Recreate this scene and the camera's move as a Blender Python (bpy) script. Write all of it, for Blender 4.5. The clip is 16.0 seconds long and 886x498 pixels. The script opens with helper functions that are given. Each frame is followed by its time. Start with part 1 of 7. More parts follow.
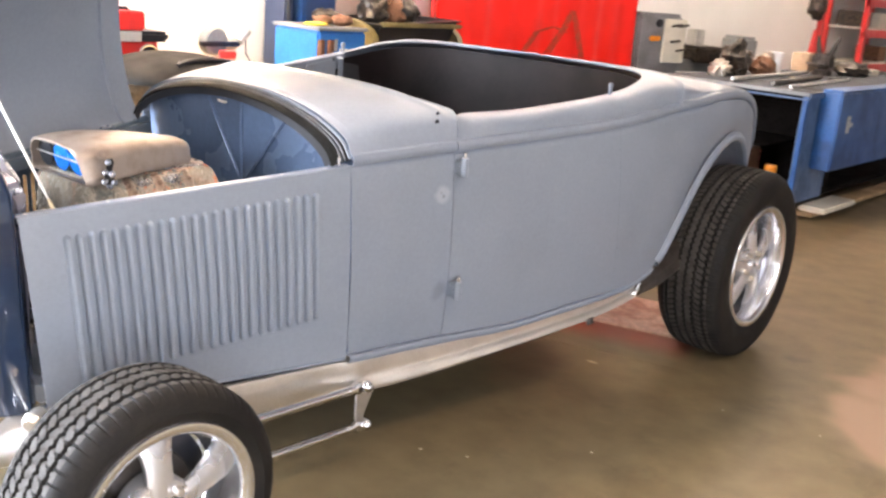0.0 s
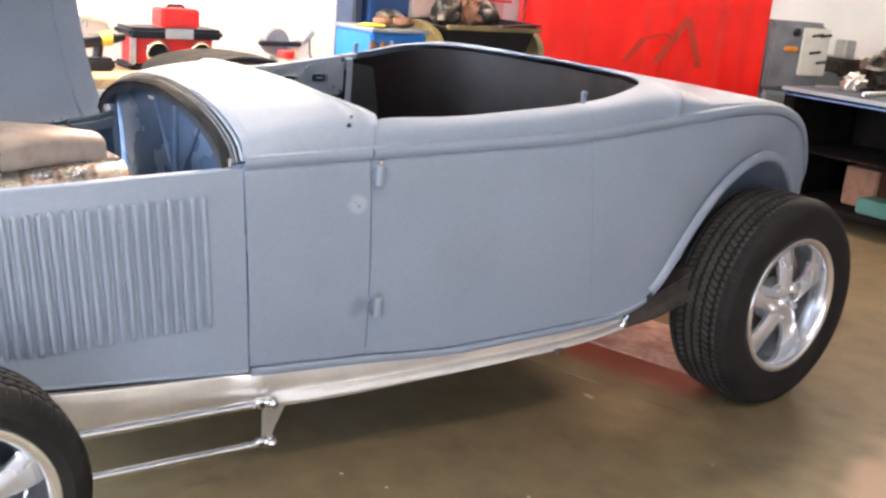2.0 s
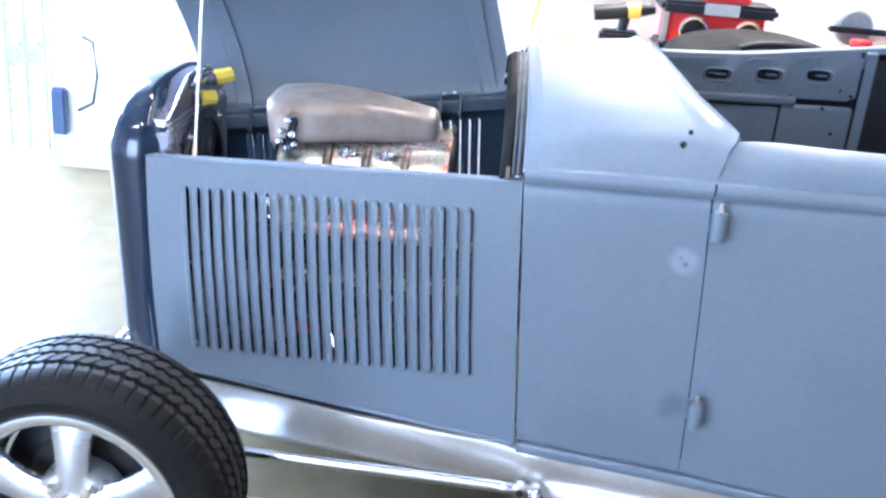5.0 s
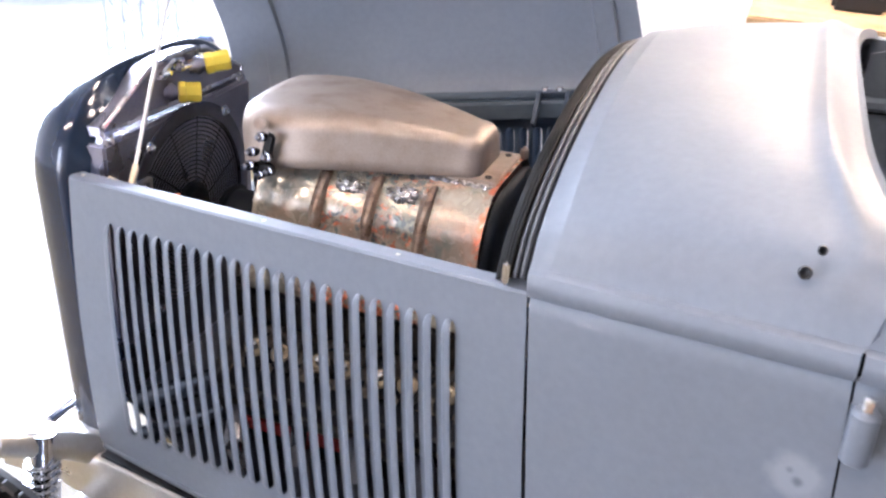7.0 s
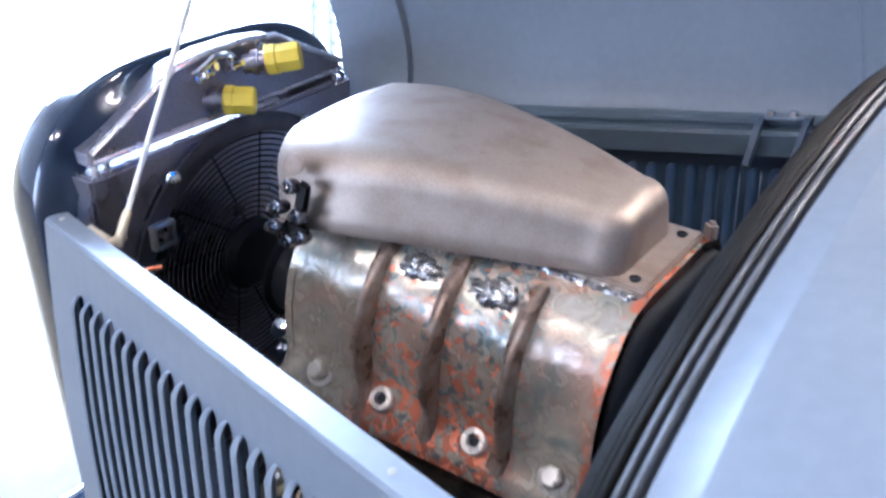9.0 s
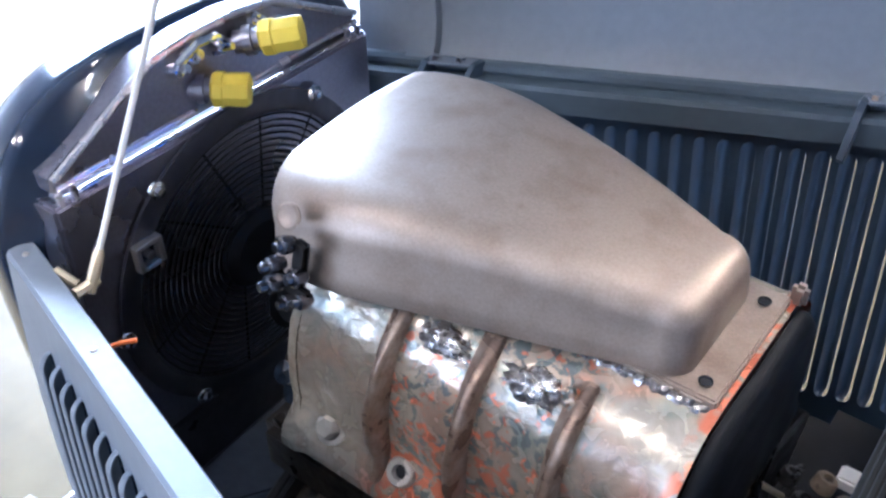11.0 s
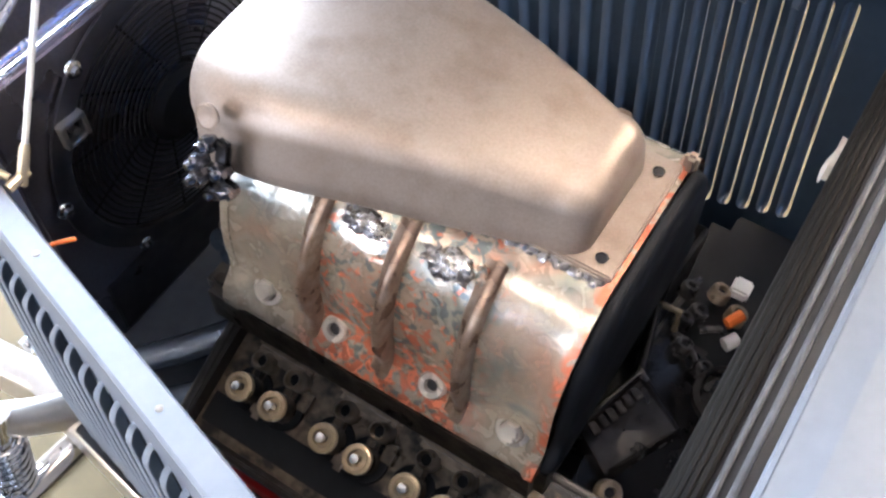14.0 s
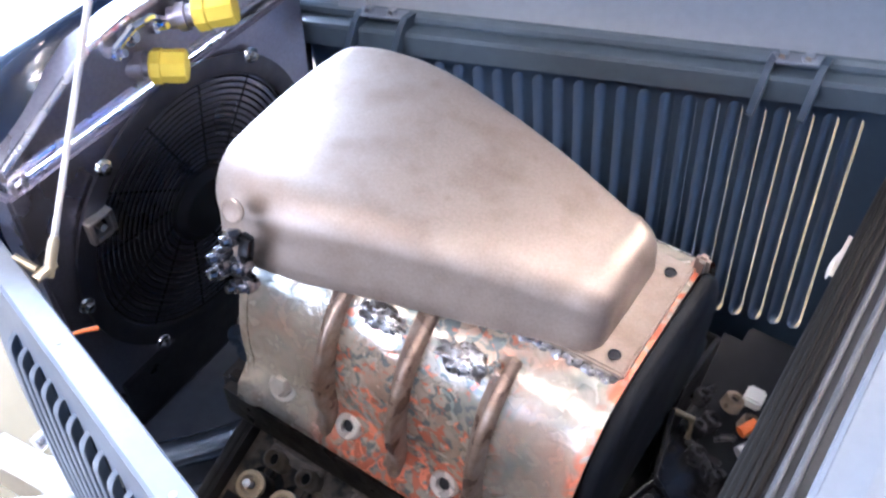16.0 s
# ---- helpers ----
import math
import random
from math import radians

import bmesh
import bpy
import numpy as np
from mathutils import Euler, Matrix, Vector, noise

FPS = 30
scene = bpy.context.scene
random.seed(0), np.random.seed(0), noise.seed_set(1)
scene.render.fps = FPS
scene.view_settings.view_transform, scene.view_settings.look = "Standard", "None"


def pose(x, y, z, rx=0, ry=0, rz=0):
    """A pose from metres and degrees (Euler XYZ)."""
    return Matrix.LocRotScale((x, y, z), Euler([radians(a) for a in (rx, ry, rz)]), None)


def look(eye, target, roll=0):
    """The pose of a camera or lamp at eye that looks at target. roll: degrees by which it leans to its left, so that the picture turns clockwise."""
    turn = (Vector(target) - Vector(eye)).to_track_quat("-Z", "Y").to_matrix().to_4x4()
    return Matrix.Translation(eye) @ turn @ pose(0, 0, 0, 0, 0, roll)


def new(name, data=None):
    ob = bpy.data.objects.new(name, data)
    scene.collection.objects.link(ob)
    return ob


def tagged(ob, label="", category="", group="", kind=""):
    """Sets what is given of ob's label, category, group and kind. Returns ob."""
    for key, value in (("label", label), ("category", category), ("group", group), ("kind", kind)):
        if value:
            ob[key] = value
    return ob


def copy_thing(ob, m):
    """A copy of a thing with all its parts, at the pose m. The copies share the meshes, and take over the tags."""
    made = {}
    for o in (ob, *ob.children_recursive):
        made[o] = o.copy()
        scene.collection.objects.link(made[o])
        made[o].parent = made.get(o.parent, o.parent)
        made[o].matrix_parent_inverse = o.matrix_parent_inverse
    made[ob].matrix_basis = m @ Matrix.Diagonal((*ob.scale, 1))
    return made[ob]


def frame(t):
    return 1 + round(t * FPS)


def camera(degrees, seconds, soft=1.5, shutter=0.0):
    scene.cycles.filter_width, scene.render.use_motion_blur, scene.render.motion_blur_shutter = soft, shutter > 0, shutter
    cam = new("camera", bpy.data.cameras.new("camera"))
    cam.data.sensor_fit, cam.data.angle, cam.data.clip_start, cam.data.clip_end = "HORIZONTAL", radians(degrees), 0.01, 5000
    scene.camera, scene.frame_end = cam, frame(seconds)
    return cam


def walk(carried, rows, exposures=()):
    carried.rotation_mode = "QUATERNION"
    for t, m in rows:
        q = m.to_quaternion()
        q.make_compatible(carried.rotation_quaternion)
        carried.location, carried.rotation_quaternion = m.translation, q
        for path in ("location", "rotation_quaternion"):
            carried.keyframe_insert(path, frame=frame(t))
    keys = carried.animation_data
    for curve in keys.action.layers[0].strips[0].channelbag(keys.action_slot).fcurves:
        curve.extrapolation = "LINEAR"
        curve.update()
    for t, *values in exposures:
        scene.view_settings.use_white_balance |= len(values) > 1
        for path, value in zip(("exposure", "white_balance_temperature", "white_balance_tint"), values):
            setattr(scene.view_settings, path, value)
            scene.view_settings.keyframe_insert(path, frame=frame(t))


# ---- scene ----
cam = camera(48.4, 16.0, soft=2.5, shutter=0.4)
PATH = [
    (0, (-1.814, -1.85, 1.405), (-0.331, -0.616, 0.878), 4.9),
    (0.5, (-1.65, -2.049, 1.407), (-0.274, -0.693, 0.885), 5.5),
    (1, (-1.517, -2.174, 1.413), (-0.222, -0.741, 0.895), 4.7),
    (1.5, (-1.292, -2.197, 1.424), (-0.082, -0.711, 0.852), 6.1),
    (2, (-1.097, -2.224, 1.434), (0.095, -0.714, 0.888), 5.2),
    (2.5, (-0.882, -2.283, 1.429), (0.117, -0.648, 0.856), 6.6),
    (3, (-0.717, -2.203, 1.419), (0.031, -0.454, 0.803), 6.4),
    (3.5, (-0.572, -2.028, 1.433), (0.043, -0.227, 0.817), 5.7),
    (4, (-0.375, -1.925, 1.425), (-0.035, -0.058, 0.794), 4.6),
    (4.5, (-0.162, -1.884, 1.42), (-0.027, -0.008, 0.74), 5.4),
    (5, (-0.073, -1.76, 1.417), (-0.143, 0.112, 0.719), 5.1),
    (5.2, (-0.027, -1.642, 1.424), (-0.128, 0.221, 0.705), 6.7),
    (7.5, (0.220, -0.782, 1.387), (-0.455, 0.882, 0.506), 2.6),
    (8, (0.229, -0.624, 1.363), (-0.580, 0.956, 0.440), 2.7),
    (8.5, (0.228, -0.5, 1.37), (-0.762, 0.944, 0.401), 1.7),
    (9, (0.122, -0.324, 1.324), (-0.866, 1.125, 0.363), 1.2),
    (9.2, (0.092, -0.290, 1.321), (-0.898, 1.169, 0.377), 0.6),
    (11.5, (-0.033, -0.067, 1.454), (-0.899, 1.093, 0.073), -0.0),
    (12, (-0.032, -0.06, 1.484), (-0.812, 1.077, 0.035), 0.7),
    (12.5, (-0.032, -0.046, 1.513), (-0.761, 1.032, -0.005), 0.1),
    (13, (-0.042, -0.025, 1.535), (-0.712, 0.995, -0.049), 0.1),
    (13.5, (-0.046, -0.022, 1.547), (-0.663, 0.974, -0.074), 0.6),
    (14, (-0.042, -0.031, 1.549), (-0.65, 0.932, -0.095), 0.3),
    (14.5, (-0.038, -0.042, 1.552), (-0.645, 0.909, -0.099), -0.3),
    (15, (-0.037, -0.046, 1.549), (-0.641, 0.932, -0.088), 0.4),
    (15.5, (-0.034, -0.05, 1.549), (-0.707, 1.011, -0.007), 0.3),
    (16, (-0.029, -0.058, 1.549), (-0.763, 1.055, 0.058), 0.4),
]
walk(cam, [(t, look(e, g, r)) for t, e, g, r in PATH],
     exposures=[(0, 1.74, 6850, 20), (1.5, 1.74, 6300, 17), (2.5, 1.70, 6050, 16), (3.0, 1.66, 5600, 14), (3.5, 1.57, 5450, 13), (5.0, 1.60, 4850, 13), (7.5, 1.51, 6250, 24), (8.0, 1.49, 6100, 24), (9.0, 1.44, 5150, 18), (11.5, 1.37, 5250, 17), (12.5, 1.76, 5650, 18), (14.5, 1.69, 6050, 18), (15.5, 1.76, 5700, 18), (16.0, 1.94, 5400, 22)])

# ---- light ----
world = bpy.data.worlds.new("sky")
scene.world = world
world.use_nodes = True
wn = world.node_tree
sky = wn.nodes.new("ShaderNodeTexSky")
sky.sky_type = "NISHITA"
sky.sun_disc = False
sky.sun_elevation = radians(58)
sky.sun_rotation = radians(190)
wn.links.new(sky.outputs[0], wn.nodes["Background"].inputs[0])
wn.nodes["Background"].inputs[1].default_value = 0.15


def lamp(name, kind, energy, m, color=(1, 1, 1), size=(1, 1), angle=0.5):
    d = bpy.data.lights.new(name, kind)
    d.energy, d.color = energy, color
    if kind == "AREA":
        d.shape, d.size, d.size_y = "RECTANGLE", size[0], size[1]
    if kind == "SUN":
        d.angle = radians(angle)
    ob = new(name, d)
    ob.matrix_world = m
    return ob


lamp("sun", "SUN", 5.0, look((-2, -12, 20), (-4, 0, 0)), (1, 0.96, 0.9))
lamp("doorway_daylight", "AREA", 820, look((-4.0, 2.9, 1.8), (-1.9, 0.3, 0.0)), (0.74, 0.88, 1.0), (4.0, 3.0))
# unseen entrance behind the viewer, its lamp added to light the near side
lamp("unseen_entrance_fill", "AREA", 115, look((-4.3, -6.1, 1.7), (-2.0, 0, 1.0)), (0.84, 0.92, 1.0), (3.4, 3.3))
YC = 0.4945


# ---- materials ----
def mat(name, color, rough=0.5, metal=0.0, var=0.12, scale=8.0, grain=60.0, bump=0.0, color2=None, mix=(0.45, 0.62),
        rvar=0.1, coat=0.0, spec=0.5, transmission=0.0):
    """A surface with stains at one scale and fine grain at another."""
    m = bpy.data.materials.new(name)
    m.use_nodes = True
    nt = m.node_tree
    b = nt.nodes["Principled BSDF"]
    tc = nt.nodes.new("ShaderNodeTexCoord")
    n1 = nt.nodes.new("ShaderNodeTexNoise")
    n1.inputs["Scale"].default_value = scale
    n1.inputs["Detail"].default_value = 6
    n2 = nt.nodes.new("ShaderNodeTexNoise")
    n2.inputs["Scale"].default_value = grain
    n2.inputs["Detail"].default_value = 4
    for n in (n1, n2):
        nt.links.new(tc.outputs["Object"], n.inputs["Vector"])
    ramp = nt.nodes.new("ShaderNodeValToRGB")
    c2 = color2 or tuple(c * (1 - var) for c in color)
    ramp.color_ramp.elements[0].position, ramp.color_ramp.elements[1].position = mix
    ramp.color_ramp.elements[0].color = (*color, 1)
    ramp.color_ramp.elements[1].color = (*c2, 1)
    nt.links.new(n1.outputs["Fac"], ramp.inputs["Fac"])
    mx = nt.nodes.new("ShaderNodeMix")
    mx.data_type, mx.blend_type = "RGBA", "OVERLAY"
    mx.inputs["Factor"].default_value = min(1.0, var * 1.5)
    nt.links.new(ramp.outputs["Color"], mx.inputs["A"])
    nt.links.new(n2.outputs["Fac"], mx.inputs["B"])
    nt.links.new(mx.outputs["Result"], b.inputs["Base Color"])
    mr = nt.nodes.new("ShaderNodeMapRange")
    mr.inputs["From Min"].default_value, mr.inputs["From Max"].default_value = 0.3, 0.7
    mr.inputs["To Min"].default_value, mr.inputs["To Max"].default_value = max(0.02, rough - rvar), min(1, rough + rvar)
    nt.links.new(n1.outputs["Fac"], mr.inputs["Value"])
    nt.links.new(mr.outputs["Result"], b.inputs["Roughness"])
    b.inputs["Metallic"].default_value = metal
    b.inputs["Specular IOR Level"].default_value = spec
    b.inputs["Coat Weight"].default_value = coat
    b.inputs["Transmission Weight"].default_value = transmission
    if bump:
        bp = nt.nodes.new("ShaderNodeBump")
        bp.inputs["Strength"].default_value = bump
        bp.inputs["Distance"].default_value = 0.004
        nt.links.new(n2.outputs["Fac"], bp.inputs["Height"])
        nt.links.new(bp.outputs["Normal"], b.inputs["Normal"])
    return m


def glow(name, color, strength):
    m = bpy.data.materials.new(name)
    m.use_nodes = True
    b = m.node_tree.nodes["Principled BSDF"]
    b.inputs["Base Color"].default_value = (0.9, 0.9, 0.9, 1)
    b.inputs["Emission Color"].default_value = (*color, 1)
    b.inputs["Emission Strength"].default_value = strength
    return m


PRIMER = mat("primer", (0.176, 0.203, 0.246), 0.42, 0, 0.07, 3, 90, 0.012, rvar=0.06, spec=0.45)
PRIMER_IN = mat("primer_inside", (0.17, 0.20, 0.25), 0.45, 0, 0.15, 5, 60)
# primer with shade put in, for the far hood edge; also the door seam
SHADED = mat("shade_and_seam_primer", (0.085, 0.115, 0.145), 0.42, 0, 0.1, 5, 60)
# darker blue, for the hood sides' inner faces and the hinge brackets
HOOD_LINING = mat("dark_blue_hood_inside", (0.036, 0.060, 0.094), 0.45, 0, 0.15, 5, 60)
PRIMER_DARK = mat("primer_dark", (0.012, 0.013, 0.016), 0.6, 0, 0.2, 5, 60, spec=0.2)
BLACK_IRON = mat("black_iron", (0.014, 0.013, 0.013), 0.42, 0.2, 0.4, 30, 90, 0.15, color2=(0.006, 0.006, 0.006))
RAIL = mat("bare_steel", (0.64, 0.60, 0.55), 0.30, 0.82, 0.12, 7, 160, 0.006, rvar=0.03)
CHROME = mat("chrome", (0.86, 0.87, 0.9), 0.06, 1.0, 0.03, 9, 40, rvar=0.03)
# dark steel; on the rail's rear end it stands for shade
KICK = mat("dark_shaded_steel", (0.055, 0.045, 0.038), 0.45, 0.4, 0.3, 9, 90)
ALLOY = mat("polished_alloy", (0.78, 0.78, 0.8), 0.2, 1.0, 0.05, 9, 60)
CAST = mat("cast_aluminium", (0.50, 0.44, 0.38), 0.42, 0.75, 0.2, 9, 300, 0.05, color2=(0.38, 0.34, 0.3))
RUBBER = mat("rubber", (0.011, 0.010, 0.0095), 0.6, 0, 0.25, 9, 150, 0.05, color2=(0.017, 0.015, 0.013), spec=0.14)
TREAD = mat("pale_worn_tread", (0.050, 0.046, 0.042), 0.7, 0, 0.3, 14, 150, 0.05, color2=(0.033, 0.029, 0.026), spec=0.15)
SPOKE = mat("satin_cast_alloy", (0.66, 0.66, 0.68), 0.3, 0.8, 0.06, 9, 60)
RIM = mat("polished_rim", (0.80, 0.81, 0.84), 0.15, 0.92, 0.04, 9, 60, rvar=0.04)
FAN_BLACK = mat("matt_black_plastic", (0.006, 0.007, 0.010), 0.6, 0, 0.2, 9, 90, spec=0.25)
BLACK = mat("black_satin", (0.008, 0.009, 0.013), 0.42, 0, 0.2, 9, 90)
BLACK_GLOSS = mat("black_gloss", (0.013, 0.024, 0.050), 0.18, 0, 0.1, 9, 40, coat=0.6)
DARK_IRON = mat("greasy_iron", (0.062, 0.048, 0.036), 0.34, 0.4, 0.4, 26, 90, 0.3, color2=(0.014, 0.013, 0.012))
CONCRETE = mat("sealed_concrete", (0.158, 0.119, 0.066), 0.42, 0, 0.25, 0.9, 7, 0.02, color2=(0.112, 0.088, 0.050), mix=(0.25, 0.80), rvar=0.05, spec=0.09)
WALL = mat("white_wall", (0.86, 0.85, 0.83), 0.7, 0, 0.05, 1.2, 20, 0.05)


def worn_floor(m):
    """Small pale chips, scuffs and oily blots on the sealed floor."""
    nt = m.node_tree
    b = nt.nodes["Principled BSDF"]
    tc = nt.nodes.new("ShaderNodeTexCoord")
    old = b.inputs["Base Color"].links[0].from_socket
    for kind, scale, stretch, lo, hi, col, amount in (("noise", 3.2, (1, 1, 1), 0.56, 0.74, (0.060, 0.052, 0.032), 0.55), ("noise", 11.0, (1, 0.5, 1), 0.60, 0.76, (0.19, 0.145, 0.085), 0.45),
                                                      ("chip", 7.0, (1, 1, 1), 0.055, 0.035, (0.55, 0.50, 0.42), 0.75), ("chip", 3.1, (1.4, 0.6, 1), 0.060, 0.03, (0.42, 0.37, 0.28), 0.6)):
        mp = nt.nodes.new("ShaderNodeMapping")
        mp.inputs["Scale"].default_value = stretch
        mp.inputs["Rotation"].default_value = (0, 0, scale)
        nt.links.new(tc.outputs["Object"], mp.inputs["Vector"])
        if kind == "noise":
            tx = nt.nodes.new("ShaderNodeTexNoise")
            tx.inputs["Detail"].default_value = 8
            tx.inputs["Roughness"].default_value = 0.65
            value = tx.outputs["Fac"]
        else:
            tx = nt.nodes.new("ShaderNodeTexVoronoi")
            value = tx.outputs["Distance"]
        tx.inputs["Scale"].default_value = scale
        nt.links.new(mp.outputs["Vector"], tx.inputs["Vector"])
        mr = nt.nodes.new("ShaderNodeMapRange")
        mr.inputs["From Min"].default_value, mr.inputs["From Max"].default_value, mr.inputs["To Max"].default_value = lo, hi, amount
        nt.links.new(value, mr.inputs["Value"])
        fac = mr.outputs["Result"]
        if kind == "chip":
            # only some of the cells carry a chip
            pick = nt.nodes.new("ShaderNodeMath")
            pick.operation = "GREATER_THAN"
            pick.inputs[1].default_value = 0.72
            sep = nt.nodes.new("ShaderNodeSeparateColor")
            nt.links.new(tx.outputs["Color"], sep.inputs["Color"])
            nt.links.new(sep.outputs[0], pick.inputs[0])
            both = nt.nodes.new("ShaderNodeMath")
            both.operation = "MULTIPLY"
            nt.links.new(fac, both.inputs[0])
            nt.links.new(pick.outputs[0], both.inputs[1])
            fac = both.outputs[0]
        mx = nt.nodes.new("ShaderNodeMix")
        mx.data_type = "RGBA"
        nt.links.new(fac, mx.inputs["Factor"])
        nt.links.new(old, mx.inputs["A"])
        mx.inputs["B"].default_value = (*col, 1)
        old = mx.outputs["Result"]
    # one paler pinkish patch with a ragged edge
    rag = nt.nodes.new("ShaderNodeTexNoise")
    rag.inputs["Scale"].default_value = 2.5
    nt.links.new(tc.outputs["Object"], rag.inputs["Vector"])
    far = nt.nodes.new("ShaderNodeVectorMath")
    far.operation = "DISTANCE"
    far.inputs[1].default_value = (2.2, -2.05, 0)
    nt.links.new(tc.outputs["Object"], far.inputs[0])
    edge = nt.nodes.new("ShaderNodeMath")
    edge.operation = "MULTIPLY_ADD"
    edge.inputs[1].default_value = 0.5
    nt.links.new(rag.outputs["Fac"], edge.inputs[0])
    nt.links.new(far.outputs["Value"], edge.inputs[2])
    mr = nt.nodes.new("ShaderNodeMapRange")
    mr.interpolation_type = "SMOOTHSTEP"
    mr.inputs["From Min"].default_value, mr.inputs["From Max"].default_value, mr.inputs["To Max"].default_value = 1.62, 1.44, 0.8
    nt.links.new(edge.outputs[0], mr.inputs["Value"])
    mask = mr.outputs["Result"]
    mx = nt.nodes.new("ShaderNodeMix")
    mx.data_type = "RGBA"
    nt.links.new(mask, mx.inputs["Factor"])
    nt.links.new(old, mx.inputs["A"])
    mx.inputs["B"].default_value = (0.30, 0.20, 0.14, 1)
    nt.links.new(mx.outputs["Result"], b.inputs["Base Color"])


worn_floor(CONCRETE)
BLUE = mat("blue_paint", (0.012, 0.085, 0.27), 0.42, 0, 0.2, 4, 50, 0.05, color2=(0.012, 0.055, 0.17))
RED = mat("red_fabric", (0.92, 0.016, 0.008), 0.5, 0, 0.1, 2, 40)
GREY_PAINT = mat("grey_machine_paint", (0.22, 0.23, 0.235), 0.45, 0, 0.15, 5, 60)
YELLOW = mat("yellow_plastic", (0.85, 0.65, 0.07), 0.4, 0, 0.06, 9, 40)
# greys of the unseen walls and ceiling, set for the bounce they give
BLOCK = mat("grey_block_paint", (0.42, 0.41, 0.40), 0.7, 0, 0.1, 1.2, 20, 0.05)
CEIL = mat("grey_boards", (0.27, 0.25, 0.235), 0.7, 0, 0.25, 2, 30)
WOOD = mat("bench_wood", (0.42, 0.28, 0.15), 0.6, 0, 0.3, 6, 60, 0.1)


# ---- mesh helpers ----
def part(name, bm, material, parent=None, label="", smooth=True, auto=35):
    me = bpy.data.meshes.new(name)
    bmesh.ops.recalc_face_normals(bm, faces=bm.faces[:])
    if smooth:
        cos = math.cos(radians(auto))
        for f in bm.faces:
            f.smooth = True
        for e in bm.edges:
            if len(e.link_faces) == 2:
                if e.link_faces[0].normal.dot(e.link_faces[1].normal) < cos:
                    e.smooth = False
            else:
                e.smooth = False
    bm.to_mesh(me)
    bm.free()
    me.materials.append(material)
    ob = new(name, me)
    if parent:
        ob.parent = parent
    if label:
        ob["label"] = label
    return ob


def empty(name, at=(0, 0, 0)):
    ob = new(name)
    ob.location = at
    ob.empty_display_size = 0.1
    return ob


def grid(bm, rows, close_u=False, close_v=False):
    vs = [[bm.verts.new(p) for p in r] for r in rows]
    nu, nv = len(vs), len(vs[0])
    for i in range(nu if close_u else nu - 1):
        for j in range(nv if close_v else nv - 1):
            a, b = vs[i], vs[(i + 1) % nu]
            try:
                bm.faces.new((a[j], b[j], b[(j + 1) % nv], a[(j + 1) % nv]))
            except ValueError:
                pass
    return vs


def box(bm, lo, hi, bevel=0.0, m=None, segs=2):
    r = bmesh.ops.create_cube(bm, size=1)
    mm = Matrix.Translation([(a + b) / 2 for a, b in zip(lo, hi)]) @ Matrix.Diagonal([b - a for a, b in zip(lo, hi)] + [1])
    bmesh.ops.transform(bm, matrix=(m or Matrix()) @ mm, verts=r["verts"])
    if bevel:
        es = list({e for v in r["verts"] for e in v.link_edges})
        bmesh.ops.bevel(bm, geom=es, offset=bevel, segments=segs, affect="EDGES")
    return bm


def tube(bm, pts, r, n=12, cap=True):
    pts = [Vector(p) for p in pts]
    rs = r if isinstance(r, (list, tuple)) else [r] * len(pts)
    up = Vector((0, 0, 1))
    rings = []
    for i, p in enumerate(pts):
        d = (pts[min(i + 1, len(pts) - 1)] - pts[max(i - 1, 0)]).normalized()
        a = d.cross(up)
        if a.length < 1e-3:
            a = d.cross(Vector((1, 0, 0)))
        a.normalize()
        b = d.cross(a)
        rings.append([p + rs[i] * (a * math.cos(2 * math.pi * k / n) + b * math.sin(2 * math.pi * k / n)) for k in range(n)])
    vs = grid(bm, rings, close_v=True)
    if cap:
        for ring in (vs[0], vs[-1]):
            try:
                bm.faces.new(ring)
            except ValueError:
                pass


def lathe(bm, prof, m=None, n=48, close=False):
    """Turns (radius, height) pairs round the z axis of m."""
    m = m or Matrix()
    rings = [[m @ Vector((r * math.cos(2 * math.pi * k / n), r * math.sin(2 * math.pi * k / n), h)) for r, h in prof] for k in range(n)]
    grid(bm, rings, close_u=True, close_v=close)


def cur(*pairs):
    """A smooth curve through (x, value) pairs."""
    xs, ys = [p[0] for p in pairs], [p[1] for p in pairs]
    n = len(xs)
    sl = []
    for i in range(n):
        a, b = max(i - 1, 0), min(i + 1, n - 1)
        sl.append((ys[b] - ys[a]) / (xs[b] - xs[a]))

    def f(x):
        if x <= xs[0]:
            return ys[0] + sl[0] * (x - xs[0])
        if x >= xs[-1]:
            return ys[-1] + sl[-1] * (x - xs[-1])
        i = max(k for k in range(n - 1) if xs[k] <= x)
        h = xs[i + 1] - xs[i]
        t = (x - xs[i]) / h
        return ((2 * t ** 3 - 3 * t * t + 1) * ys[i] + (t ** 3 - 2 * t * t + t) * h * sl[i]
                + (3 * t * t - 2 * t ** 3) * ys[i + 1] + (t ** 3 - t * t) * h * sl[i + 1])
    return f


def thick(ob, t, offset=1.0, lining=None):
    md = ob.modifiers.new("thickness", "SOLIDIFY")
    md.thickness, md.offset = t, offset
    if lining:
        ob.data.materials.append(lining)
        md.material_offset = 1
    return ob


def span(a, b, n):
    return [a + (b - a) * i / (n - 1) for i in range(n)]


Z2Y = Matrix.Rotation(radians(90), 4, "X")   # z axis to -y (towards the camera's side)

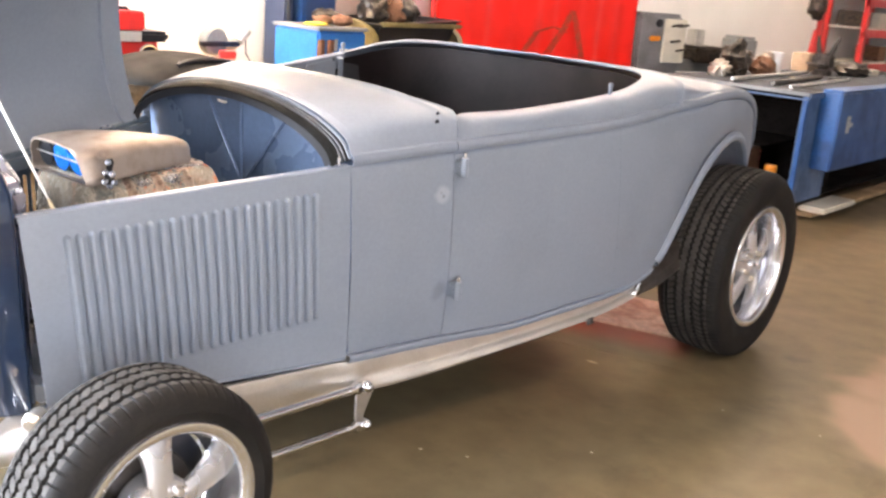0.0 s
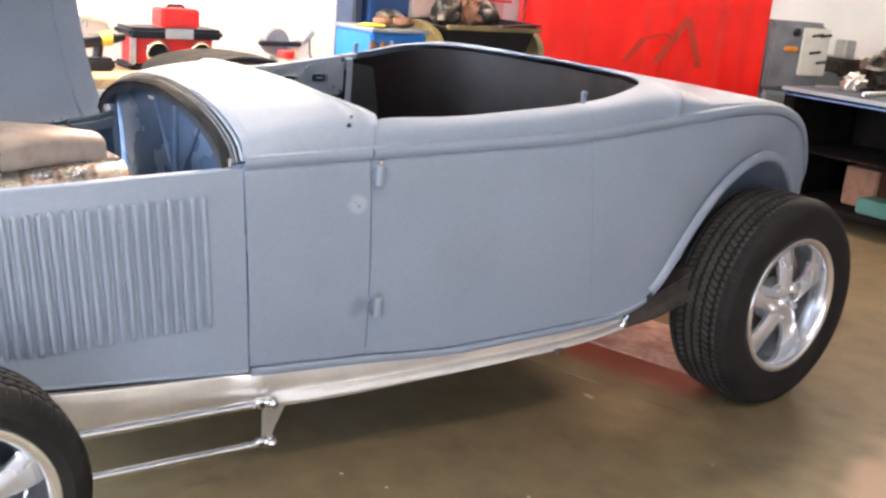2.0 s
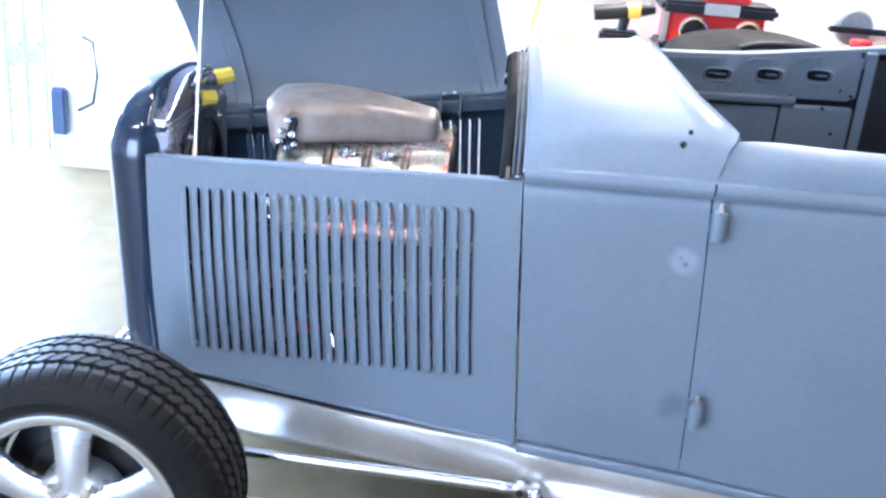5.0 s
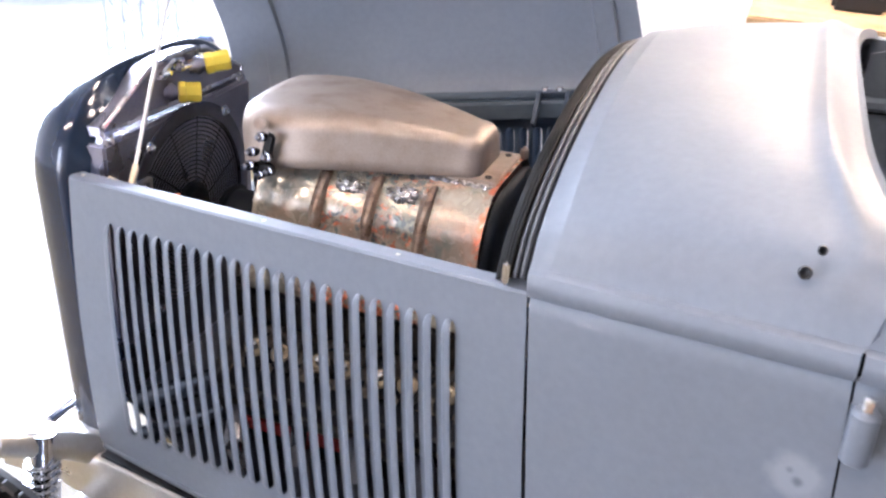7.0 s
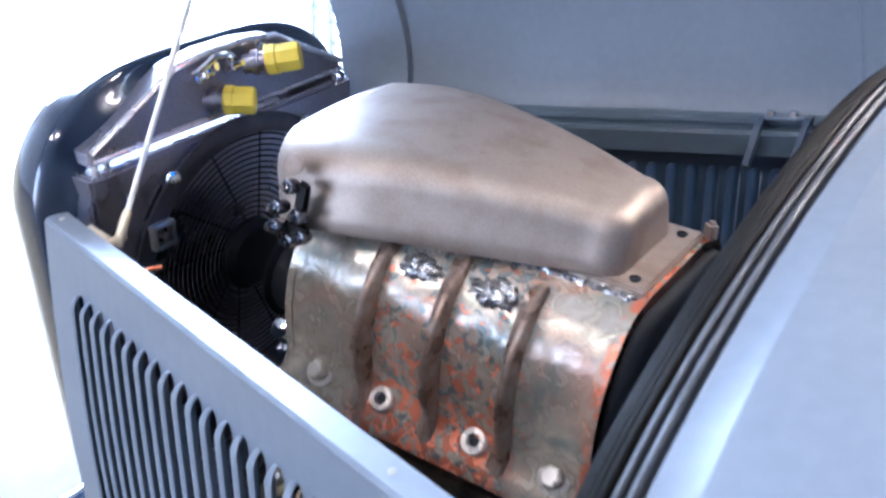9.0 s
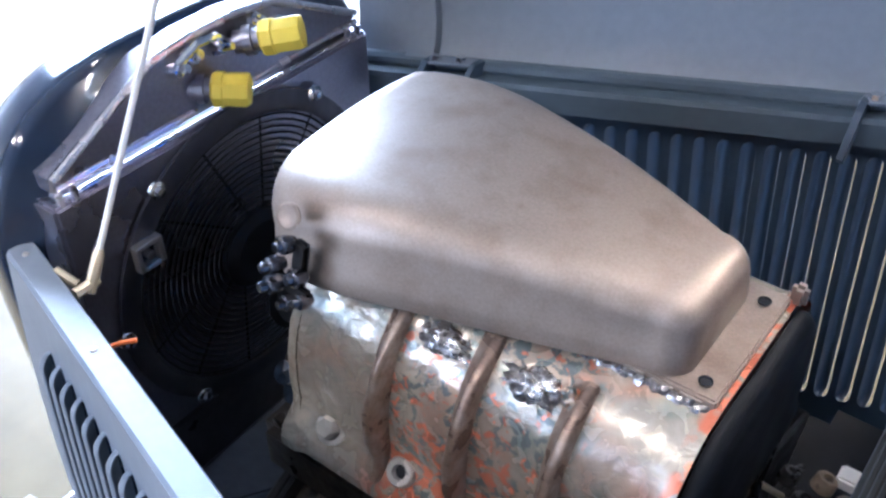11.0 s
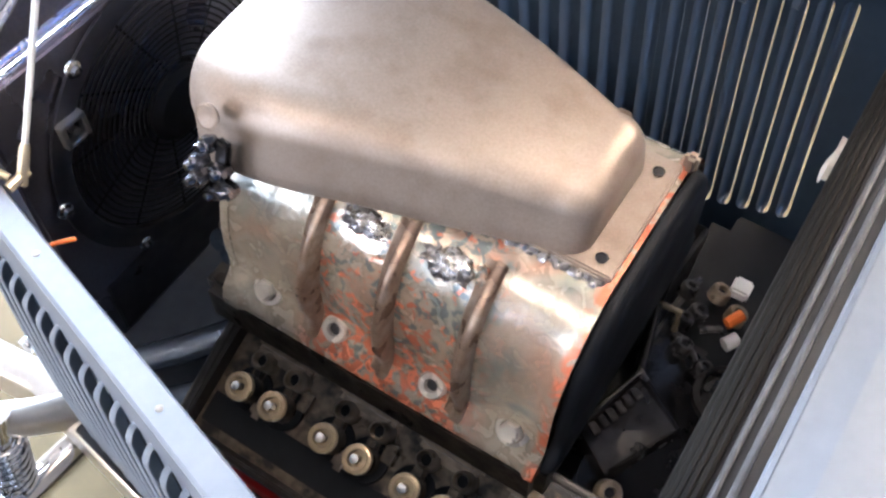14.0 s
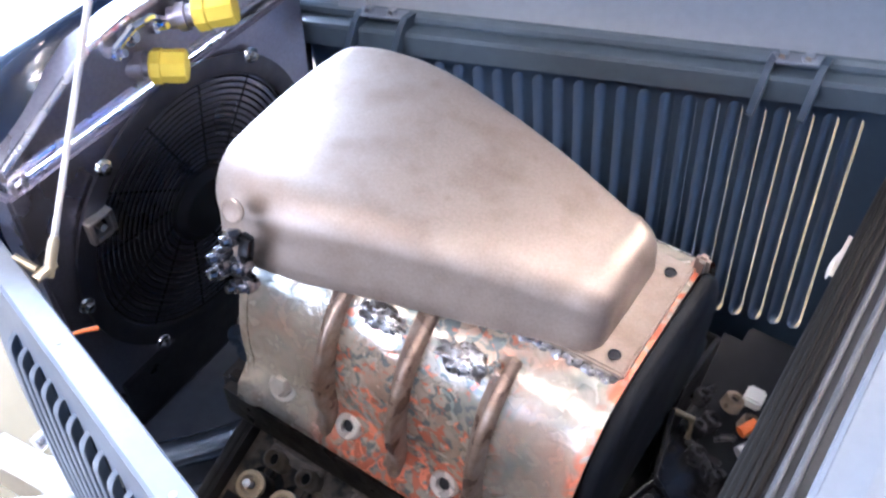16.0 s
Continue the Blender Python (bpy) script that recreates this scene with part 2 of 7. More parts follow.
# ---- the setting ----
bm = bmesh.new()
box(bm, (-300, -300, -0.2), (300, 300, 0))
tagged(part("floor", bm, CONCRETE, smooth=False), "brown-grey sealed concrete workshop floor with stains", "floor", kind="structure")
BACK = 2.65
bm = bmesh.new()
box(bm, (-2.1, BACK, 0), (12, BACK + 0.2, 4.5))
box(bm, (-6.5, BACK, 3.3), (-2.1, BACK + 0.2, 4.5))
tagged(part("wall_north", bm, WALL, smooth=False), "white painted workshop wall beside an open doorway", "wall", kind="structure")
# walls out of view; the south opening is made for the added lamp
for nm, lo, hi in (("wall_south", (-0.8, -6.2, 0), (12, -6, 4.5)), ("wall_south_lintel", (-6.2, -6.2, 3.4), (-0.8, -6, 4.5)), ("wall_south_pier", (-6.5, -6.2, 0), (-6.2, -6, 4.5)), ("wall_west", (-6.7, -6, 0), (-6.5, BACK + 0.2, 4.5)),
                   ("wall_east", (12, -6, 0), (12.2, BACK + 0.2, 4.5))):
    bm = bmesh.new()
    box(bm, lo, hi)
    tagged(part(nm, bm, BLOCK, smooth=False), "plain grey painted block workshop wall", "wall", kind="structure")
bm = bmesh.new()
box(bm, (-6.7, -6.2, 4.5), (12.2, BACK + 0.2, 4.7))
tagged(part("ceiling", bm, CEIL, smooth=False), "plain grey boarded workshop ceiling", "ceiling", kind="structure")

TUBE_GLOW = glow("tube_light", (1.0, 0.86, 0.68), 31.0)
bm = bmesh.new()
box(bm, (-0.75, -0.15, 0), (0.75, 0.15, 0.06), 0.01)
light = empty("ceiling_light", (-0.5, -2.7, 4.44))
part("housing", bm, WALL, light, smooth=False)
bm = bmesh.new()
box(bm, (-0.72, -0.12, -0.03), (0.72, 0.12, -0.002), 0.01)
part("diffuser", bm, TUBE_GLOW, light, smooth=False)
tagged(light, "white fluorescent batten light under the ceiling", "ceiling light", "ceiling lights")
# further unseen battens, added and placed for brightness
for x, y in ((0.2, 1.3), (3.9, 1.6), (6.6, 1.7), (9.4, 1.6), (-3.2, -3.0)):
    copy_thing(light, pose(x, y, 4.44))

# low strip light on two cables, unseen and added to brighten wall and cowl
added_bench_light = empty("added_bench_light", (0.75, 2.38, 2.3))
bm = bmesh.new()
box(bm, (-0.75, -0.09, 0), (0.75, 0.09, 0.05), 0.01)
part("housing", bm, WALL, added_bench_light, smooth=False)
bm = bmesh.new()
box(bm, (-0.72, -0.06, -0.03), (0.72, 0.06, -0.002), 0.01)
part("diffuser", bm, glow("added_bench_tube", (1.0, 0.80, 0.56), 38.0), added_bench_light, smooth=False)
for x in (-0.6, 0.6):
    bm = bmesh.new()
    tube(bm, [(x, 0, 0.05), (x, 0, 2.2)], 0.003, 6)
    part("cable", bm, WALL, added_bench_light)
tagged(added_bench_light, "unseen strip light added over the workbench", "bench light")

# ---- the car ----
car = empty("hot_rod_car", (0.6, YC, 0))
tagged(car, "grey primer open roadster hot rod with raised hood", "car")


def on_car(name, bm, material, label="", parent=None, **kw):
    ob = part(name, bm, material, None, label, **kw)
    ob.parent = parent or car
    ob.matrix_parent_inverse = Matrix.Translation(-Vector((parent or car).matrix_basis.translation)) if not parent else Matrix()
    return ob


# half-width, lower edge, belt line and rim of the body along its length
W = cur((0, 0.4945), (0.15, 0.532), (0.30, 0.568), (0.36, 0.582), (0.70, 0.648), (1.02, 0.70), (1.4, 0.732), (1.7, 0.725), (2.0, 0.69), (2.2, 0.64), (2.35, 0.565), (2.45, 0.42))
ZB = cur((0, 0.342), (0.35, 0.355), (0.62, 0.355), (0.9, 0.378), (1.2, 0.402), (1.32, 0.43), (1.40, 0.475), (1.45, 0.545), (1.52, 0.655), (1.60, 0.755),
         (1.70, 0.832), (1.80, 0.874), (1.89, 0.886), (2.00, 0.862), (2.11, 0.785), (2.21, 0.665), (2.31, 0.52), (2.45, 0.45))
ZL = cur((0, 0.905), (0.31, 0.932), (0.77, 0.966), (1.01, 0.985), (1.36, 1.027), (1.65, 1.052), (1.85, 1.052), (2.0, 1.03), (2.18, 0.95), (2.33, 0.78), (2.45, 0.62))
ZR = cur((0.33, 1.032), (0.57, 1.040), (0.75, 1.056), (1.07, 1.091), (1.26, 1.126), (1.36, 1.138), (1.46, 1.142), (1.7, 1.122), (2.0, 1.085), (2.2, 1.03), (2.35, 0.93), (2.45, 0.78))
INSET = cur((0.33, 0.075), (0.9, 0.07), (1.15, 0.085), (1.29, 0.13), (1.38, 0.21), (1.445, 0.33), (1.49, 0.50), (1.515, 0.731))
DECK = 1.515
CREASE = 1.345


BEAD = 0.035        # height of the raised belt moulding


def side_rows(x, zb=None):
    """Points (out from the centre line, z) of the body side, from the lower edge to the belt."""
    w, zl = W(x), ZL(x)
    zb = ZB(x) if zb is None else zb
    pts = []
    for s in (0, 0.02, 0.06, 0.14, 0.26, 0.4, 0.55, 0.7, 0.85, 0.95, 0.985):
        z = zb + (zl - zb) * s
        tuck = 0.024 * (1 - s) ** 2.2
        pts.append((w - tuck + 0.006 * math.sin(math.pi * s), z))
    pts[0] = (pts[0][0] - 0.012, pts[0][1])
    pts.append((w - 0.004, zl))
    pts += [(w + 0.007, zl + 0.003), (w + 0.012, zl + 0.012), (w + 0.0115, zl + 0.022), (w + 0.0075, zl + 0.031), (w - 0.001, zl + BEAD)]
    return pts


def shoulder(x, inset, zr, p=2.7, n=9, lip=True):
    w, zl = W(x), ZL(x) + BEAD
    pts = []
    for k in range(1, n + 1):
        th = math.pi / 2 * k / n
        o = w - 0.001 - inset * (1 - max(0.0, math.cos(th)) ** (2 / p))
        z = zl + (zr - zl) * math.sin(th) ** (2 / p)
        pts.append((o, z))
    if lip:
        pts += [(w - inset - 0.008, zr - 0.004), (w - inset - 0.010, zr - 0.015), (w - inset - 0.006, zr - 0.05)]
    return pts


# cowl: arched over the car from belt to belt
P_EXP = cur((0, 2.1), (0.15, 2.7), (0.36, 3.4))
COWL_TOP = cur((0, 1.069), (0.1, 1.081), (0.2, 1.087), (0.26, 1.088), (0.40, 1.080))


def cowl_end(u):
    """How far back the cowl reaches at u (0 centre, 1 side): it runs back to the door's top corner, then leans forward to the belt."""
    return 0.312 + 0.050 * (u / 0.912) ** 4.5 if u < 0.912 else 0.362 - 0.034 * (u - 0.912) / 0.088


bm = bmesh.new()
for side in (-1, 1):
    rows = []
    for x in sorted(span(0.0, 1.0, 15) + [0.061, 0.066, 0.82, 0.84, 0.88, 0.90, 0.945]):
        full = []
        xx = x * 0.326
        for o, z in side_rows(xx, 0.342 + 0.013 * x):
            # the cowl's front edge leans with the car's rake
            full.append((xx + 0.046 * (1 - x) * (ZL(xx) - z) / 0.56 + 0.038 * x * max(0, (ZL(xx) - z)) / 0.56, YC + side * o, z))
        n = 22
        w = W(xx)
        for k in range(1, n + 1):
            u = 1 - (k / n) ** 1.15
            xe = x * cowl_end(max(u, 0))
            p = P_EXP(xe)
            zl = ZL(xe) + BEAD
            z = zl + (COWL_TOP(xe) - zl) * (1 - max(u, 0) ** p) ** (1 / (p * 0.82))
            ridge = 0.009 * math.exp(-((cowl_end(max(u, 0)) - xe - 0.042) / 0.013) ** 2) * min(1, 3 * (1 - max(u, 0)))
            fall = 0.013 * max(0, 1 - (cowl_end(max(u, 0)) - xe) / 0.045) ** 1.4 * min(1, 2.2 * (1 - max(u, 0)))
            sunk = 0.0010 if x < 0.063 else 0.0        # the hood lands on a stepped flange
            full.append((xe, YC + side * u * (W(xe) - 0.001 + ridge - sunk * min(1, 5 * k / n)), z + ridge - fall - sunk * min(1, 5 * k / n)))
        rows.append(full)
    # rolled bead along the rear edge
    last = rows[-1]
    rows.append([(a + 0.006, b, c + 0.004) if i > 15 else (a, b, c) for i, (a, b, c) in enumerate(last)])
    rows.append([(a + 0.012, b, c - 0.012) if i > 15 else (a, b - side * 0.012, c) for i, (a, b, c) in enumerate(last)])
    grid(bm, rows)
bmesh.ops.remove_doubles(bm, verts=bm.verts[:], dist=0.0008)
cowl = thick(on_car("cowl", bm, PRIMER, "grey primer cowl with a rolled rear edge"), 0.004, -1)


def cowl_edge(z):
    """Where the cowl's rear edge lies at a height above the belt: x, and out from the centre line."""
    best = None
    for k in range(60):
        u = 1 - 0.088 * k / 59
        xe = cowl_end(u)
        p = P_EXP(xe)
        zl = ZL(xe) + BEAD
        zz = zl + (COWL_TOP(xe) - zl) * (1 - u ** p) ** (1 / (p * 0.82))
        if best is None or abs(zz - z) < best[0]:
            best = (abs(zz - z), xe, u * (W(xe) - 0.001))
    return best[1], best[2]


# doors
def door(side, name):
    bm = bmesh.new()
    rows = []
    for t in sorted(span(0, 1, 22) + [0.01, 0.025, 0.07]):
        row = []
        x_top = 0.3285 + (1.016 - 0.3285) * t
        blend = max(0.0, 1 - t / 0.16) ** 2
        lip = False
        top = ZR(x_top)
        for o, z in side_rows(x_top) + shoulder(x_top, INSET(x_top), top, n=14):
            lean = (ZL(x_top) - z) / 0.6
            lip = lip or z >= top - 1e-6
            if z < ZL(x_top):
                x = x_top + lean * (0.040 * (1 - t) + 0.10 * t)
            elif z <= ZL(x_top) + BEAD + 1e-6:
                x = x_top + 0.001 * (1 - t)
            else:
                ex, eo = cowl_edge(top if lip else z)
                x = x_top + (ex + 0.009 - 0.3285) * (1 - t)
                o += (eo - (W(x_top) - INSET(x_top) if lip else o)) * blend
            row.append((x, YC + side * (o + (W(x) - W(x_top)) * (1 - blend)), z + ZB(x) - ZB(x_top) if z < 0.5 else z))
        rows.append(row)
    grid(bm, rows)
    seam = bmesh.new()
    grid(seam, [[(x + d, y + side * 0.0006, z + (0.0006 if z > ZL(1.016) + 0.05 else 0)) for x, y, z in rows[-1][2:-3]] for d in (-0.0004, 0.0008)])
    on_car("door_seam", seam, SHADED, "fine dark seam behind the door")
    return thick(on_car(name, bm, PRIMER, "smooth grey primer roadster door"), 0.004, -1)


door(-1, "door")
door(1, "door")

# rear body: quarters and deck in one sheet
bm = bmesh.new()
for side in (-1, 1):
    rows = []
    xs = sorted(span(0, 1, 46) + [(x - 1.016) / 1.434 for x in span(1.31, 1.53, 26)])
    for t in xs:
        x_top = 1.016 + (2.45 - 1.016) * t
        deck = x_top > DECK
        ins = W(x_top) if deck else INSET(x_top)
        pts = side_rows(x_top) + shoulder(x_top, ins, ZR(x_top), 2.7 if not deck else 2.5, 14, lip=False)
        if deck:
            pts[-1] = (0, pts[-1][1])
        # a soft roll over the shoulder where the cockpit rim ends
        rolled = []
        for i, (o, z) in enumerate(pts[16:]):
            back = x_top - CREASE - 0.15 * (i / 13) ** 1.5
            roll = 0.009 * math.exp(-(back / 0.016) ** 2) - 0.004 * max(0, min(1, back / 0.02)) * max(0, min(1, (1.75 - x_top) / 0.2))
            rolled.append((max(0.0, o + roll * (1 if i < 7 else 0.3)), z + roll * 0.8 * min(1, i / 5)))
        pts = pts[:16] + rolled
        row = []
        for o, z in pts:
            lean = max(0, (ZL(x_top) - z) / 0.6) * 0.10 * max(0, 1 - t * 4)
            x = x_top + lean
            row.append((x, YC + side * (o + W(x) - W(x_top)), z + (ZB(x) - ZB(x_top)) * max(0, 1 - t * 9) if z < 0.5 else z))
        rows.append(row)
    grid(bm, rows)
bmesh.ops.remove_doubles(bm, verts=bm.verts[:], dist=0.0008)
thick(on_car("rear_body", bm, PRIMER, "grey primer quarter panels and rounded rear deck"), 0.004, -1)

# rolled wheel-arch lips and wheel tubs
for side in (-1, 1):
    bm = bmesh.new()
    rows = []
    for x in span(1.375, 2.30, 62):
        d = Vector((0.01, 0, ZB(x + 0.005) - ZB(x - 0.005))).normalized()
        nx, nz = -d.z, d.x
        rows.append([(x + nx * q, YC + side * (W(min(2.4, x + nx * q)) + b - 0.024 * max(0, 1 - (ZB(x) + nz * q - 0.42) / 0.6) ** 2.2), ZB(x) + nz * q) for q, b in
                     ((0.004, -0.030), (-0.003, -0.006), (-0.002, 0.004), (0.004, 0.010), (0.012, 0.012), (0.021, 0.010), (0.029, 0.005), (0.036, -0.003))])
    grid(bm, rows)
    on_car("arch_lip", bm, PRIMER, "raised band round the wheel arch", auto=60)
    bm = bmesh.new()
    rows = []
    for x in span(1.40, 2.32, 26):
        rows.append([(x, YC + side * (W(x) - 0.02 - d), ZB(x) + 0.004) for d in (0, 0.1, 0.28)] + [(x, YC + side * (W(x) - 0.305), ZB(x) - 0.02), (x, YC + side * (W(x) - 0.31), min(ZB(x) - 0.03, 0.36))])
    grid(bm, rows)
    thick(on_car("wheel_tub", bm, PRIMER_IN), 0.004)

# rolled bead along the lower edge of the body
for side in (-1, 1):
    bm = bmesh.new()
    rows = []
    for x in span(0.047, 1.36, 40):
        rows.append([(x, YC + side * (W(x) + o), ZB(x) + z) for o, z in ((-0.046, 0.006), (-0.024, 0.006), (-0.0195, 0.002), (-0.0185, -0.004), (-0.021, -0.013), (-0.026, -0.018), (-0.046, -0.019))])
    grid(bm, rows)
    on_car("sill_bead", bm, PRIMER)

# cockpit tub, dark inside
bm = bmesh.new()
rows = []
for x in span(0.30, 1.20, 12):
    w = W(x) - 0.078
    rows.append([(x, YC - w, ZR(max(x, 0.33)) - 0.06), (x, YC - w, 0.37), (x, YC + w, 0.37), (x, YC + w, ZR(max(x, 0.33)) - 0.06)])
grid(bm, rows)
on_car("cockpit_tub", bm, PRIMER_DARK, "near-black cockpit lining", auto=30)
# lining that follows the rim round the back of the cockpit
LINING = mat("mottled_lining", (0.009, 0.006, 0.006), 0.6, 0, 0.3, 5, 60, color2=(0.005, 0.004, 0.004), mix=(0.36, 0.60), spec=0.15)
bm = bmesh.new()
ring = [(x, W(x) - INSET(x) - 0.012) for x in span(0.99, DECK - 0.004, 30)]
ring = [(x, max(0.0, o)) for x, o in ring]
rows = [[(x + 0.02 * (1 - q), YC - o - 0.016 * (1 - q), 0.42 + (ZR(x) - 0.02 - 0.42) * q) for q in (0, 0.35, 0.7, 0.93, 1)] for x, o in ring]
rows += [[(x + 0.02 * (1 - q), YC + o + 0.016 * (1 - q), 0.42 + (ZR(x) - 0.02 - 0.42) * q) for q in (0, 0.35, 0.7, 0.93, 1)] for x, o in reversed(ring)]
grid(bm, rows)
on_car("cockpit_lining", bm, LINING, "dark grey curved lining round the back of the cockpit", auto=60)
bm = bmesh.new()
box(bm, (0.30, YC - 0.48, 0.37), (0.33, YC + 0.48, 0.98), 0.01)
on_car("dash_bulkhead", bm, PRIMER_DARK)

# firewall
bm = bmesh.new()
rows = []
for u in span(-1, 1, 25):
    p = P_EXP(0)
    zl = ZL(0) + 0.02
    ztop = zl + (COWL_TOP(0) - 0.012 - zl) * (1 - abs(u) ** p) ** (1 / (p * 0.82))
    rows.append([(0.045, YC + u * 0.478, 0.36), (0.045, YC + u * 0.478, (0.36 + ztop) / 2), (0.02, YC + u * 0.478, ztop)])
grid(bm, rows)
# blue of the reflected sky is mixed into the firewall's grey
FIREWALL = mat("firewall_sky_tint", (0.115, 0.165, 0.26), 0.24, 0.1, 0.1, 5, 60)
firewall = on_car("firewall", bm, FIREWALL, "glossy blue-grey firewall with pressed ribs")
for a, b in (((0.02, 0.30, 0.98), (0.035, 0.62, 0.62)), ((0.02, 0.66, 1.0), (0.035, 0.40, 0.62)), ((0.02, 0.5, 1.04), (0.035, 0.5, 0.6))):
    bm = bmesh.new()
    tube(bm, [a, b], 0.006, 8)
    on_car("firewall_rib", bm, FIREWALL)


# hood sides with pressed louvres
def hood_side(side, name):
    rt, ft = Vector((-0.0022, YC + side * 0.494, 0.905)), Vector((-0.797, YC + side * 0.262, 0.813))
    rb, fb = Vector((0.0438, YC + side * 0.474, 0.338)), Vector((-0.757, YC + side * 0.300, 0.341))
    if side > 0:
        # the far panel hangs a little low on its hinge
        rt, ft = Vector((-0.004, 0.956, 0.879)), Vector((-0.797, 0.757, 0.784))
        rb, fb = Vector((0.042, 0.908, 0.310)), Vector((-0.757, 0.790, 0.332))
    out = (rt - ft).cross(rb - rt).normalized()
    if out.y * side < 0:
        out = -out
    curve = [math.sin(math.pi / 2 * k / 4) for k in range(5)]
    rel = [-0.02 + 0.035 * (1 - math.cos(math.pi / 2 * k / 5)) for k in range(6)] + span(0.15, 0.85, 5) + [1.02 - 0.035 * (1 - math.cos(math.pi / 2 * k / 5)) for k in reversed(range(6))]

    def v_of(u):
        """Heights down the panel at u: above, along and below the louvre."""
        a, b = 0.13 - 0.022 * u, 0.865 - 0.155 * u
        return [(0.0, None), (0.006, None), (0.05, None)] + [(a + (b - a) * r, r) for r in rel] + [(b + (1 - b) * q, None) for q in (0.3, 0.6, 0.88, 1.0)]

    N, u0, u1 = 24, (0.108 if side < 0 else 0.092), (0.885 if side < 0 else 0.869)
    cols = [(0.0, 0, 0, 0.0), (0.03, 0, 0, 0.03)]
    pitch = (u1 - u0) / (N - 0.45)
    for i in range(N):
        a = u0 + pitch * i
        c = a + pitch * 0.30
        cols += [(a - pitch * 0.06, 0, 0, c), (a + pitch * 0.02, 0.34, 0, c), (a + pitch * 0.10, 0.66, 0, c), (a + pitch * 0.20, 0.89, 0, c), (a + pitch * 0.32, 1.0, 0, c), (a + pitch * 0.46, 1.0, 0, c), (a + pitch * 0.57, 0.90, 1, c), (a + pitch * (0.575 if side < 0 else 0.62), 0, 2, c)]
    cols += [(0.93, 0, 0, 0.93), (1.0, 0, 0, 1.0)]
    bm = bmesh.new()
    prev = None
    for u0_, hgt, flag, mid in cols:
        line = []
        for v, r in v_of(u0_):
            k = 0.0
            if r is not None:
                e = min(r + 0.02, 1.02 - r) / 0.035
                k = math.sqrt(max(0.0, 1 - (1 - min(1, max(0, e))) ** 2))
            u = mid + (u0_ - mid) * (0.12 + 0.88 * k if r is not None else 1.0)
            p = (ft.lerp(rt, u)).lerp(fb.lerp(rb, u), v)
            bow = 0.010 * math.sin(math.pi * v)
            line.append((bm.verts.new(p + out * (bow + (0.0130 if side < 0 else 0.0165) * hgt * k)), k))
        if prev:
            for j in range(len(line) - 1):
                if flag == 2 and (line[j][1] > 0.02 and line[j + 1][1] > 0.02):
                    continue
                bm.faces.new((prev[j][0], line[j][0], line[j + 1][0], prev[j + 1][0]))
        prev = line
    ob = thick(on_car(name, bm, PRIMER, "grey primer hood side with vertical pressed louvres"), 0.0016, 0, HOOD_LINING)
    # rolled lower edge
    bm = bmesh.new()
    tube(bm, [fb.lerp(rb, q) + Vector((0, 0, 0.004)) for q in span(0.005, 0.995, 8)], 0.0055, 8)
    on_car("hood_side_bead", bm, PRIMER)
    # folded top flange, the far one darkened by its colour for shade
    bm = bmesh.new()
    rows = []
    for u in span(0, 1, 12):
        p = ft.lerp(rt, u)
        inn = Vector((0, -side, 0))
        reach, lip = (0.026, 0.014) if side < 0 else (0.024, 0.030)
        rows.append([p + inn * 0.0, p + inn * 0.003 + Vector((0, 0, 0.003)), p + inn * reach + Vector((0, 0, 0.003)), p + inn * (reach + 0.002) + Vector((0, 0, -0.002)), p + inn * (reach + 0.002) + Vector((0, 0, -lip))])
    grid(bm, rows)
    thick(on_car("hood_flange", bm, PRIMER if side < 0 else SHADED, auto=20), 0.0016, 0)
    return ob


hood_side(-1, "hood_side")
hood_side(1, "hood_side")

# raised hood top, hinged along the far hood side
HINGE_F, HINGE_R = Vector((-0.80, 0.758, 0.788)), Vector((0.0, 0.958, 0.884))
HOOD_SWING = Matrix.Translation(HINGE_R) @ Matrix.Rotation(radians(-63), 4, (HINGE_R - HINGE_F).normalized()) @ Matrix.Translation(-HINGE_R)


def hood_point(x, s):
    """A point of the hood, s 0..1 over its arch from the far hinge, swung open."""
    k = (x + 0.80) / 0.80
    half = 0.268 + (0.50 - 0.268) * k
    zl = 0.816 + (0.908 - 0.816) * k
    top = 0.138 + 0.03 * k
    u = math.cos(math.pi * s)
    u = abs(u) ** 0.8 * (1 if u > 0 else -1)
    return HOOD_SWING @ Vector((x, YC + half * u - 0.005 - 0.0325 * k, zl - 0.026 + top * (1 - abs(u) ** 2.3) ** 0.62))


bm = bmesh.new()
grid(bm, [[hood_point(x, t) for t in span(0, 1, 44)] for x in span(-0.815, -0.018, 16)])
hood = thick(on_car("hood_top", bm, PRIMER, "raised grey primer hood top"), 0.003, 0)
for x0 in (-0.722, -0.082):
    bm = bmesh.new()
    rows = []
    for t in span(0.015, 0.985, 44):
        base = [hood_point(x0 + d, t) for d in (-0.022, -0.018, 0.018, 0.022)]
        along = hood_point(x0, min(1, t + 0.01)) - hood_point(x0, max(0, t - 0.01))
        nrm = along.cross(hood_point(x0 + 0.02, t) - hood_point(x0 - 0.02, t)).normalized()
        if nrm.dot(hood_point(x0, 0).lerp(hood_point(x0, 1), 0.5) - hood_point(x0, t)) < 0:
            nrm = -nrm
        rows.append([base[0], base[1] + nrm * 0.012, base[2] + nrm * 0.012, base[3]])
    grid(bm, rows)
    on_car("hood_stiffener", bm, PRIMER, auto=20)
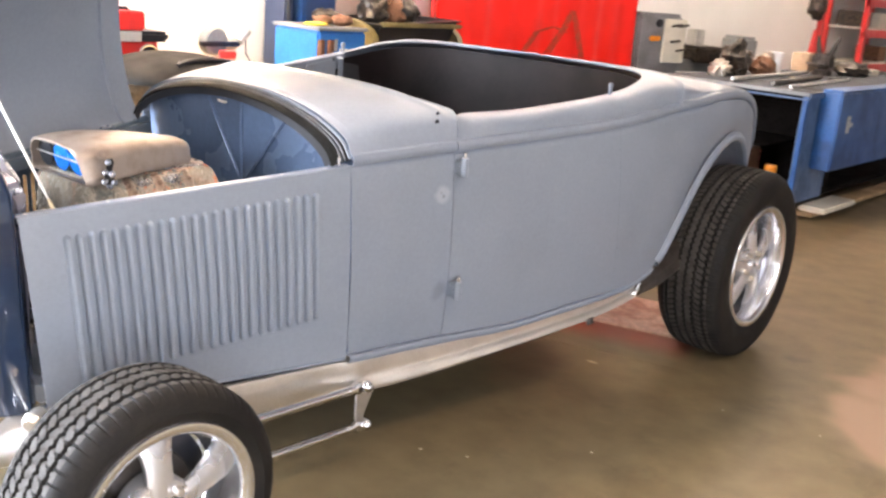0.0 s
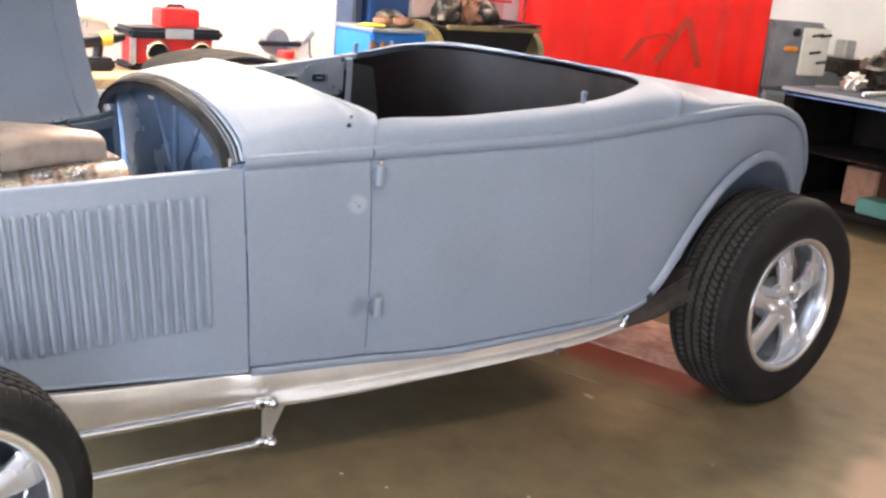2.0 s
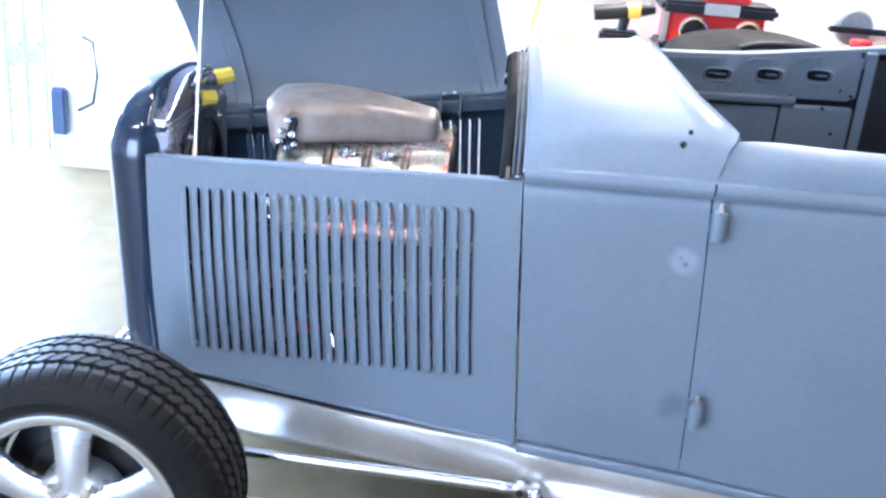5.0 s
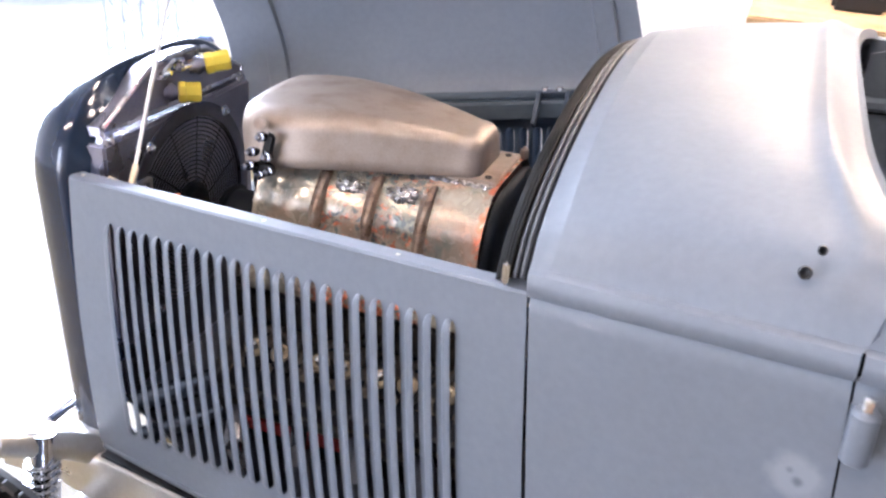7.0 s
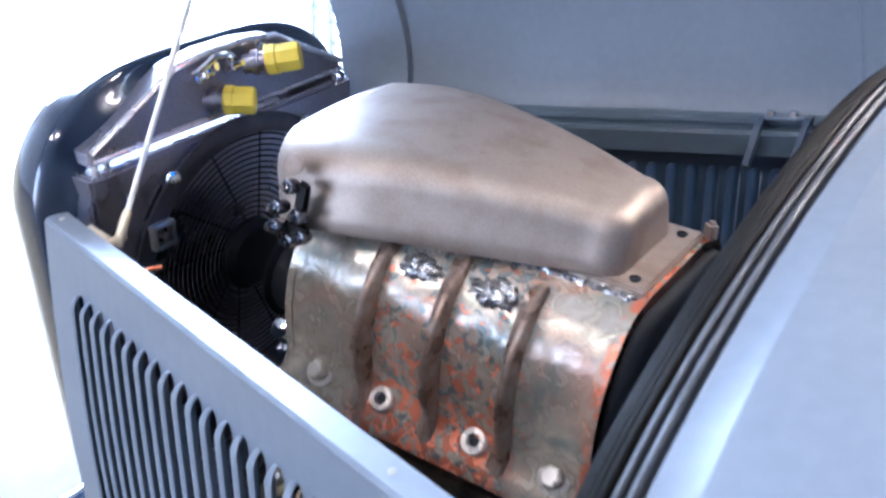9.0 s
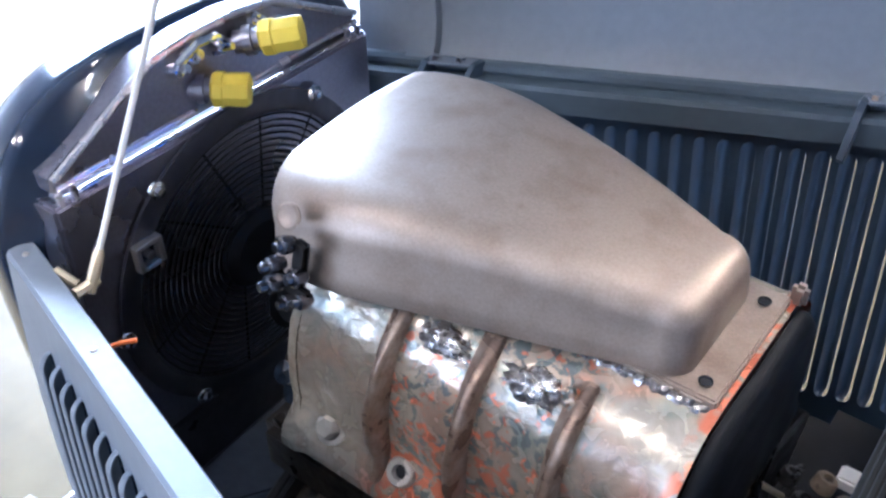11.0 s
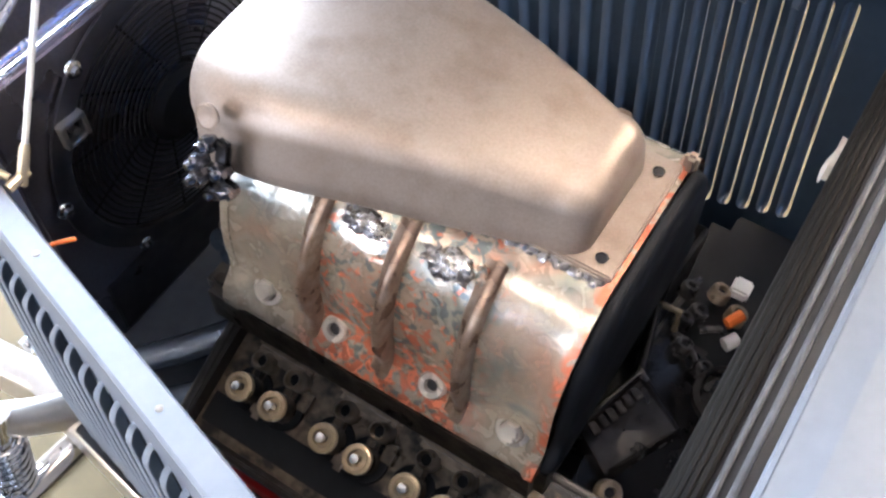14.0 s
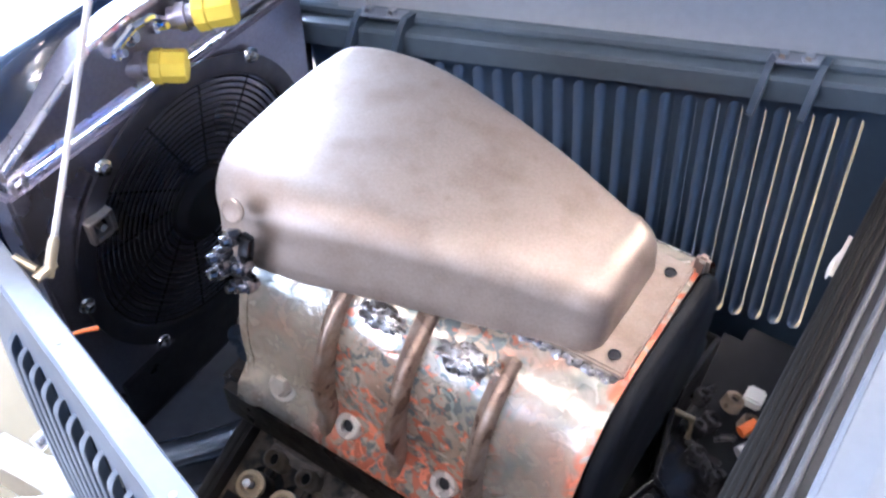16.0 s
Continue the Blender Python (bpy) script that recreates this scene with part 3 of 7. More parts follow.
# rolled hem of the hood along the far hood side, coloured as in shade, and two bracket pairs
bm = bmesh.new()
tube(bm, [HINGE_F + Vector((0, 0.003, 0.004)), HINGE_R + Vector((0, 0.003, 0.004))], 0.010, 10)
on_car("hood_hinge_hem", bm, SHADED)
for qa, qb in ((0.117, 0.194), (0.726, 0.793)):
    tips = []
    for q in (qa, qb):
        p = HINGE_F.lerp(HINGE_R, q)
        bm = bmesh.new()
        pr = [(0.0, 0.016), (-0.020, 0.018), (-0.030, 0.010), (-0.042, -0.010), (-0.054, -0.038), (-0.046, -0.046), (-0.028, -0.020), (0.0, -0.004)]
        vs = [[bm.verts.new(p + Vector((dx, y, z))) for y, z in pr] for dx in (0.001, 0.009)]
        for f in vs:
            bm.faces.new(f)
        for k in range(8):
            bm.faces.new((vs[0][k], vs[0][(k + 1) % 8], vs[1][(k + 1) % 8], vs[1][k]))
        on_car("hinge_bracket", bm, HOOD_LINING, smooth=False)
        tips.append(p)
    bm = bmesh.new()
    m_mid = (tips[0] + tips[1]) / 2
    rows = [[p + Vector((0, dy, 0.015)) for dy in (-0.022, -0.002)] for p in tips]
    grid(bm, rows)
    thick(on_car("hinge_bridge", bm, PRIMER_IN), 0.003, 0)
    for f in (0.25, 0.75):
        bm = bmesh.new()
        lathe(bm, [(0, 0.007), (0.006, 0.006), (0.007, 0), (0.009, -0.001)], Matrix.Translation(tips[0].lerp(tips[1], f) + Vector((0, -0.012, 0.017))), 6)
        on_car("hinge_bolt", bm, ALLOY)
ROD = mat("white_rod", (0.85, 0.84, 0.8), 0.35, 0.2)
bm = bmesh.new()
ROD_A, ROD_B = Vector((-0.698, 0.255, 0.813)), Vector((-0.738, 0.433, 1.051))
tube(bm, [ROD_A, ROD_A + (ROD_B - ROD_A) * 3.0], 0.0033, 10)
rod = on_car("hood_prop_rod", bm, ROD, "thin pale hood prop rod")
bm = bmesh.new()
tube(bm, [ROD_A - (ROD_B - ROD_A) * 0.03, ROD_A + (ROD_B - ROD_A) * 0.09, ROD_A + (ROD_B - ROD_A) * 0.11], [0.0058, 0.0058, 0.0042], 10)
tube(bm, [Vector((-0.698, 0.262, 0.813)), Vector((-0.698, 0.236, 0.813))], 0.0055, 8)
tube(bm, [Vector((-0.706, 0.246, 0.813)), Vector((-0.730, 0.241, 0.822))], 0.0048, 8)
on_car("rod_end", bm, mat("dull_brass", (0.74, 0.64, 0.46), 0.35, 0.8))

# radiator shell
bm = bmesh.new()


def shell_outline(k, x, grow=0.0):
    """Half outline of the grille shell from the near foot over the top to the far foot; k 0..1."""
    a = math.pi * k
    c, s_ = math.cos(a), math.sin(a)
    half, z0, top = 0.262 + grow, 0.36, 0.955 + grow
    y = YC - half * (abs(c) ** 0.62) * (1 if c > 0 else -1)
    z = 0.80 + (top - 0.80) * abs(s_) ** 1.05
    return Vector((x, y, z))


rows = []
for x, g in ((-0.780, -0.03), (-0.795, -0.014), (-0.800, -0.002), (-0.808, 0.004), (-0.818, 0.004), (-0.842, 0.001), (-0.868, -0.007), (-0.886, -0.022), (-0.894, -0.048), (-0.886, -0.06)):
    row = [Vector((x + 0.03 * t, YC - 0.262 - g + 0.0 * t, 0.80 - 0.46 * t)) for t in (1, 0.66, 0.33)]
    row += [shell_outline(k, x, g) for k in span(0, 1, 41)]
    row += [Vector((x + 0.03 * t, YC + 0.262 + g - 0.0 * t, 0.80 - 0.46 * t)) for t in (0.33, 0.66, 1)]
    rows.append(row)
grid(bm, rows)
on_car("radiator_shell", bm, BLACK_GLOSS, "glossy black grille shell", auto=50)
# grille insert: upright bars in front of the radiator
bm = bmesh.new()
for y in span(YC - 0.20, YC + 0.20, 25):
    top = 0.80 + 0.10 * math.sqrt(max(0, 1 - ((y - YC) / 0.24) ** 2))
    tube(bm, [(-0.838, y, 0.36), (-0.866, y, top - 0.02)], 0.003, 6)
on_car("grille_bars", bm, BLACK_GLOSS)
TANK = mat("brushed_aluminium", (0.34, 0.33, 0.39), 0.32, 0.9, 0.15, 6, 200, 0.03)
bm = bmesh.new()
box(bm, (-0.80, YC - 0.225, 0.38), (-0.755, YC + 0.225, 0.86), 0.004)
radiator = on_car("radiator", bm, TANK, "welded aluminium radiator")
# top tank, a shallow trapezium with welded flanges
T_LOW, T_COR, T_TOP = 0.870, 0.884, 0.951
bm = bmesh.new()
rows = []
for x, g in ((-0.800, 0.004), (-0.795, 0), (-0.770, 0), (-0.765, 0.003)):
    rows.append([(x, YC - 0.215 + g, T_LOW), (x, YC - 0.213 + g, T_COR - g), (x, YC - 0.083, T_TOP - g), (x, YC - 0.03, T_TOP + 0.006 - g), (x, YC + 0.03, T_TOP + 0.006 - g), (x, YC + 0.083, T_TOP - g), (x, YC + 0.213 - g, T_COR - g), (x, YC + 0.215 - g, T_LOW)])
v = grid(bm, rows, close_v=True)
bm.faces.new(v[0]); bm.faces.new(v[-1])
on_car("radiator_top_tank", bm, TANK, "polished aluminium radiator top tank", auto=25)
SEAM = mat("welded_seam", (0.74, 0.72, 0.74), 0.26, 1.0, 0.15, 20, 200, 0.05)
bm = bmesh.new()
tube(bm, [(-0.765, YC - 0.213, T_COR), (-0.763, YC - 0.083, T_TOP), (-0.763, YC - 0.03, T_TOP + 0.006), (-0.763, YC + 0.03, T_TOP + 0.006), (-0.763, YC + 0.083, T_TOP), (-0.765, YC + 0.213, T_COR)], 0.0045, 8)
on_car("weld_seam", bm, SEAM)
for z in (T_LOW + 0.004, T_LOW - 0.012):
    bm = bmesh.new()
    tube(bm, [(-0.766, YC - 0.212, z), (-0.764, YC + 0.212, z)], 0.0042, 8)
    on_car("tank_flange", bm, SEAM)
for side in (-1, 1):
    for d in (0.212, 0.196):
        bm = bmesh.new()
        tube(bm, [(-0.762, YC + side * d, T_LOW), (-0.760, YC + side * d, 0.40)], 0.004, 8)
        on_car("side_flange", bm, SEAM)
# fittings and yellow shipping plugs
for a, d, r in (((-0.772, 0.458, 0.897), Vector((0.048, 0.035, -0.001)), 0.0165), ((-0.757, 0.515, 0.930), Vector((0.054, 0.040, 0.012)), 0.0168)):
    a = Vector(a)
    bm = bmesh.new()
    tube(bm, [a, a + d * 0.5], r * 0.72, 20)
    tube(bm, [a + d * 0.16, a + d * 0.30], r * 0.95, 20)
    on_car("hose_fitting", bm, TANK)
    bm = bmesh.new()
    tube(bm, [a + d * 0.42, a + d * 0.46, a + d * 0.62, a + d * 0.64, a + d * 1.0, a + d * 1.06, a + d * 1.07], [r * 1.0, r * 1.16, r * 1.18, r * 1.08, r * 1.12, r * 1.02, r * 0.6], 8)
    on_car("plug_cap", bm, YELLOW, "bright yellow plastic plug cap", auto=30)
# chromed unions and a bleed pipe along the top of the tank
for y, z, r, ln in ((0.432, 0.930, 0.008, 0.030), (0.455, 0.936, 0.010, 0.024), (0.487, 0.930, 0.007, 0.034), (0.545, 0.938, 0.009, 0.022), (0.575, 0.925, 0.007, 0.026)):
    bm = bmesh.new()
    m = Matrix.Translation((-0.768, y, z)) @ Vector((1, 0.25, 0.35)).to_track_quat("Z", "Y").to_matrix().to_4x4()
    lathe(bm, [(0, ln), (r * 0.55, ln), (r * 0.6, ln * 0.62), (r, ln * 0.60), (r, ln * 0.25), (r * 0.75, ln * 0.22), (r * 0.75, -0.004)], m, 8)
    on_car("fitting_nut", bm, CHROME, auto=30)
bm = bmesh.new()
tube(bm, [(-0.755, 0.437, 0.938), (-0.748, 0.460, 0.955), (-0.750, 0.485, 0.952), (-0.756, 0.505, 0.936)], 0.0045, 8)
on_car("bleed_pipe", bm, CHROME)
# fan in a flat round shroud
FZ = 0.672
FAN_R = 0.170
X90 = Matrix.Translation((-0.752, YC, FZ)) @ Matrix.Rotation(radians(90), 4, "Y")
SHROUD = mat("shroud_grey", (0.075, 0.075, 0.09), 0.36, 0.6, 0.25, 14, 60)
PAN = mat("grey_blue_pan", (0.085, 0.10, 0.13), 0.4, 0.1, 0.2, 6, 60)
bm = bmesh.new()
lathe(bm, [(FAN_R + 0.026, 0.0), (FAN_R + 0.026, 0.004), (FAN_R + 0.004, 0.006), (FAN_R, 0.004), (FAN_R, -0.02)], X90, 72)
fan = on_car("fan_shroud", bm, SHROUD, "dark round electric fan shroud")
for r in span(0.05, FAN_R - 0.004, 16):
    bm = bmesh.new()
    lathe(bm, [(r - 0.0013, 0.000), (r, 0.0016), (r + 0.0013, 0.000), (r, -0.0016)], X90, 56, close=True)
    on_car("guard_ring", bm, FAN_BLACK)
for k in range(12):
    a = 2 * math.pi * k / 12
    bm = bmesh.new()
    tube(bm, [X90 @ Vector((0.045 * math.cos(a), 0.045 * math.sin(a), -0.004)), X90 @ Vector((FAN_R * math.cos(a + 0.3), FAN_R * math.sin(a + 0.3), -0.004))], 0.002, 6)
    on_car("guard_spoke", bm, FAN_BLACK)
bm = bmesh.new()
lathe(bm, [(0, 0.016), (0.040, 0.014), (0.050, 0.006), (0.050, -0.02)], X90, 40)
on_car("fan_motor", bm, FAN_BLACK)
for k in range(9):
    a = 2 * math.pi * k / 9
    bm = bmesh.new()
    rows = []
    for r in span(0.045, FAN_R - 0.004, 7):
        hw = 0.018 + 0.02 * (r - 0.045) / 0.15
        aa = a + 0.9 * (r - 0.045)
        rows.append([X90 @ Vector((r * math.cos(aa + q * hw / r), r * math.sin(aa + q * hw / r), -0.016 + 0.008 * q)) for q in (-1, 0, 1)])
    grid(bm, rows)
    on_car("fan_blade", bm, FAN_BLACK)
bm = bmesh.new()
lathe(bm, [(FAN_R, -0.022), (0.0, -0.022)], X90, 48)
on_car("radiator_core", bm, FAN_BLACK)
for y, z in ((0.377, 0.826), (0.612, 0.826), (0.30, 0.672), (0.377, 0.518)):
    bm = bmesh.new()
    lathe(bm, [(0, 0.010), (0.005, 0.009), (0.006, 0.004), (0.010, 0.0025), (0.011, 0)], Matrix.Translation((-0.748, y, z)) @ Matrix.Rotation(radians(90), 4, "Y"), 12)
    on_car("fan_bolt", bm, CHROME)
bm = bmesh.new()
for dy, dz, hy, hz in ((-0.014, 0, 0.003, 0.016), (0.014, 0, 0.003, 0.016), (0, 0.014, 0.016, 0.003), (0, -0.014, 0.010, 0.003)):
    box(bm, (-0.75, 0.348 + dy - hy, 0.764 + dz - hz), (-0.738, 0.348 + dy + hy, 0.764 + dz + hz), 0.001)
tube(bm, [(-0.750, 0.348, 0.764), (-0.738, 0.348, 0.764)], 0.005, 8)
on_car("fan_bracket", bm, RAIL)

# lower radiator panel and splash pan behind it
bm = bmesh.new()
box(bm, (-0.757, YC - 0.19, 0.40), (-0.751, YC + 0.19, 0.50), 0.002)
on_car("lower_radiator_panel", bm, SHROUD)
bm = bmesh.new()
box(bm, (-0.791, 0.722, 0.37), (-0.788, 0.7635, 0.765), 0.001)
on_car("radiator_baffle", bm, SHROUD)
# pan edges added over the inner rails for the shade on them
bm = bmesh.new()
grid(bm, [[(x, YC - w, z + 0.03), (x, YC - w * 0.9, z), (x, YC + w * 0.9, z), (x, YC + w, z + 0.03)] for x, w, z in ((-0.80, 0.24, 0.41), (-0.74, 0.25, 0.385), (-0.62, 0.28, 0.34), (-0.50, 0.335, 0.325), (-0.14, 0.385, 0.33), (0.0, 0.405, 0.33))])
thick(on_car("splash_pan", bm, PAN, "dark grey steel splash pan"), 0.003, 0)

# frame rails
RAIL_TOP = cur((-1.1, 0.325), (-0.75, 0.340), (-0.3, 0.330), (0.05, 0.333), (0.6, 0.35), (1.2, 0.395), (1.5, 0.47), (1.9, 0.58), (2.3, 0.5))
RAIL_LOW = cur((-1.1, 0.275), (-0.8, 0.240), (-0.5, 0.222), (-0.1, 0.226), (0.06, 0.227), (0.17, 0.231), (0.26, 0.237), (0.45, 0.255), (0.60, 0.270), (0.72, 0.281), (0.88, 0.298), (1.01, 0.310), (1.18, 0.330), (1.3, 0.350), (1.44, 0.365), (1.7, 0.43), (1.9, 0.48), (2.3, 0.42))


def rail(side):
    # the rail's rear end is darkened for shade and dim reflection
    for x0, x1, n, material, nm, label in ((-0.95, 1.286, 70, RAIL, "frame_rail", "bare brushed steel frame rail"), (1.287, 2.3, 30, KICK, "frame_kick_up", "rear end of the frame rail with shade in its colour")):
        bm = bmesh.new()
        rows = []
        for x in span(x0, x1, n * 2):
            # tapering in towards the front, following the body behind the link bracket
            ease = lambda q: max(0, min(1, q)) ** 2 * (3 - 2 * max(0, min(1, q)))
            front = 0.466 - 0.150 * max(0, min(1, (0.06 - x) / 0.9)) + 0.01 * max(0, (-0.84 - x) / 0.1)
            o = front + (W(max(0, min(x, 1.5))) - 0.026 - 0.02 * max(0, x - 1.0) - front) * ease((x + 0.02) / 0.10)
            step = ease((x - 0.05) / 0.15)
            zt, zb = RAIL_TOP(x), RAIL_LOW(x)
            hgt = zt - zb
            o1 = o - 0.012 * step
            wide = 0.045 + 0.055 * max(0, min(1, (x + 0.86) / 0.08))      # the horns are narrower than the rail
            # the lower third rolls out into a rounded lip
            prof = [(o - wide, zt), (o - 0.010, zt), (o1 - 0.002, zt - 0.005), (o1, zt - 0.012), (o1 + 0.002 * step, zb + hgt * 0.60), (o1 + 0.003 * step, zb + hgt * 0.46)]
            prof += [(o1 + 0.003 * step + q * step, zb + hgt * h) for q, h in ((0.001, 0.43), (0.004, 0.385), (0.0075, 0.34), (0.0115, 0.25), (0.0150, 0.16), (0.0160, 0.10))]
            prof += [(o1 + 0.0175 * step - 0.001, zb + 0.004), (o - 0.006, zb), (o - wide, zb)]
            rows.append([(x, YC + side * a, z) for a, z in prof])
        v = grid(bm, rows, close_v=True)
        bm.faces.new(v[0]); bm.faces.new(v[-1])
        on_car(nm, bm, material, label, auto=40)


rail(-1)
rail(1)
# dark strip on the rail, painted shade of the gap under the hood side
for side in (-1, 1):
    bm = bmesh.new()
    rows = []
    for x in span(-0.74, 0.03, 30):
        o = 0.466 - 0.150 * max(0, (0.06 - x) / 0.9)
        z = RAIL_TOP(x)
        rows.append([(x, YC + side * (o - 0.085), z + 0.001), (x, YC + side * (o - 0.085), z + 0.004), (x, YC + side * (o - 0.008), z + 0.004), (x, YC + side * (o - 0.006), z + 0.001)])
    grid(bm, rows)
    on_car("rail_gap_shade", bm, FAN_BLACK)
for x in (-0.62, 0.25, 1.25):
    bm = bmesh.new()
    box(bm, (x - 0.04, YC - 0.30, 0.25), (x + 0.04, YC + 0.30, 0.33), 0.01)
    on_car("crossmember", bm, BLACK)

# four-bar links, brackets and front axle
for side in (-1, 1):
    Y = lambda o: YC + side * o
    for z0, z1, x0 in ((0.270, 0.256, 0.085), (0.150, 0.135, 0.088)):
        bm = bmesh.new()
        tube(bm, [(-0.76, Y(0.50), z0 + 0.005), (x0 - 0.05, Y(0.508), z1)], 0.0115, 14)
        on_car("link_bar", bm, CHROME, "polished four-bar link")
        bm = bmesh.new()
        turn = Z2Y if side < 0 else Z2Y.inverted()
        tube(bm, [(x0 - 0.062, Y(0.508), z1), (x0 - 0.052, Y(0.508), z1), (x0 - 0.050, Y(0.508), z1), (x0 - 0.030, Y(0.508), z1)], [0.012, 0.013, 0.010, 0.010], 12)
        lathe(bm, [(0, 0.012), (0.010, 0.012), (0.017, 0.008), (0.019, 0.0), (0.017, -0.008), (0.010, -0.012)], Matrix.Translation((x0 - 0.022, Y(0.510), z1)) @ turn, 18)
        on_car("link_joint", bm, CHROME)
        bm = bmesh.new()
        lathe(bm, [(0, 0.024), (0.009, 0.022), (0.016, 0.015), (0.019, 0.006), (0.019, -0.006), (0.012, -0.014)], Matrix.Translation((x0 + 0.012, Y(0.510), z1 - 0.002)) @ turn, 18)
        on_car("link_bolt_cap", bm, CHROME)
        bm = bmesh.new()
        lathe(bm, [(0, 0.014), (0.009, 0.014), (0.009, 0.008), (0.004, 0.006)], Matrix.Translation((x0 - 0.022, Y(0.510), z1)) @ turn, 6)
        on_car("link_nut", bm, DARK_IRON)
    bm = bmesh.new()
    pr = [(0.085, 0.27), (0.158, 0.235), (0.122, 0.160), (0.110, 0.122), (0.090, 0.120), (0.088, 0.16)]
    vs = [[bm.verts.new((x, Y(0.478 + d), z)) for x, z in pr] for d in (0, 0.010)]
    for f in (vs[0], vs[1]):
        bm.faces.new(f)
    for k in range(6):
        bm.faces.new((vs[0][k], vs[0][(k + 1) % 6], vs[1][(k + 1) % 6], vs[1][k]))
    on_car("link_bracket", bm, RAIL, smooth=False)
    bm = bmesh.new()
    box(bm, (-0.80, Y(0.49), 0.13), (-0.74, Y(0.52), 0.30), 0.008)
    on_car("axle_bracket", bm, CHROME)
    # shock absorber and headlight arm ahead of the shell
    bm = bmesh.new()
    da, db = Vector((-0.80, Y(0.42), 0.22)), Vector((-0.81, Y(0.375), 0.40))
    tube(bm, [da, db], 0.02, 14)
    damper = empty("coil_damper", da)
    damper.parent = car
    damper.matrix_parent_inverse = Matrix.Translation(-Vector(car.matrix_basis.translation))
    damper["label"] = "chromed coil damper"
    bmesh.ops.translate(bm, verts=bm.verts[:], vec=-da)
    part("damper_body", bm, CHROME, damper)
    bm = bmesh.new()
    tube(bm, [(db - da) * (0.1 + 0.65 * k / 160) + Vector((0.027 * math.cos(k * 0.36), 0.027 * math.sin(k * 0.36), 0)) for k in range(161)], 0.0035, 6)
    part("coil_spring", bm, CHROME, damper)
    bm = bmesh.new()
    tube(bm, [(-0.765, Y(0.295), 0.325), (-0.79, Y(0.345), 0.362), (-0.825, Y(0.39), 0.385), (-0.856, Y(0.417), 0.392), (-0.866, Y(0.424), 0.390)], [0.026, 0.025, 0.024, 0.022, 0.013], 14)
    on_car("damper_mount", bm, RAIL, "bare steel damper mount")
bm = bmesh.new()
tube(bm, [(-0.897, YC - 0.27, 0.330), (-0.897, YC + 0.27, 0.330)], 0.013, 14)
on_car("spreader_bar", bm, ALLOY, "steel spreader bar between the frame horns")
bm = bmesh.new()
tube(bm, [(-0.78, YC - 0.66, 0.30), (-0.78, YC - 0.5, 0.27), (-0.80, YC - 0.3, 0.20), (-0.80, YC + 0.3, 0.20), (-0.78, YC + 0.5, 0.27), (-0.78, YC + 0.66, 0.30)], 0.026, 14)
on_car("front_axle", bm, CHROME, "chromed dropped front axle")
bm = bmesh.new()
tube(bm, [(1.978, YC - 0.62, 0.386), (1.978, YC + 0.62, 0.386)], 0.04, 14)
on_car("rear_axle", bm, BLACK)

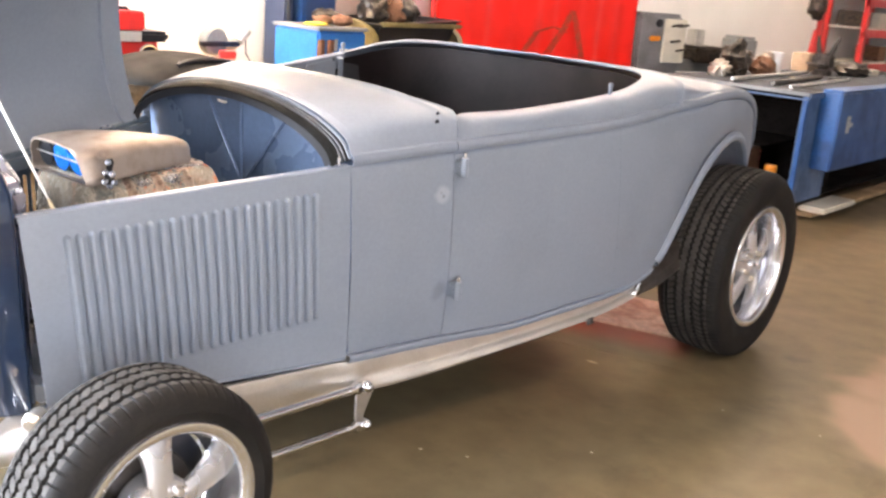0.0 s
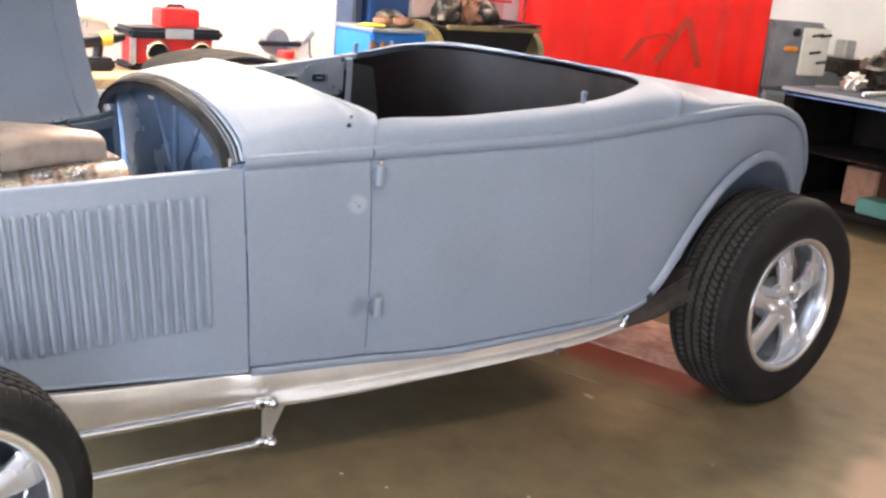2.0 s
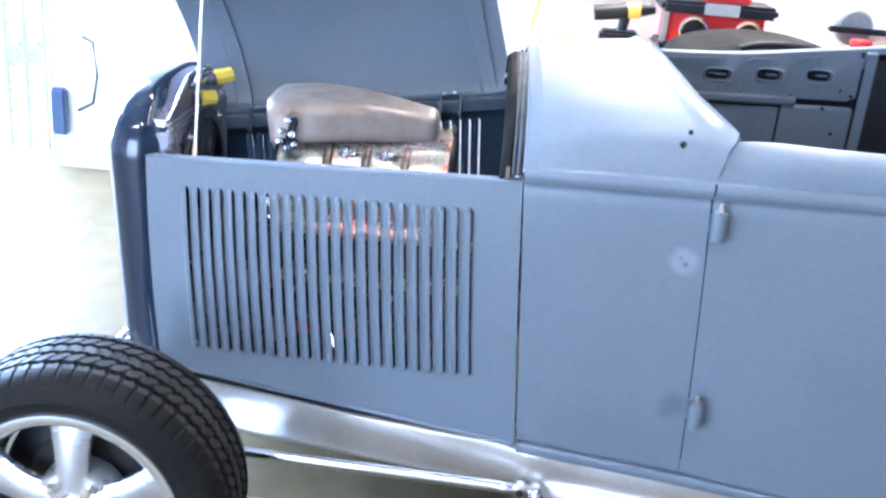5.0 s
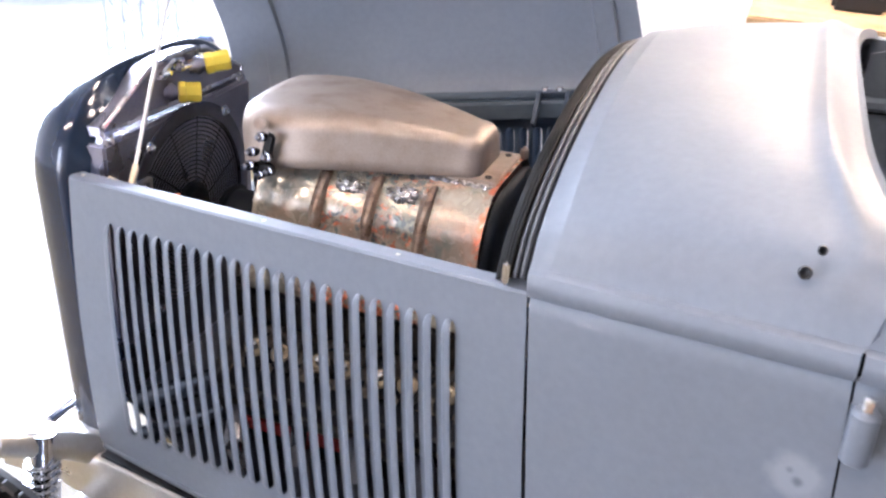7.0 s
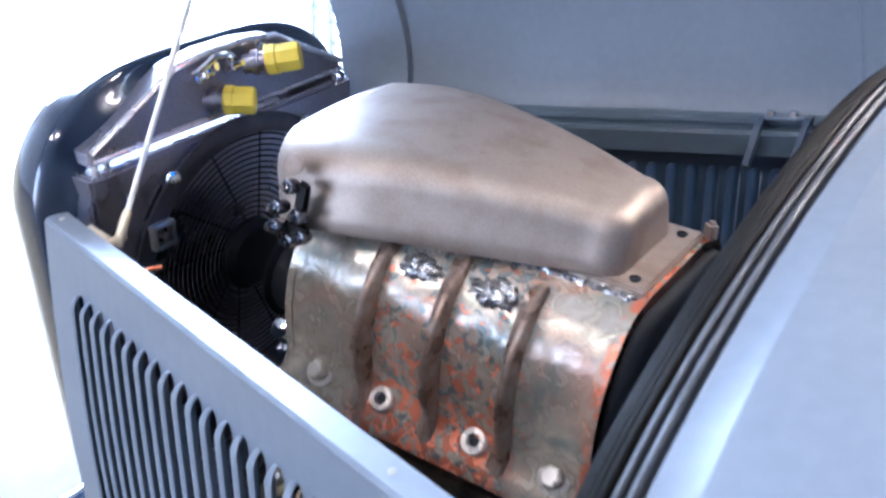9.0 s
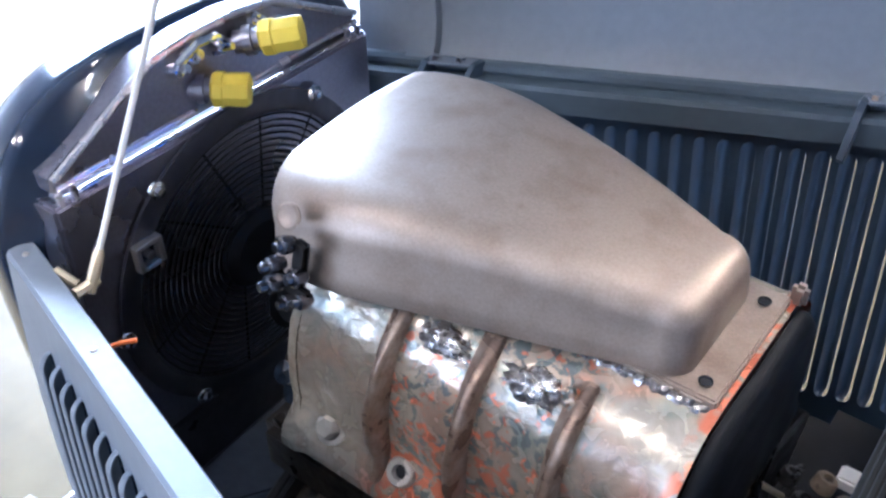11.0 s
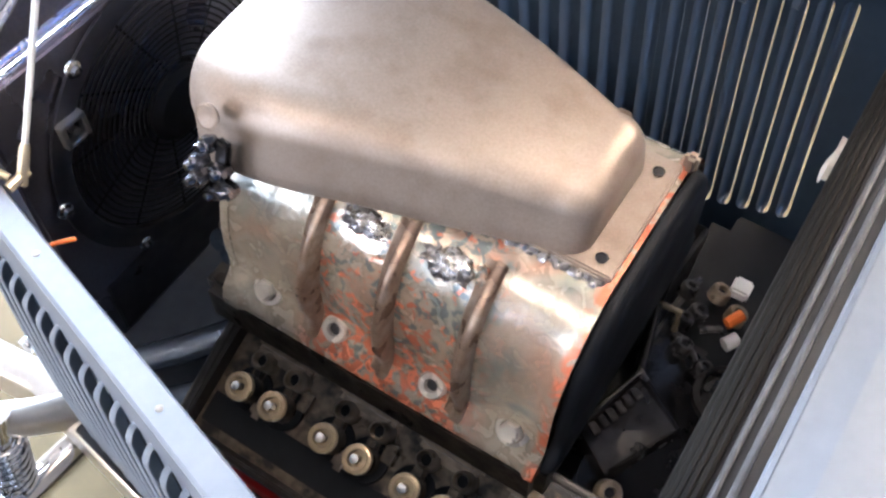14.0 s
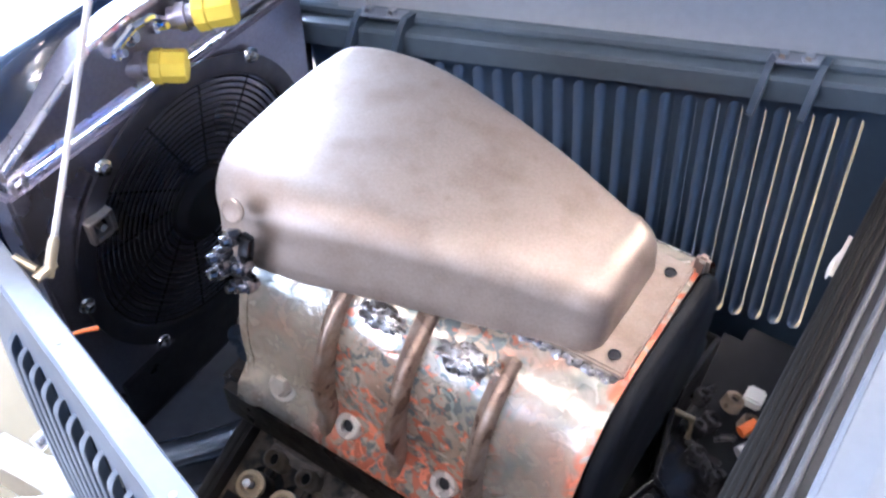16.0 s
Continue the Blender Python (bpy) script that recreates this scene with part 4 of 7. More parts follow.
# wheels
def wheel(name, hub, R, width, rim_r, dish, label):
    """Wheel whose outer face looks along -y; hub is the centre of the outer tyre face."""
    w = empty(name, hub)
    w.parent = car
    w.matrix_parent_inverse = Matrix.Translation(-Vector(car.matrix_basis.translation))
    w["label"] = label
    blocks = 66 if width < 0.2 else 96
    n = blocks * 8
    prof = [(rim_r - 0.004, -0.012), (rim_r + 0.004, 0.004), (rim_r + 0.02, 0.010), (R - 0.05, 0.015), (R - 0.03, 0.010), (R - 0.020, 0.004), (R - 0.011, -0.004), (R - 0.005, -0.014), (R - 0.001, -0.024)]
    grooves = span(-0.045, -(width - 0.045), 4 if width < 0.2 else 5)
    cross = [-0.03 - (width - 0.06) * i / 40 for i in range(41)]
    bm = bmesh.new()
    rings = []
    for k in range(n):
        a = 2 * math.pi * k / n
        ring = [(r - (0.003 if j > 5 and k % 8 == 0 else 0), hh) for j, (r, hh) in enumerate(prof)]
        for i, hh in enumerate(cross):
            r = R + 0.003 * math.sin(math.pi * i / 40)
            row = sum(hh < g for g in grooves)
            near = min(abs(hh - g + 0.0026 * math.sin(k * math.pi / 4)) for g in grooves)
            # slanting cuts, their lean turning over from row to row
            cut = (k + int(i * (0.5 if row % 2 else -0.5)) + 3 * row) % 8
            ring.append((r - (0.010 if near < 0.0042 else (0.0035 if cut == 0 else 0)), hh))
        ring += [(R - 0.004, -width + 0.018), (R - 0.03, -width - 0.01), (R - 0.06, -width - 0.014), (rim_r, -width + 0.01)]
        rings.append([Z2Y @ Vector((r * math.cos(a), r * math.sin(a), hh)) for r, hh in ring])
    grid(bm, rings, close_u=True)
    # worn crowns of the tread blocks paler, groove shade put in as black rubber
    for f in bm.faces:
        f.material_index = int(all(v.co.x ** 2 + v.co.z ** 2 > (R - 0.0015) ** 2 for v in f.verts))
    tyre = part("tyre", bm, RUBBER, w, "black treaded radial tyre", auto=24)
    tyre.data.materials.append(TREAD)
    bm = bmesh.new()
    lathe(bm, [(rim_r + 0.008, 0.004), (rim_r + 0.005, 0.012), (rim_r - 0.002, 0.0135), (rim_r - 0.012, 0.011), (rim_r - 0.019, 0.004), (rim_r - 0.022, -0.006), (rim_r - 0.026, -dish * 0.5), (rim_r - 0.034, -dish), (rim_r - 0.038, -width + 0.02), (rim_r, -width)], Z2Y, 64)
    part("rim", bm, RIM, w, "polished deep rim with a broad lip", auto=50)
    # black disc put behind the spokes, so their openings stay dark
    bm = bmesh.new()
    lathe(bm, [(rim_r - 0.040, -dish - 0.055), (rim_r - 0.048, -dish - 0.050), (0.03, -dish - 0.050)], Z2Y, 48)
    part("dark_backing_disc", bm, BLACK, w)
    # five tapering spokes
    for k in range(5):
        a = 2 * math.pi * k / 5 + 0.35
        bm = bmesh.new()
        rows = []
        for t in span(0, 1, 8):
            r = 0.045 + (rim_r - 0.03 - 0.045) * t
            hw = (0.034 - 0.006 * math.sin(math.pi * t) + 0.012 * t * t) * (rim_r / 0.2065) ** 1.4
            top = -dish * (0.35 + 0.5 * t * t)
            dep = 0.022
            rows.append([Z2Y @ (Matrix.Rotation(a, 4, "Z") @ Vector((r, q, hh))) for q, hh in
                         ((-hw, top - dep), (-hw, top - 0.008), (-hw * 0.6, top), (0, top + 0.003), (hw * 0.6, top), (hw, top - 0.008), (hw, top - dep))])
        grid(bm, rows)
        part("spoke", bm, SPOKE, w)
    bm = bmesh.new()
    lathe(bm, [(0.0, -dish * 0.35 + 0.012), (0.02, -dish * 0.35 + 0.012), (0.03, -dish * 0.35 + 0.006), (0.034, -dish * 0.35), (0.075, -dish * 0.35 - 0.004), (0.08, -dish * 0.35 - 0.012), (0.08, -dish - 0.03)], Z2Y, 40)
    part("hub", bm, SPOKE, w)
    for k in range(5):
        a = 2 * math.pi * (k + 0.5) / 5 + 0.35
        bm = bmesh.new()
        lathe(bm, [(0, 0.022), (0.009, 0.020), (0.011, 0.012), (0.012, 0)], Z2Y @ Matrix.Translation((0.057 * math.cos(a), 0.057 * math.sin(a), -dish * 0.35 - 0.006)), 6)
        part("lug_nut", bm, RAIL, w)
    bm = bmesh.new()
    lathe(bm, [(0.02, -dish - 0.040), (0.115, -dish - 0.040), (0.118, -dish - 0.043), (0.118, -dish - 0.048), (0.02, -dish - 0.048)], Z2Y, 40)
    part("brake_disc", bm, KICK, w)
    return w


front = wheel("front_wheel", (-0.759, -0.303, 0.2875), 0.2875, 0.19, 0.2065, 0.05, "polished five-spoke front wheel with treaded tyre")
rear = wheel("rear_wheel", (1.978, -0.354, 0.386), 0.386, 0.238, 0.2435, 0.062, "wide polished five-spoke rear wheel with treaded tyre")
for wh, hub in ((front, (-0.759, 2 * YC + 0.303, 0.2875)), (rear, (1.978, 2 * YC + 0.354, 0.386))):
    copy_thing(wh, pose(*hub, 0, 0, 180))

# ---- body details ----
def near_y(x, z):
    """The near side of the body at x and z."""
    zb, zl = ZB(x), ZL(x)
    s_ = max(0, min(1, (z - zb) / (zl - zb)))
    return YC - (W(x) - 0.024 * (1 - s_) ** 2.2 + 0.006 * math.sin(math.pi * s_))


for side in (-1, 1):
    for x, z in ((0.334, 0.893), (0.357, 0.520)):
        y = near_y(x, z)
        y = y if side < 0 else 2 * YC - y
        bm = bmesh.new()
        y -= 0.004 if side < 0 else -0.004
        box(bm, (x - 0.004, y - 0.020, z - 0.024), (x + 0.024, y + 0.020, z + 0.020), 0.006, None, 3)
        tube(bm, [(x + 0.006, y + side * 0.022, z - 0.027), (x + 0.006, y + side * 0.022, z - 0.024), (x + 0.006, y + side * 0.022, z + 0.026), (x + 0.006, y + side * 0.022, z + 0.029)], [0.010, 0.0135, 0.0135, 0.010], 16)
        on_car("door_hinge", bm, PRIMER, "grey primer door hinge")
        bm = bmesh.new()
        tube(bm, [(x + 0.006, y + side * 0.023, z + 0.028), (x + 0.006, y + side * 0.023, z + 0.042), (x + 0.006, y + side * 0.023, z + 0.044)], [0.0060, 0.0058, 0.004], 10)
        on_car("hinge_pin", bm, ALLOY)


def stain(m, centre, r, colour, top, hard=0.35):
    """Adds a soft-edged coloured spot round a centre to a material."""
    nt = m.node_tree
    b = nt.nodes["Principled BSDF"]
    tc = nt.nodes.new("ShaderNodeTexCoord")
    ns = nt.nodes.new("ShaderNodeTexNoise")
    ns.inputs["Scale"].default_value = 55
    nt.links.new(tc.outputs["Object"], ns.inputs["Vector"])
    off = nt.nodes.new("ShaderNodeVectorMath")
    off.operation = "MULTIPLY_ADD"
    off.inputs[1].default_value, off.inputs[2].default_value = (r * 0.5,) * 3, [-v - r * 0.25 for v in centre]
    nt.links.new(ns.outputs["Color"], off.inputs[0])
    sm = nt.nodes.new("ShaderNodeVectorMath")
    nt.links.new(tc.outputs["Object"], sm.inputs[0])
    nt.links.new(off.outputs[0], sm.inputs[1])
    ln = nt.nodes.new("ShaderNodeVectorMath")
    ln.operation = "LENGTH"
    nt.links.new(sm.outputs[0], ln.inputs[0])
    mr = nt.nodes.new("ShaderNodeMapRange")
    mr.interpolation_type = "SMOOTHSTEP"
    mr.inputs["From Min"].default_value, mr.inputs["From Max"].default_value = r, r * hard
    mr.inputs["To Max"].default_value = top
    nt.links.new(ln.outputs["Value"], mr.inputs["Value"])
    mx = nt.nodes.new("ShaderNodeMix")
    mx.data_type = "RGBA"
    nt.links.new(mr.outputs["Result"], mx.inputs["Factor"])
    nt.links.new(b.inputs["Base Color"].links[0].from_socket, mx.inputs["A"])
    mx.inputs["B"].default_value = (*colour, 1)
    nt.links.new(mx.outputs["Result"], b.inputs["Base Color"])


# pale sanded patch with two dark specks, and the lower hinge's soft shadow painted dark
COWL_PAINT = PRIMER.copy()
COWL_PAINT.name = "spotted_shadowed_primer"
for x, z, r, colour, top, hard in ((0.299, 0.811, 0.034, (0.30, 0.335, 0.38), 0.6, 0.5), (0.302, 0.806, 0.0085, (0.08, 0.09, 0.11), 0.7, 0.2), (0.293, 0.817, 0.006, (0.08, 0.09, 0.11), 0.5, 0.2),
                                   (0.330, 0.520, 0.036, (0.10, 0.115, 0.15), 0.7, 0.1), (0.318, 0.500, 0.030, (0.11, 0.125, 0.165), 0.6, 0.1)):
    stain(COWL_PAINT, (x, near_y(x, z), z), r, colour, top, hard)
cowl.data.materials[0] = COWL_PAINT
# two mounting holes in the cowl shoulder
for x, y, z, r in ((0.265, -0.061, 1.022, 0.0052), (0.276, -0.052, 1.043, 0.0038)):
    bm = bmesh.new()
    lathe(bm, [(r * 1.25, 0.0), (r, 0.0015), (r * 0.9, -0.006), (0, -0.008)], Matrix.Translation((x, y, z)) @ Matrix.Rotation(radians(62), 4, "X"), 18)
    on_car("mounting_hole", bm, BLACK)
# latch pins on the door tops
for side in (-1, 1):
    x, y, z = 1.024, YC + side * 0.638, 1.078
    bm = bmesh.new()
    box(bm, (x - 0.010, y - 0.004, z - 0.01), (x + 0.010, y + 0.004, z + 0.038), 0.003)
    tube(bm, [(x, y - 0.004, z + 0.034), (x, y + 0.004, z + 0.034)], 0.010, 14)
    on_car("latch_tab", bm, PRIMER)
# two small rivets and a bracket under the rail
bm = bmesh.new()
lathe(bm, [(0, 0.022), (0.011, 0.022), (0.013, 0.018), (0.013, 0.008), (0.019, 0.006), (0.019, 0.0), (0, 0.0)], Matrix.Translation((1.012, -0.178, 0.316)) @ Matrix.Rotation(radians(150), 4, "X"), 6)
on_car("rail_stud", bm, KICK, auto=30)
bm = bmesh.new()
tube(bm, [Vector((1.284, -0.198, 0.388)) + Vector(d) for d in ((0.004, 0.012, -0.034), (0.0, -0.004, -0.026), (-0.002, -0.010, -0.008), (0.0, -0.008, 0.012), (0.006, 0.004, 0.030))], [0.009, 0.010, 0.010, 0.009, 0.006], 10)
on_car("rail_bracket", bm, ALLOY)

# inside of the far door: pressed frame with three slots and a pocket


def in_y(x):
    return YC + W(x) - 0.092


def inner_panel(x0, x1, z0, z1, dy, name, material, bevel=0.012, label=""):
    bm = bmesh.new()
    rows = []
    for x in span(x0, x1, 8):
        y = in_y(x) + dy
        rows.append([(x, y + 0.012, z0), (x, y, z0 + bevel), (x, y, z1 - bevel), (x, y + 0.012, z1)])
    grid(bm, rows)
    return thick(on_car(name, bm, material, label), 0.003, 0)


top_z = cur((0.36, 1.020), (0.7, 1.037), (1.0, 1.071))
for side_door in (1,):
    # upper band with three round-ended slots pressed through it
    slots = [(0.540, 0.978), (0.688, 0.984), (0.832, 0.990)]
    edges = [0.36, 0.614, 0.760, 0.95]
    N = 28
    for (cx, cz), xa, xb in zip(slots, edges, edges[1:]):
        bm = bmesh.new()
        rings = [[], [], [], []]
        for k in range(N):
            a = 2 * math.pi * k / N
            c, s_ = math.cos(a), math.sin(a)
            f = 1 / max(abs(c), abs(s_))
            px = cx + (xb - cx if c > 0 else cx - xa) * min(1, max(-1, c * f))
            pz = (top_z(px) - 0.004 - cz if s_ > 0 else cz - 0.925) * min(1, max(-1, s_ * f)) + cz
            rings[0].append((px, in_y(px), pz))
            e = lambda hw, hh, d: (cx + (1 if c > 0 else -1) * hw * abs(c) ** 0.55, in_y(cx) + d, cz + (1 if s_ > 0 else -1) * hh * abs(s_) ** 0.55)
            rings[1].append(e(0.040, 0.022, -0.001))
            rings[2].append(e(0.036, 0.0185, -0.005))
            rings[3].append(e(0.032, 0.015, 0.010))
        grid(bm, rings, close_v=True)
        thick(on_car("door_inner", bm, PRIMER, "grey primer inner door frame with slots", smooth=False), 0.003, 0)
    for cx, cz in slots:
        bm = bmesh.new()
        tube(bm, [(cx - 0.026, in_y(cx) + 0.016, cz), (cx + 0.026, in_y(cx) + 0.016, cz)], 0.004, 6)
        on_car("slot_bar", bm, PRIMER)
        bm = bmesh.new()
        box(bm, (cx - 0.045, in_y(cx) + 0.026, cz - 0.025), (cx + 0.045, in_y(cx) + 0.030, cz + 0.025))
        on_car("slot_back", bm, PRIMER_DARK, smooth=False)
    inner_panel(0.36, 0.775, 0.903, 0.930, -0.010, "door_bead", PRIMER, 0.008)
    inner_panel(0.74, 0.95, 0.62, 0.905, 0.0, "door_latch_plate", PRIMER, 0.01)
    inner_panel(0.36, 0.735, 0.62, 0.905, 0.010, "door_pocket", PRIMER_IN, 0.02)
    inner_panel(0.955, 0.985, 0.60, top_z(0.97), -0.012, "door_pillar", PRIMER, 0.006)
    inner_panel(0.945, 0.954, 0.60, top_z(0.95), 0.01, "door_gap", BLACK, 0.002)
    # quarter panel a little lighter than the lining behind it
    inner_panel(0.99, 1.34, 0.55, 1.060, 0.004, "quarter_lining", mat("lighter_lining", (0.017, 0.018, 0.021), 0.5, 0, 0.3, 6, 60, color2=(0.014, 0.013, 0.014), mix=(0.42, 0.66)), 0.03)
    for x, z in ((0.90, 0.955), (0.935, 0.94), (0.90, 0.83), (0.86, 0.90)):
        bm = bmesh.new()
        tube(bm, [(x, in_y(x) - 0.006, z), (x, in_y(x) + 0.002, z)], 0.005, 8)
        on_car("latch_screw", bm, BLACK)

# hood weatherstrip on a ledge ahead of the cowl
def cowl_arc(x, drop, n=41, reach=1.0):
    pts = []
    p = P_EXP(0)
    zl = ZL(0) + BEAD
    for u in span(-reach, reach, n):
        uu = min(1, abs(u))
        z = zl + (COWL_TOP(0) - zl) * (1 - uu ** p) ** (1 / (p * 0.82))
        pts.append(Vector((x, YC + u * (0.4935 - drop), z - drop - 0.01 * uu)))
    return pts


STRIP = mat("ribbed_rubber", (0.009, 0.0085, 0.0075), 0.6, 0, 0.3, 12, 120, spec=0.10)
RETAIN = mat("dull_retainer_steel", (0.10, 0.105, 0.115), 0.5, 0.3, 0.3, 20, 90)
for x, d, r, material, nm in ((-0.0005, 0.0045, 0.0040, PRIMER, "cowl_lip"), (-0.0125, 0.0090, 0.0026, RETAIN, "strip_retainer"), (-0.0215, 0.0130, 0.0022, RETAIN, "strip_retainer"),
                              (-0.0290, 0.0155, 0.0029, STRIP, "strip_rib"), (-0.0333, 0.0172, 0.0029, STRIP, "strip_rib"), (-0.0372, 0.0192, 0.0029, STRIP, "strip_rib"),
                              (-0.0406, 0.0218, 0.0029, STRIP, "strip_rib"), (-0.0436, 0.0248, 0.0029, STRIP, "strip_rib")):
    bm = bmesh.new()
    tube(bm, cowl_arc(x, d), r, 8)
    on_car(nm, bm, material)
bm = bmesh.new()
grid(bm, [cowl_arc(0.012, 0.012), cowl_arc(-0.012, 0.014), cowl_arc(-0.026, 0.0175), cowl_arc(-0.036, 0.0215), cowl_arc(-0.043, 0.0285), cowl_arc(-0.043, 0.046)])
on_car("cowl_ledge", bm, BLACK)
bm = bmesh.new()
box(bm, (-0.036, 0.010, 0.905), (-0.028, 0.018, 0.934), 0.003)
on_car("strip_clip", bm, CHROME)
# loose pale tape tab on the strip
bm = bmesh.new()
rows = []
for t in span(0, 1, 8):
    p = Vector((-0.0465, 0.476, 1.0080)).lerp(Vector((-0.0465, 0.520, 1.0095)), t)
    rows.append([p + Vector((0, 0, 0.004)), p + Vector((-0.004, 0, 0.004 + 0.002 * math.sin(9 * t))), p + Vector((-0.007 * math.sin(math.pi * min(1, 0.25 + 0.75 * t)), 0, -0.001))])
grid(bm, rows)
thick(on_car("tape_tab", bm, mat("cream_tape", (0.55, 0.50, 0.44), 0.6), "loose pale tape tab"), 0.0008, 0)
# screws along the near hood flange
for x, y, z in ((-0.398, 0.130, 0.862), (-0.60, 0.189, 0.839), (-0.18, 0.066, 0.887), (-0.775, 0.24, 0.819)):
    bm = bmesh.new()
    lathe(bm, [(0, 0.002), (0.003, 0.0016), (0.0036, 0)], Matrix.Translation((x, y, z)), 10)
    on_car("flange_screw", bm, RAIL)
bm = bmesh.new()
tube(bm, [(-0.618, 0.202, 0.818), (-0.600, 0.214, 0.828), (-0.590, 0.223, 0.830)], 0.0021, 8)
on_car("orange_wire", bm, mat("orange_plastic", (0.8, 0.2, 0.05), 0.45))

# ---- engine ----


def blower_paint():
    """Worn casting: grey-green paint, orange primer in patches and bare bright metal."""
    m = bpy.data.materials.new("worn_casting")
    m.use_nodes = True
    nt = m.node_tree
    b = nt.nodes["Principled BSDF"]
    tc = nt.nodes.new("ShaderNodeTexCoord")

    def noise_node(scale, detail=5, dist=0.0):
        n = nt.nodes.new("ShaderNodeTexNoise")
        n.inputs["Scale"].default_value, n.inputs["Detail"].default_value, n.inputs["Distortion"].default_value = scale, detail, dist
        nt.links.new(tc.outputs["Object"], n.inputs["Vector"])
        return n

    def ramp(src, lo, hi):
        r = nt.nodes.new("ShaderNodeMapRange")
        r.inputs["From Min"].default_value, r.inputs["From Max"].default_value = lo, hi
        nt.links.new(src, r.inputs["Value"])
        return r.outputs["Result"]

    def mixc(f, a, c):
        x = nt.nodes.new("ShaderNodeMix")
        x.data_type = "RGBA"
        nt.links.new(f, x.inputs["Factor"])
        for key, v in (("A", a), ("B", c)):
            if isinstance(v, tuple):
                x.inputs[key].default_value = (*v, 1)
            else:
                nt.links.new(v, x.inputs[key])
        return x.outputs["Result"]

    def times(a, c):
        x = nt.nodes.new("ShaderNodeMath")
        x.operation = "MULTIPLY"
        nt.links.new(a, x.inputs[0])
        nt.links.new(c, x.inputs[1])
        return x.outputs[0]

    big, mid, fine = noise_node(9, 3), noise_node(48, 5, 0.7), noise_node(150, 4)
    base = mixc(ramp(mid.outputs["Fac"], 0.4, 0.6), (0.64, 0.565, 0.45), (0.38, 0.335, 0.265))
    base = mixc(ramp(noise_node(11, 3, 0.8).outputs["Fac"], 0.54, 0.82), base, (0.60, 0.30, 0.19))      # rusty bloom
    base = mixc(ramp(noise_node(23, 3, 0.5).outputs["Fac"], 0.55, 0.72), base, (0.27, 0.29, 0.255))     # grey-green oxide
    sep = nt.nodes.new("ShaderNodeSeparateXYZ")
    nt.links.new(tc.outputs["Object"], sep.inputs[0])
    middle = nt.nodes.new("ShaderNodeMapRange")          # the orange primer lies on the two middle bays
    middle.interpolation_type = "SMOOTHSTEP"
    middle.inputs["From Min"].default_value, middle.inputs["From Max"].default_value = 0.125, 0.06
    dist = nt.nodes.new("ShaderNodeMath")
    dist.operation = "ABSOLUTE"
    off = nt.nodes.new("ShaderNodeMath")
    off.operation = "ADD"
    off.inputs[1].default_value = 0.338
    nt.links.new(sep.outputs["X"], off.inputs[0])
    nt.links.new(off.outputs[0], dist.inputs[0])
    nt.links.new(dist.outputs[0], middle.inputs["Value"])
    green = times(ramp(noise_node(80, 6, 0.5).outputs["Fac"], 0.52, 0.58), middle.outputs["Result"])
    base = mixc(green, base, (0.19, 0.22, 0.205))
    # more primer towards the lower flange and along the rear edge
    low = nt.nodes.new("ShaderNodeMapRange")
    low.inputs["From Min"].default_value, low.inputs["From Max"].default_value = 0.80, 0.665
    low.inputs["To Min"].default_value, low.inputs["To Max"].default_value = -0.06, 0.10
    nt.links.new(sep.outputs["Z"], low.inputs["Value"])
    add = nt.nodes.new("ShaderNodeMath")
    add.operation = "ADD"
    nt.links.new(noise_node(95, 6, 0.5).outputs["Fac"], add.inputs[0])
    nt.links.new(low.outputs["Result"], add.inputs[1])
    orange = times(ramp(add.outputs[0], 0.525, 0.59), middle.outputs["Result"])
    base = mixc(orange, base, (0.76, 0.24, 0.13))
    edge = ramp(sep.outputs["X"], -0.172, -0.165)
    base = mixc(times(edge, ramp(noise_node(40, 4, 1.0).outputs["Fac"], 0.46, 0.56)), base, (0.76, 0.24, 0.13))
    nt.links.new(base, b.inputs["Base Color"])
    met = ramp(big.outputs["Fac"], 0.30, 0.48)
    damp = nt.nodes.new("ShaderNodeMath")
    damp.operation = "MULTIPLY"
    damp.inputs[1].default_value = 0.46
    nt.links.new(met, damp.inputs[0])
    nt.links.new(damp.outputs[0], b.inputs["Metallic"])
    nt.links.new(ramp(mid.outputs["Fac"], 0.20, 1.5), b.inputs["Roughness"])
    bp = nt.nodes.new("ShaderNodeBump")
    bp.inputs["Strength"].default_value, bp.inputs["Distance"].default_value = 0.34, 0.005
    nt.links.new(mid.outputs["Fac"], bp.inputs["Height"])
    nt.links.new(bp.outputs["Normal"], b.inputs["Normal"])
    return m


CASING = blower_paint()
CASE_PROF = [(0.06, 0.850), (0.085, 0.846), (0.098, 0.842), (0.115, 0.828), (0.132, 0.808), (0.145, 0.782), (0.152, 0.752), (0.154, 0.722), (0.153, 0.695), (0.157, 0.676), (0.168, 0.664), (0.176, 0.655), (0.177, 0.645), (0.16, 0.640)]
RIBS = (-0.425, -0.338, -0.250)
bm = bmesh.new()
xs = sorted(set(span(-0.528, -0.158, 45)) | {r + d for r in RIBS for d in (-0.026, -0.02, -0.015, -0.011, -0.008, -0.005, -0.0025, 0.0, 0.0033, 0.0038, 0.012, 0.021, 0.0295)})
rows = []
for x in xs:
    ends = 0.006 if x < -0.515 or x > -0.172 else 0.0
    left = [(o + ends * 0.7 - (0.0018 * math.sin((x + 0.545) * 60) if 0.68 < z < 0.8 else 0), z) for o, z in CASE_PROF]
    rows.append([(x, YC - o, z) for o, z in left] + [(x, YC + o, z) for o, z in reversed(left)])
grid(bm, rows, close_v=True)
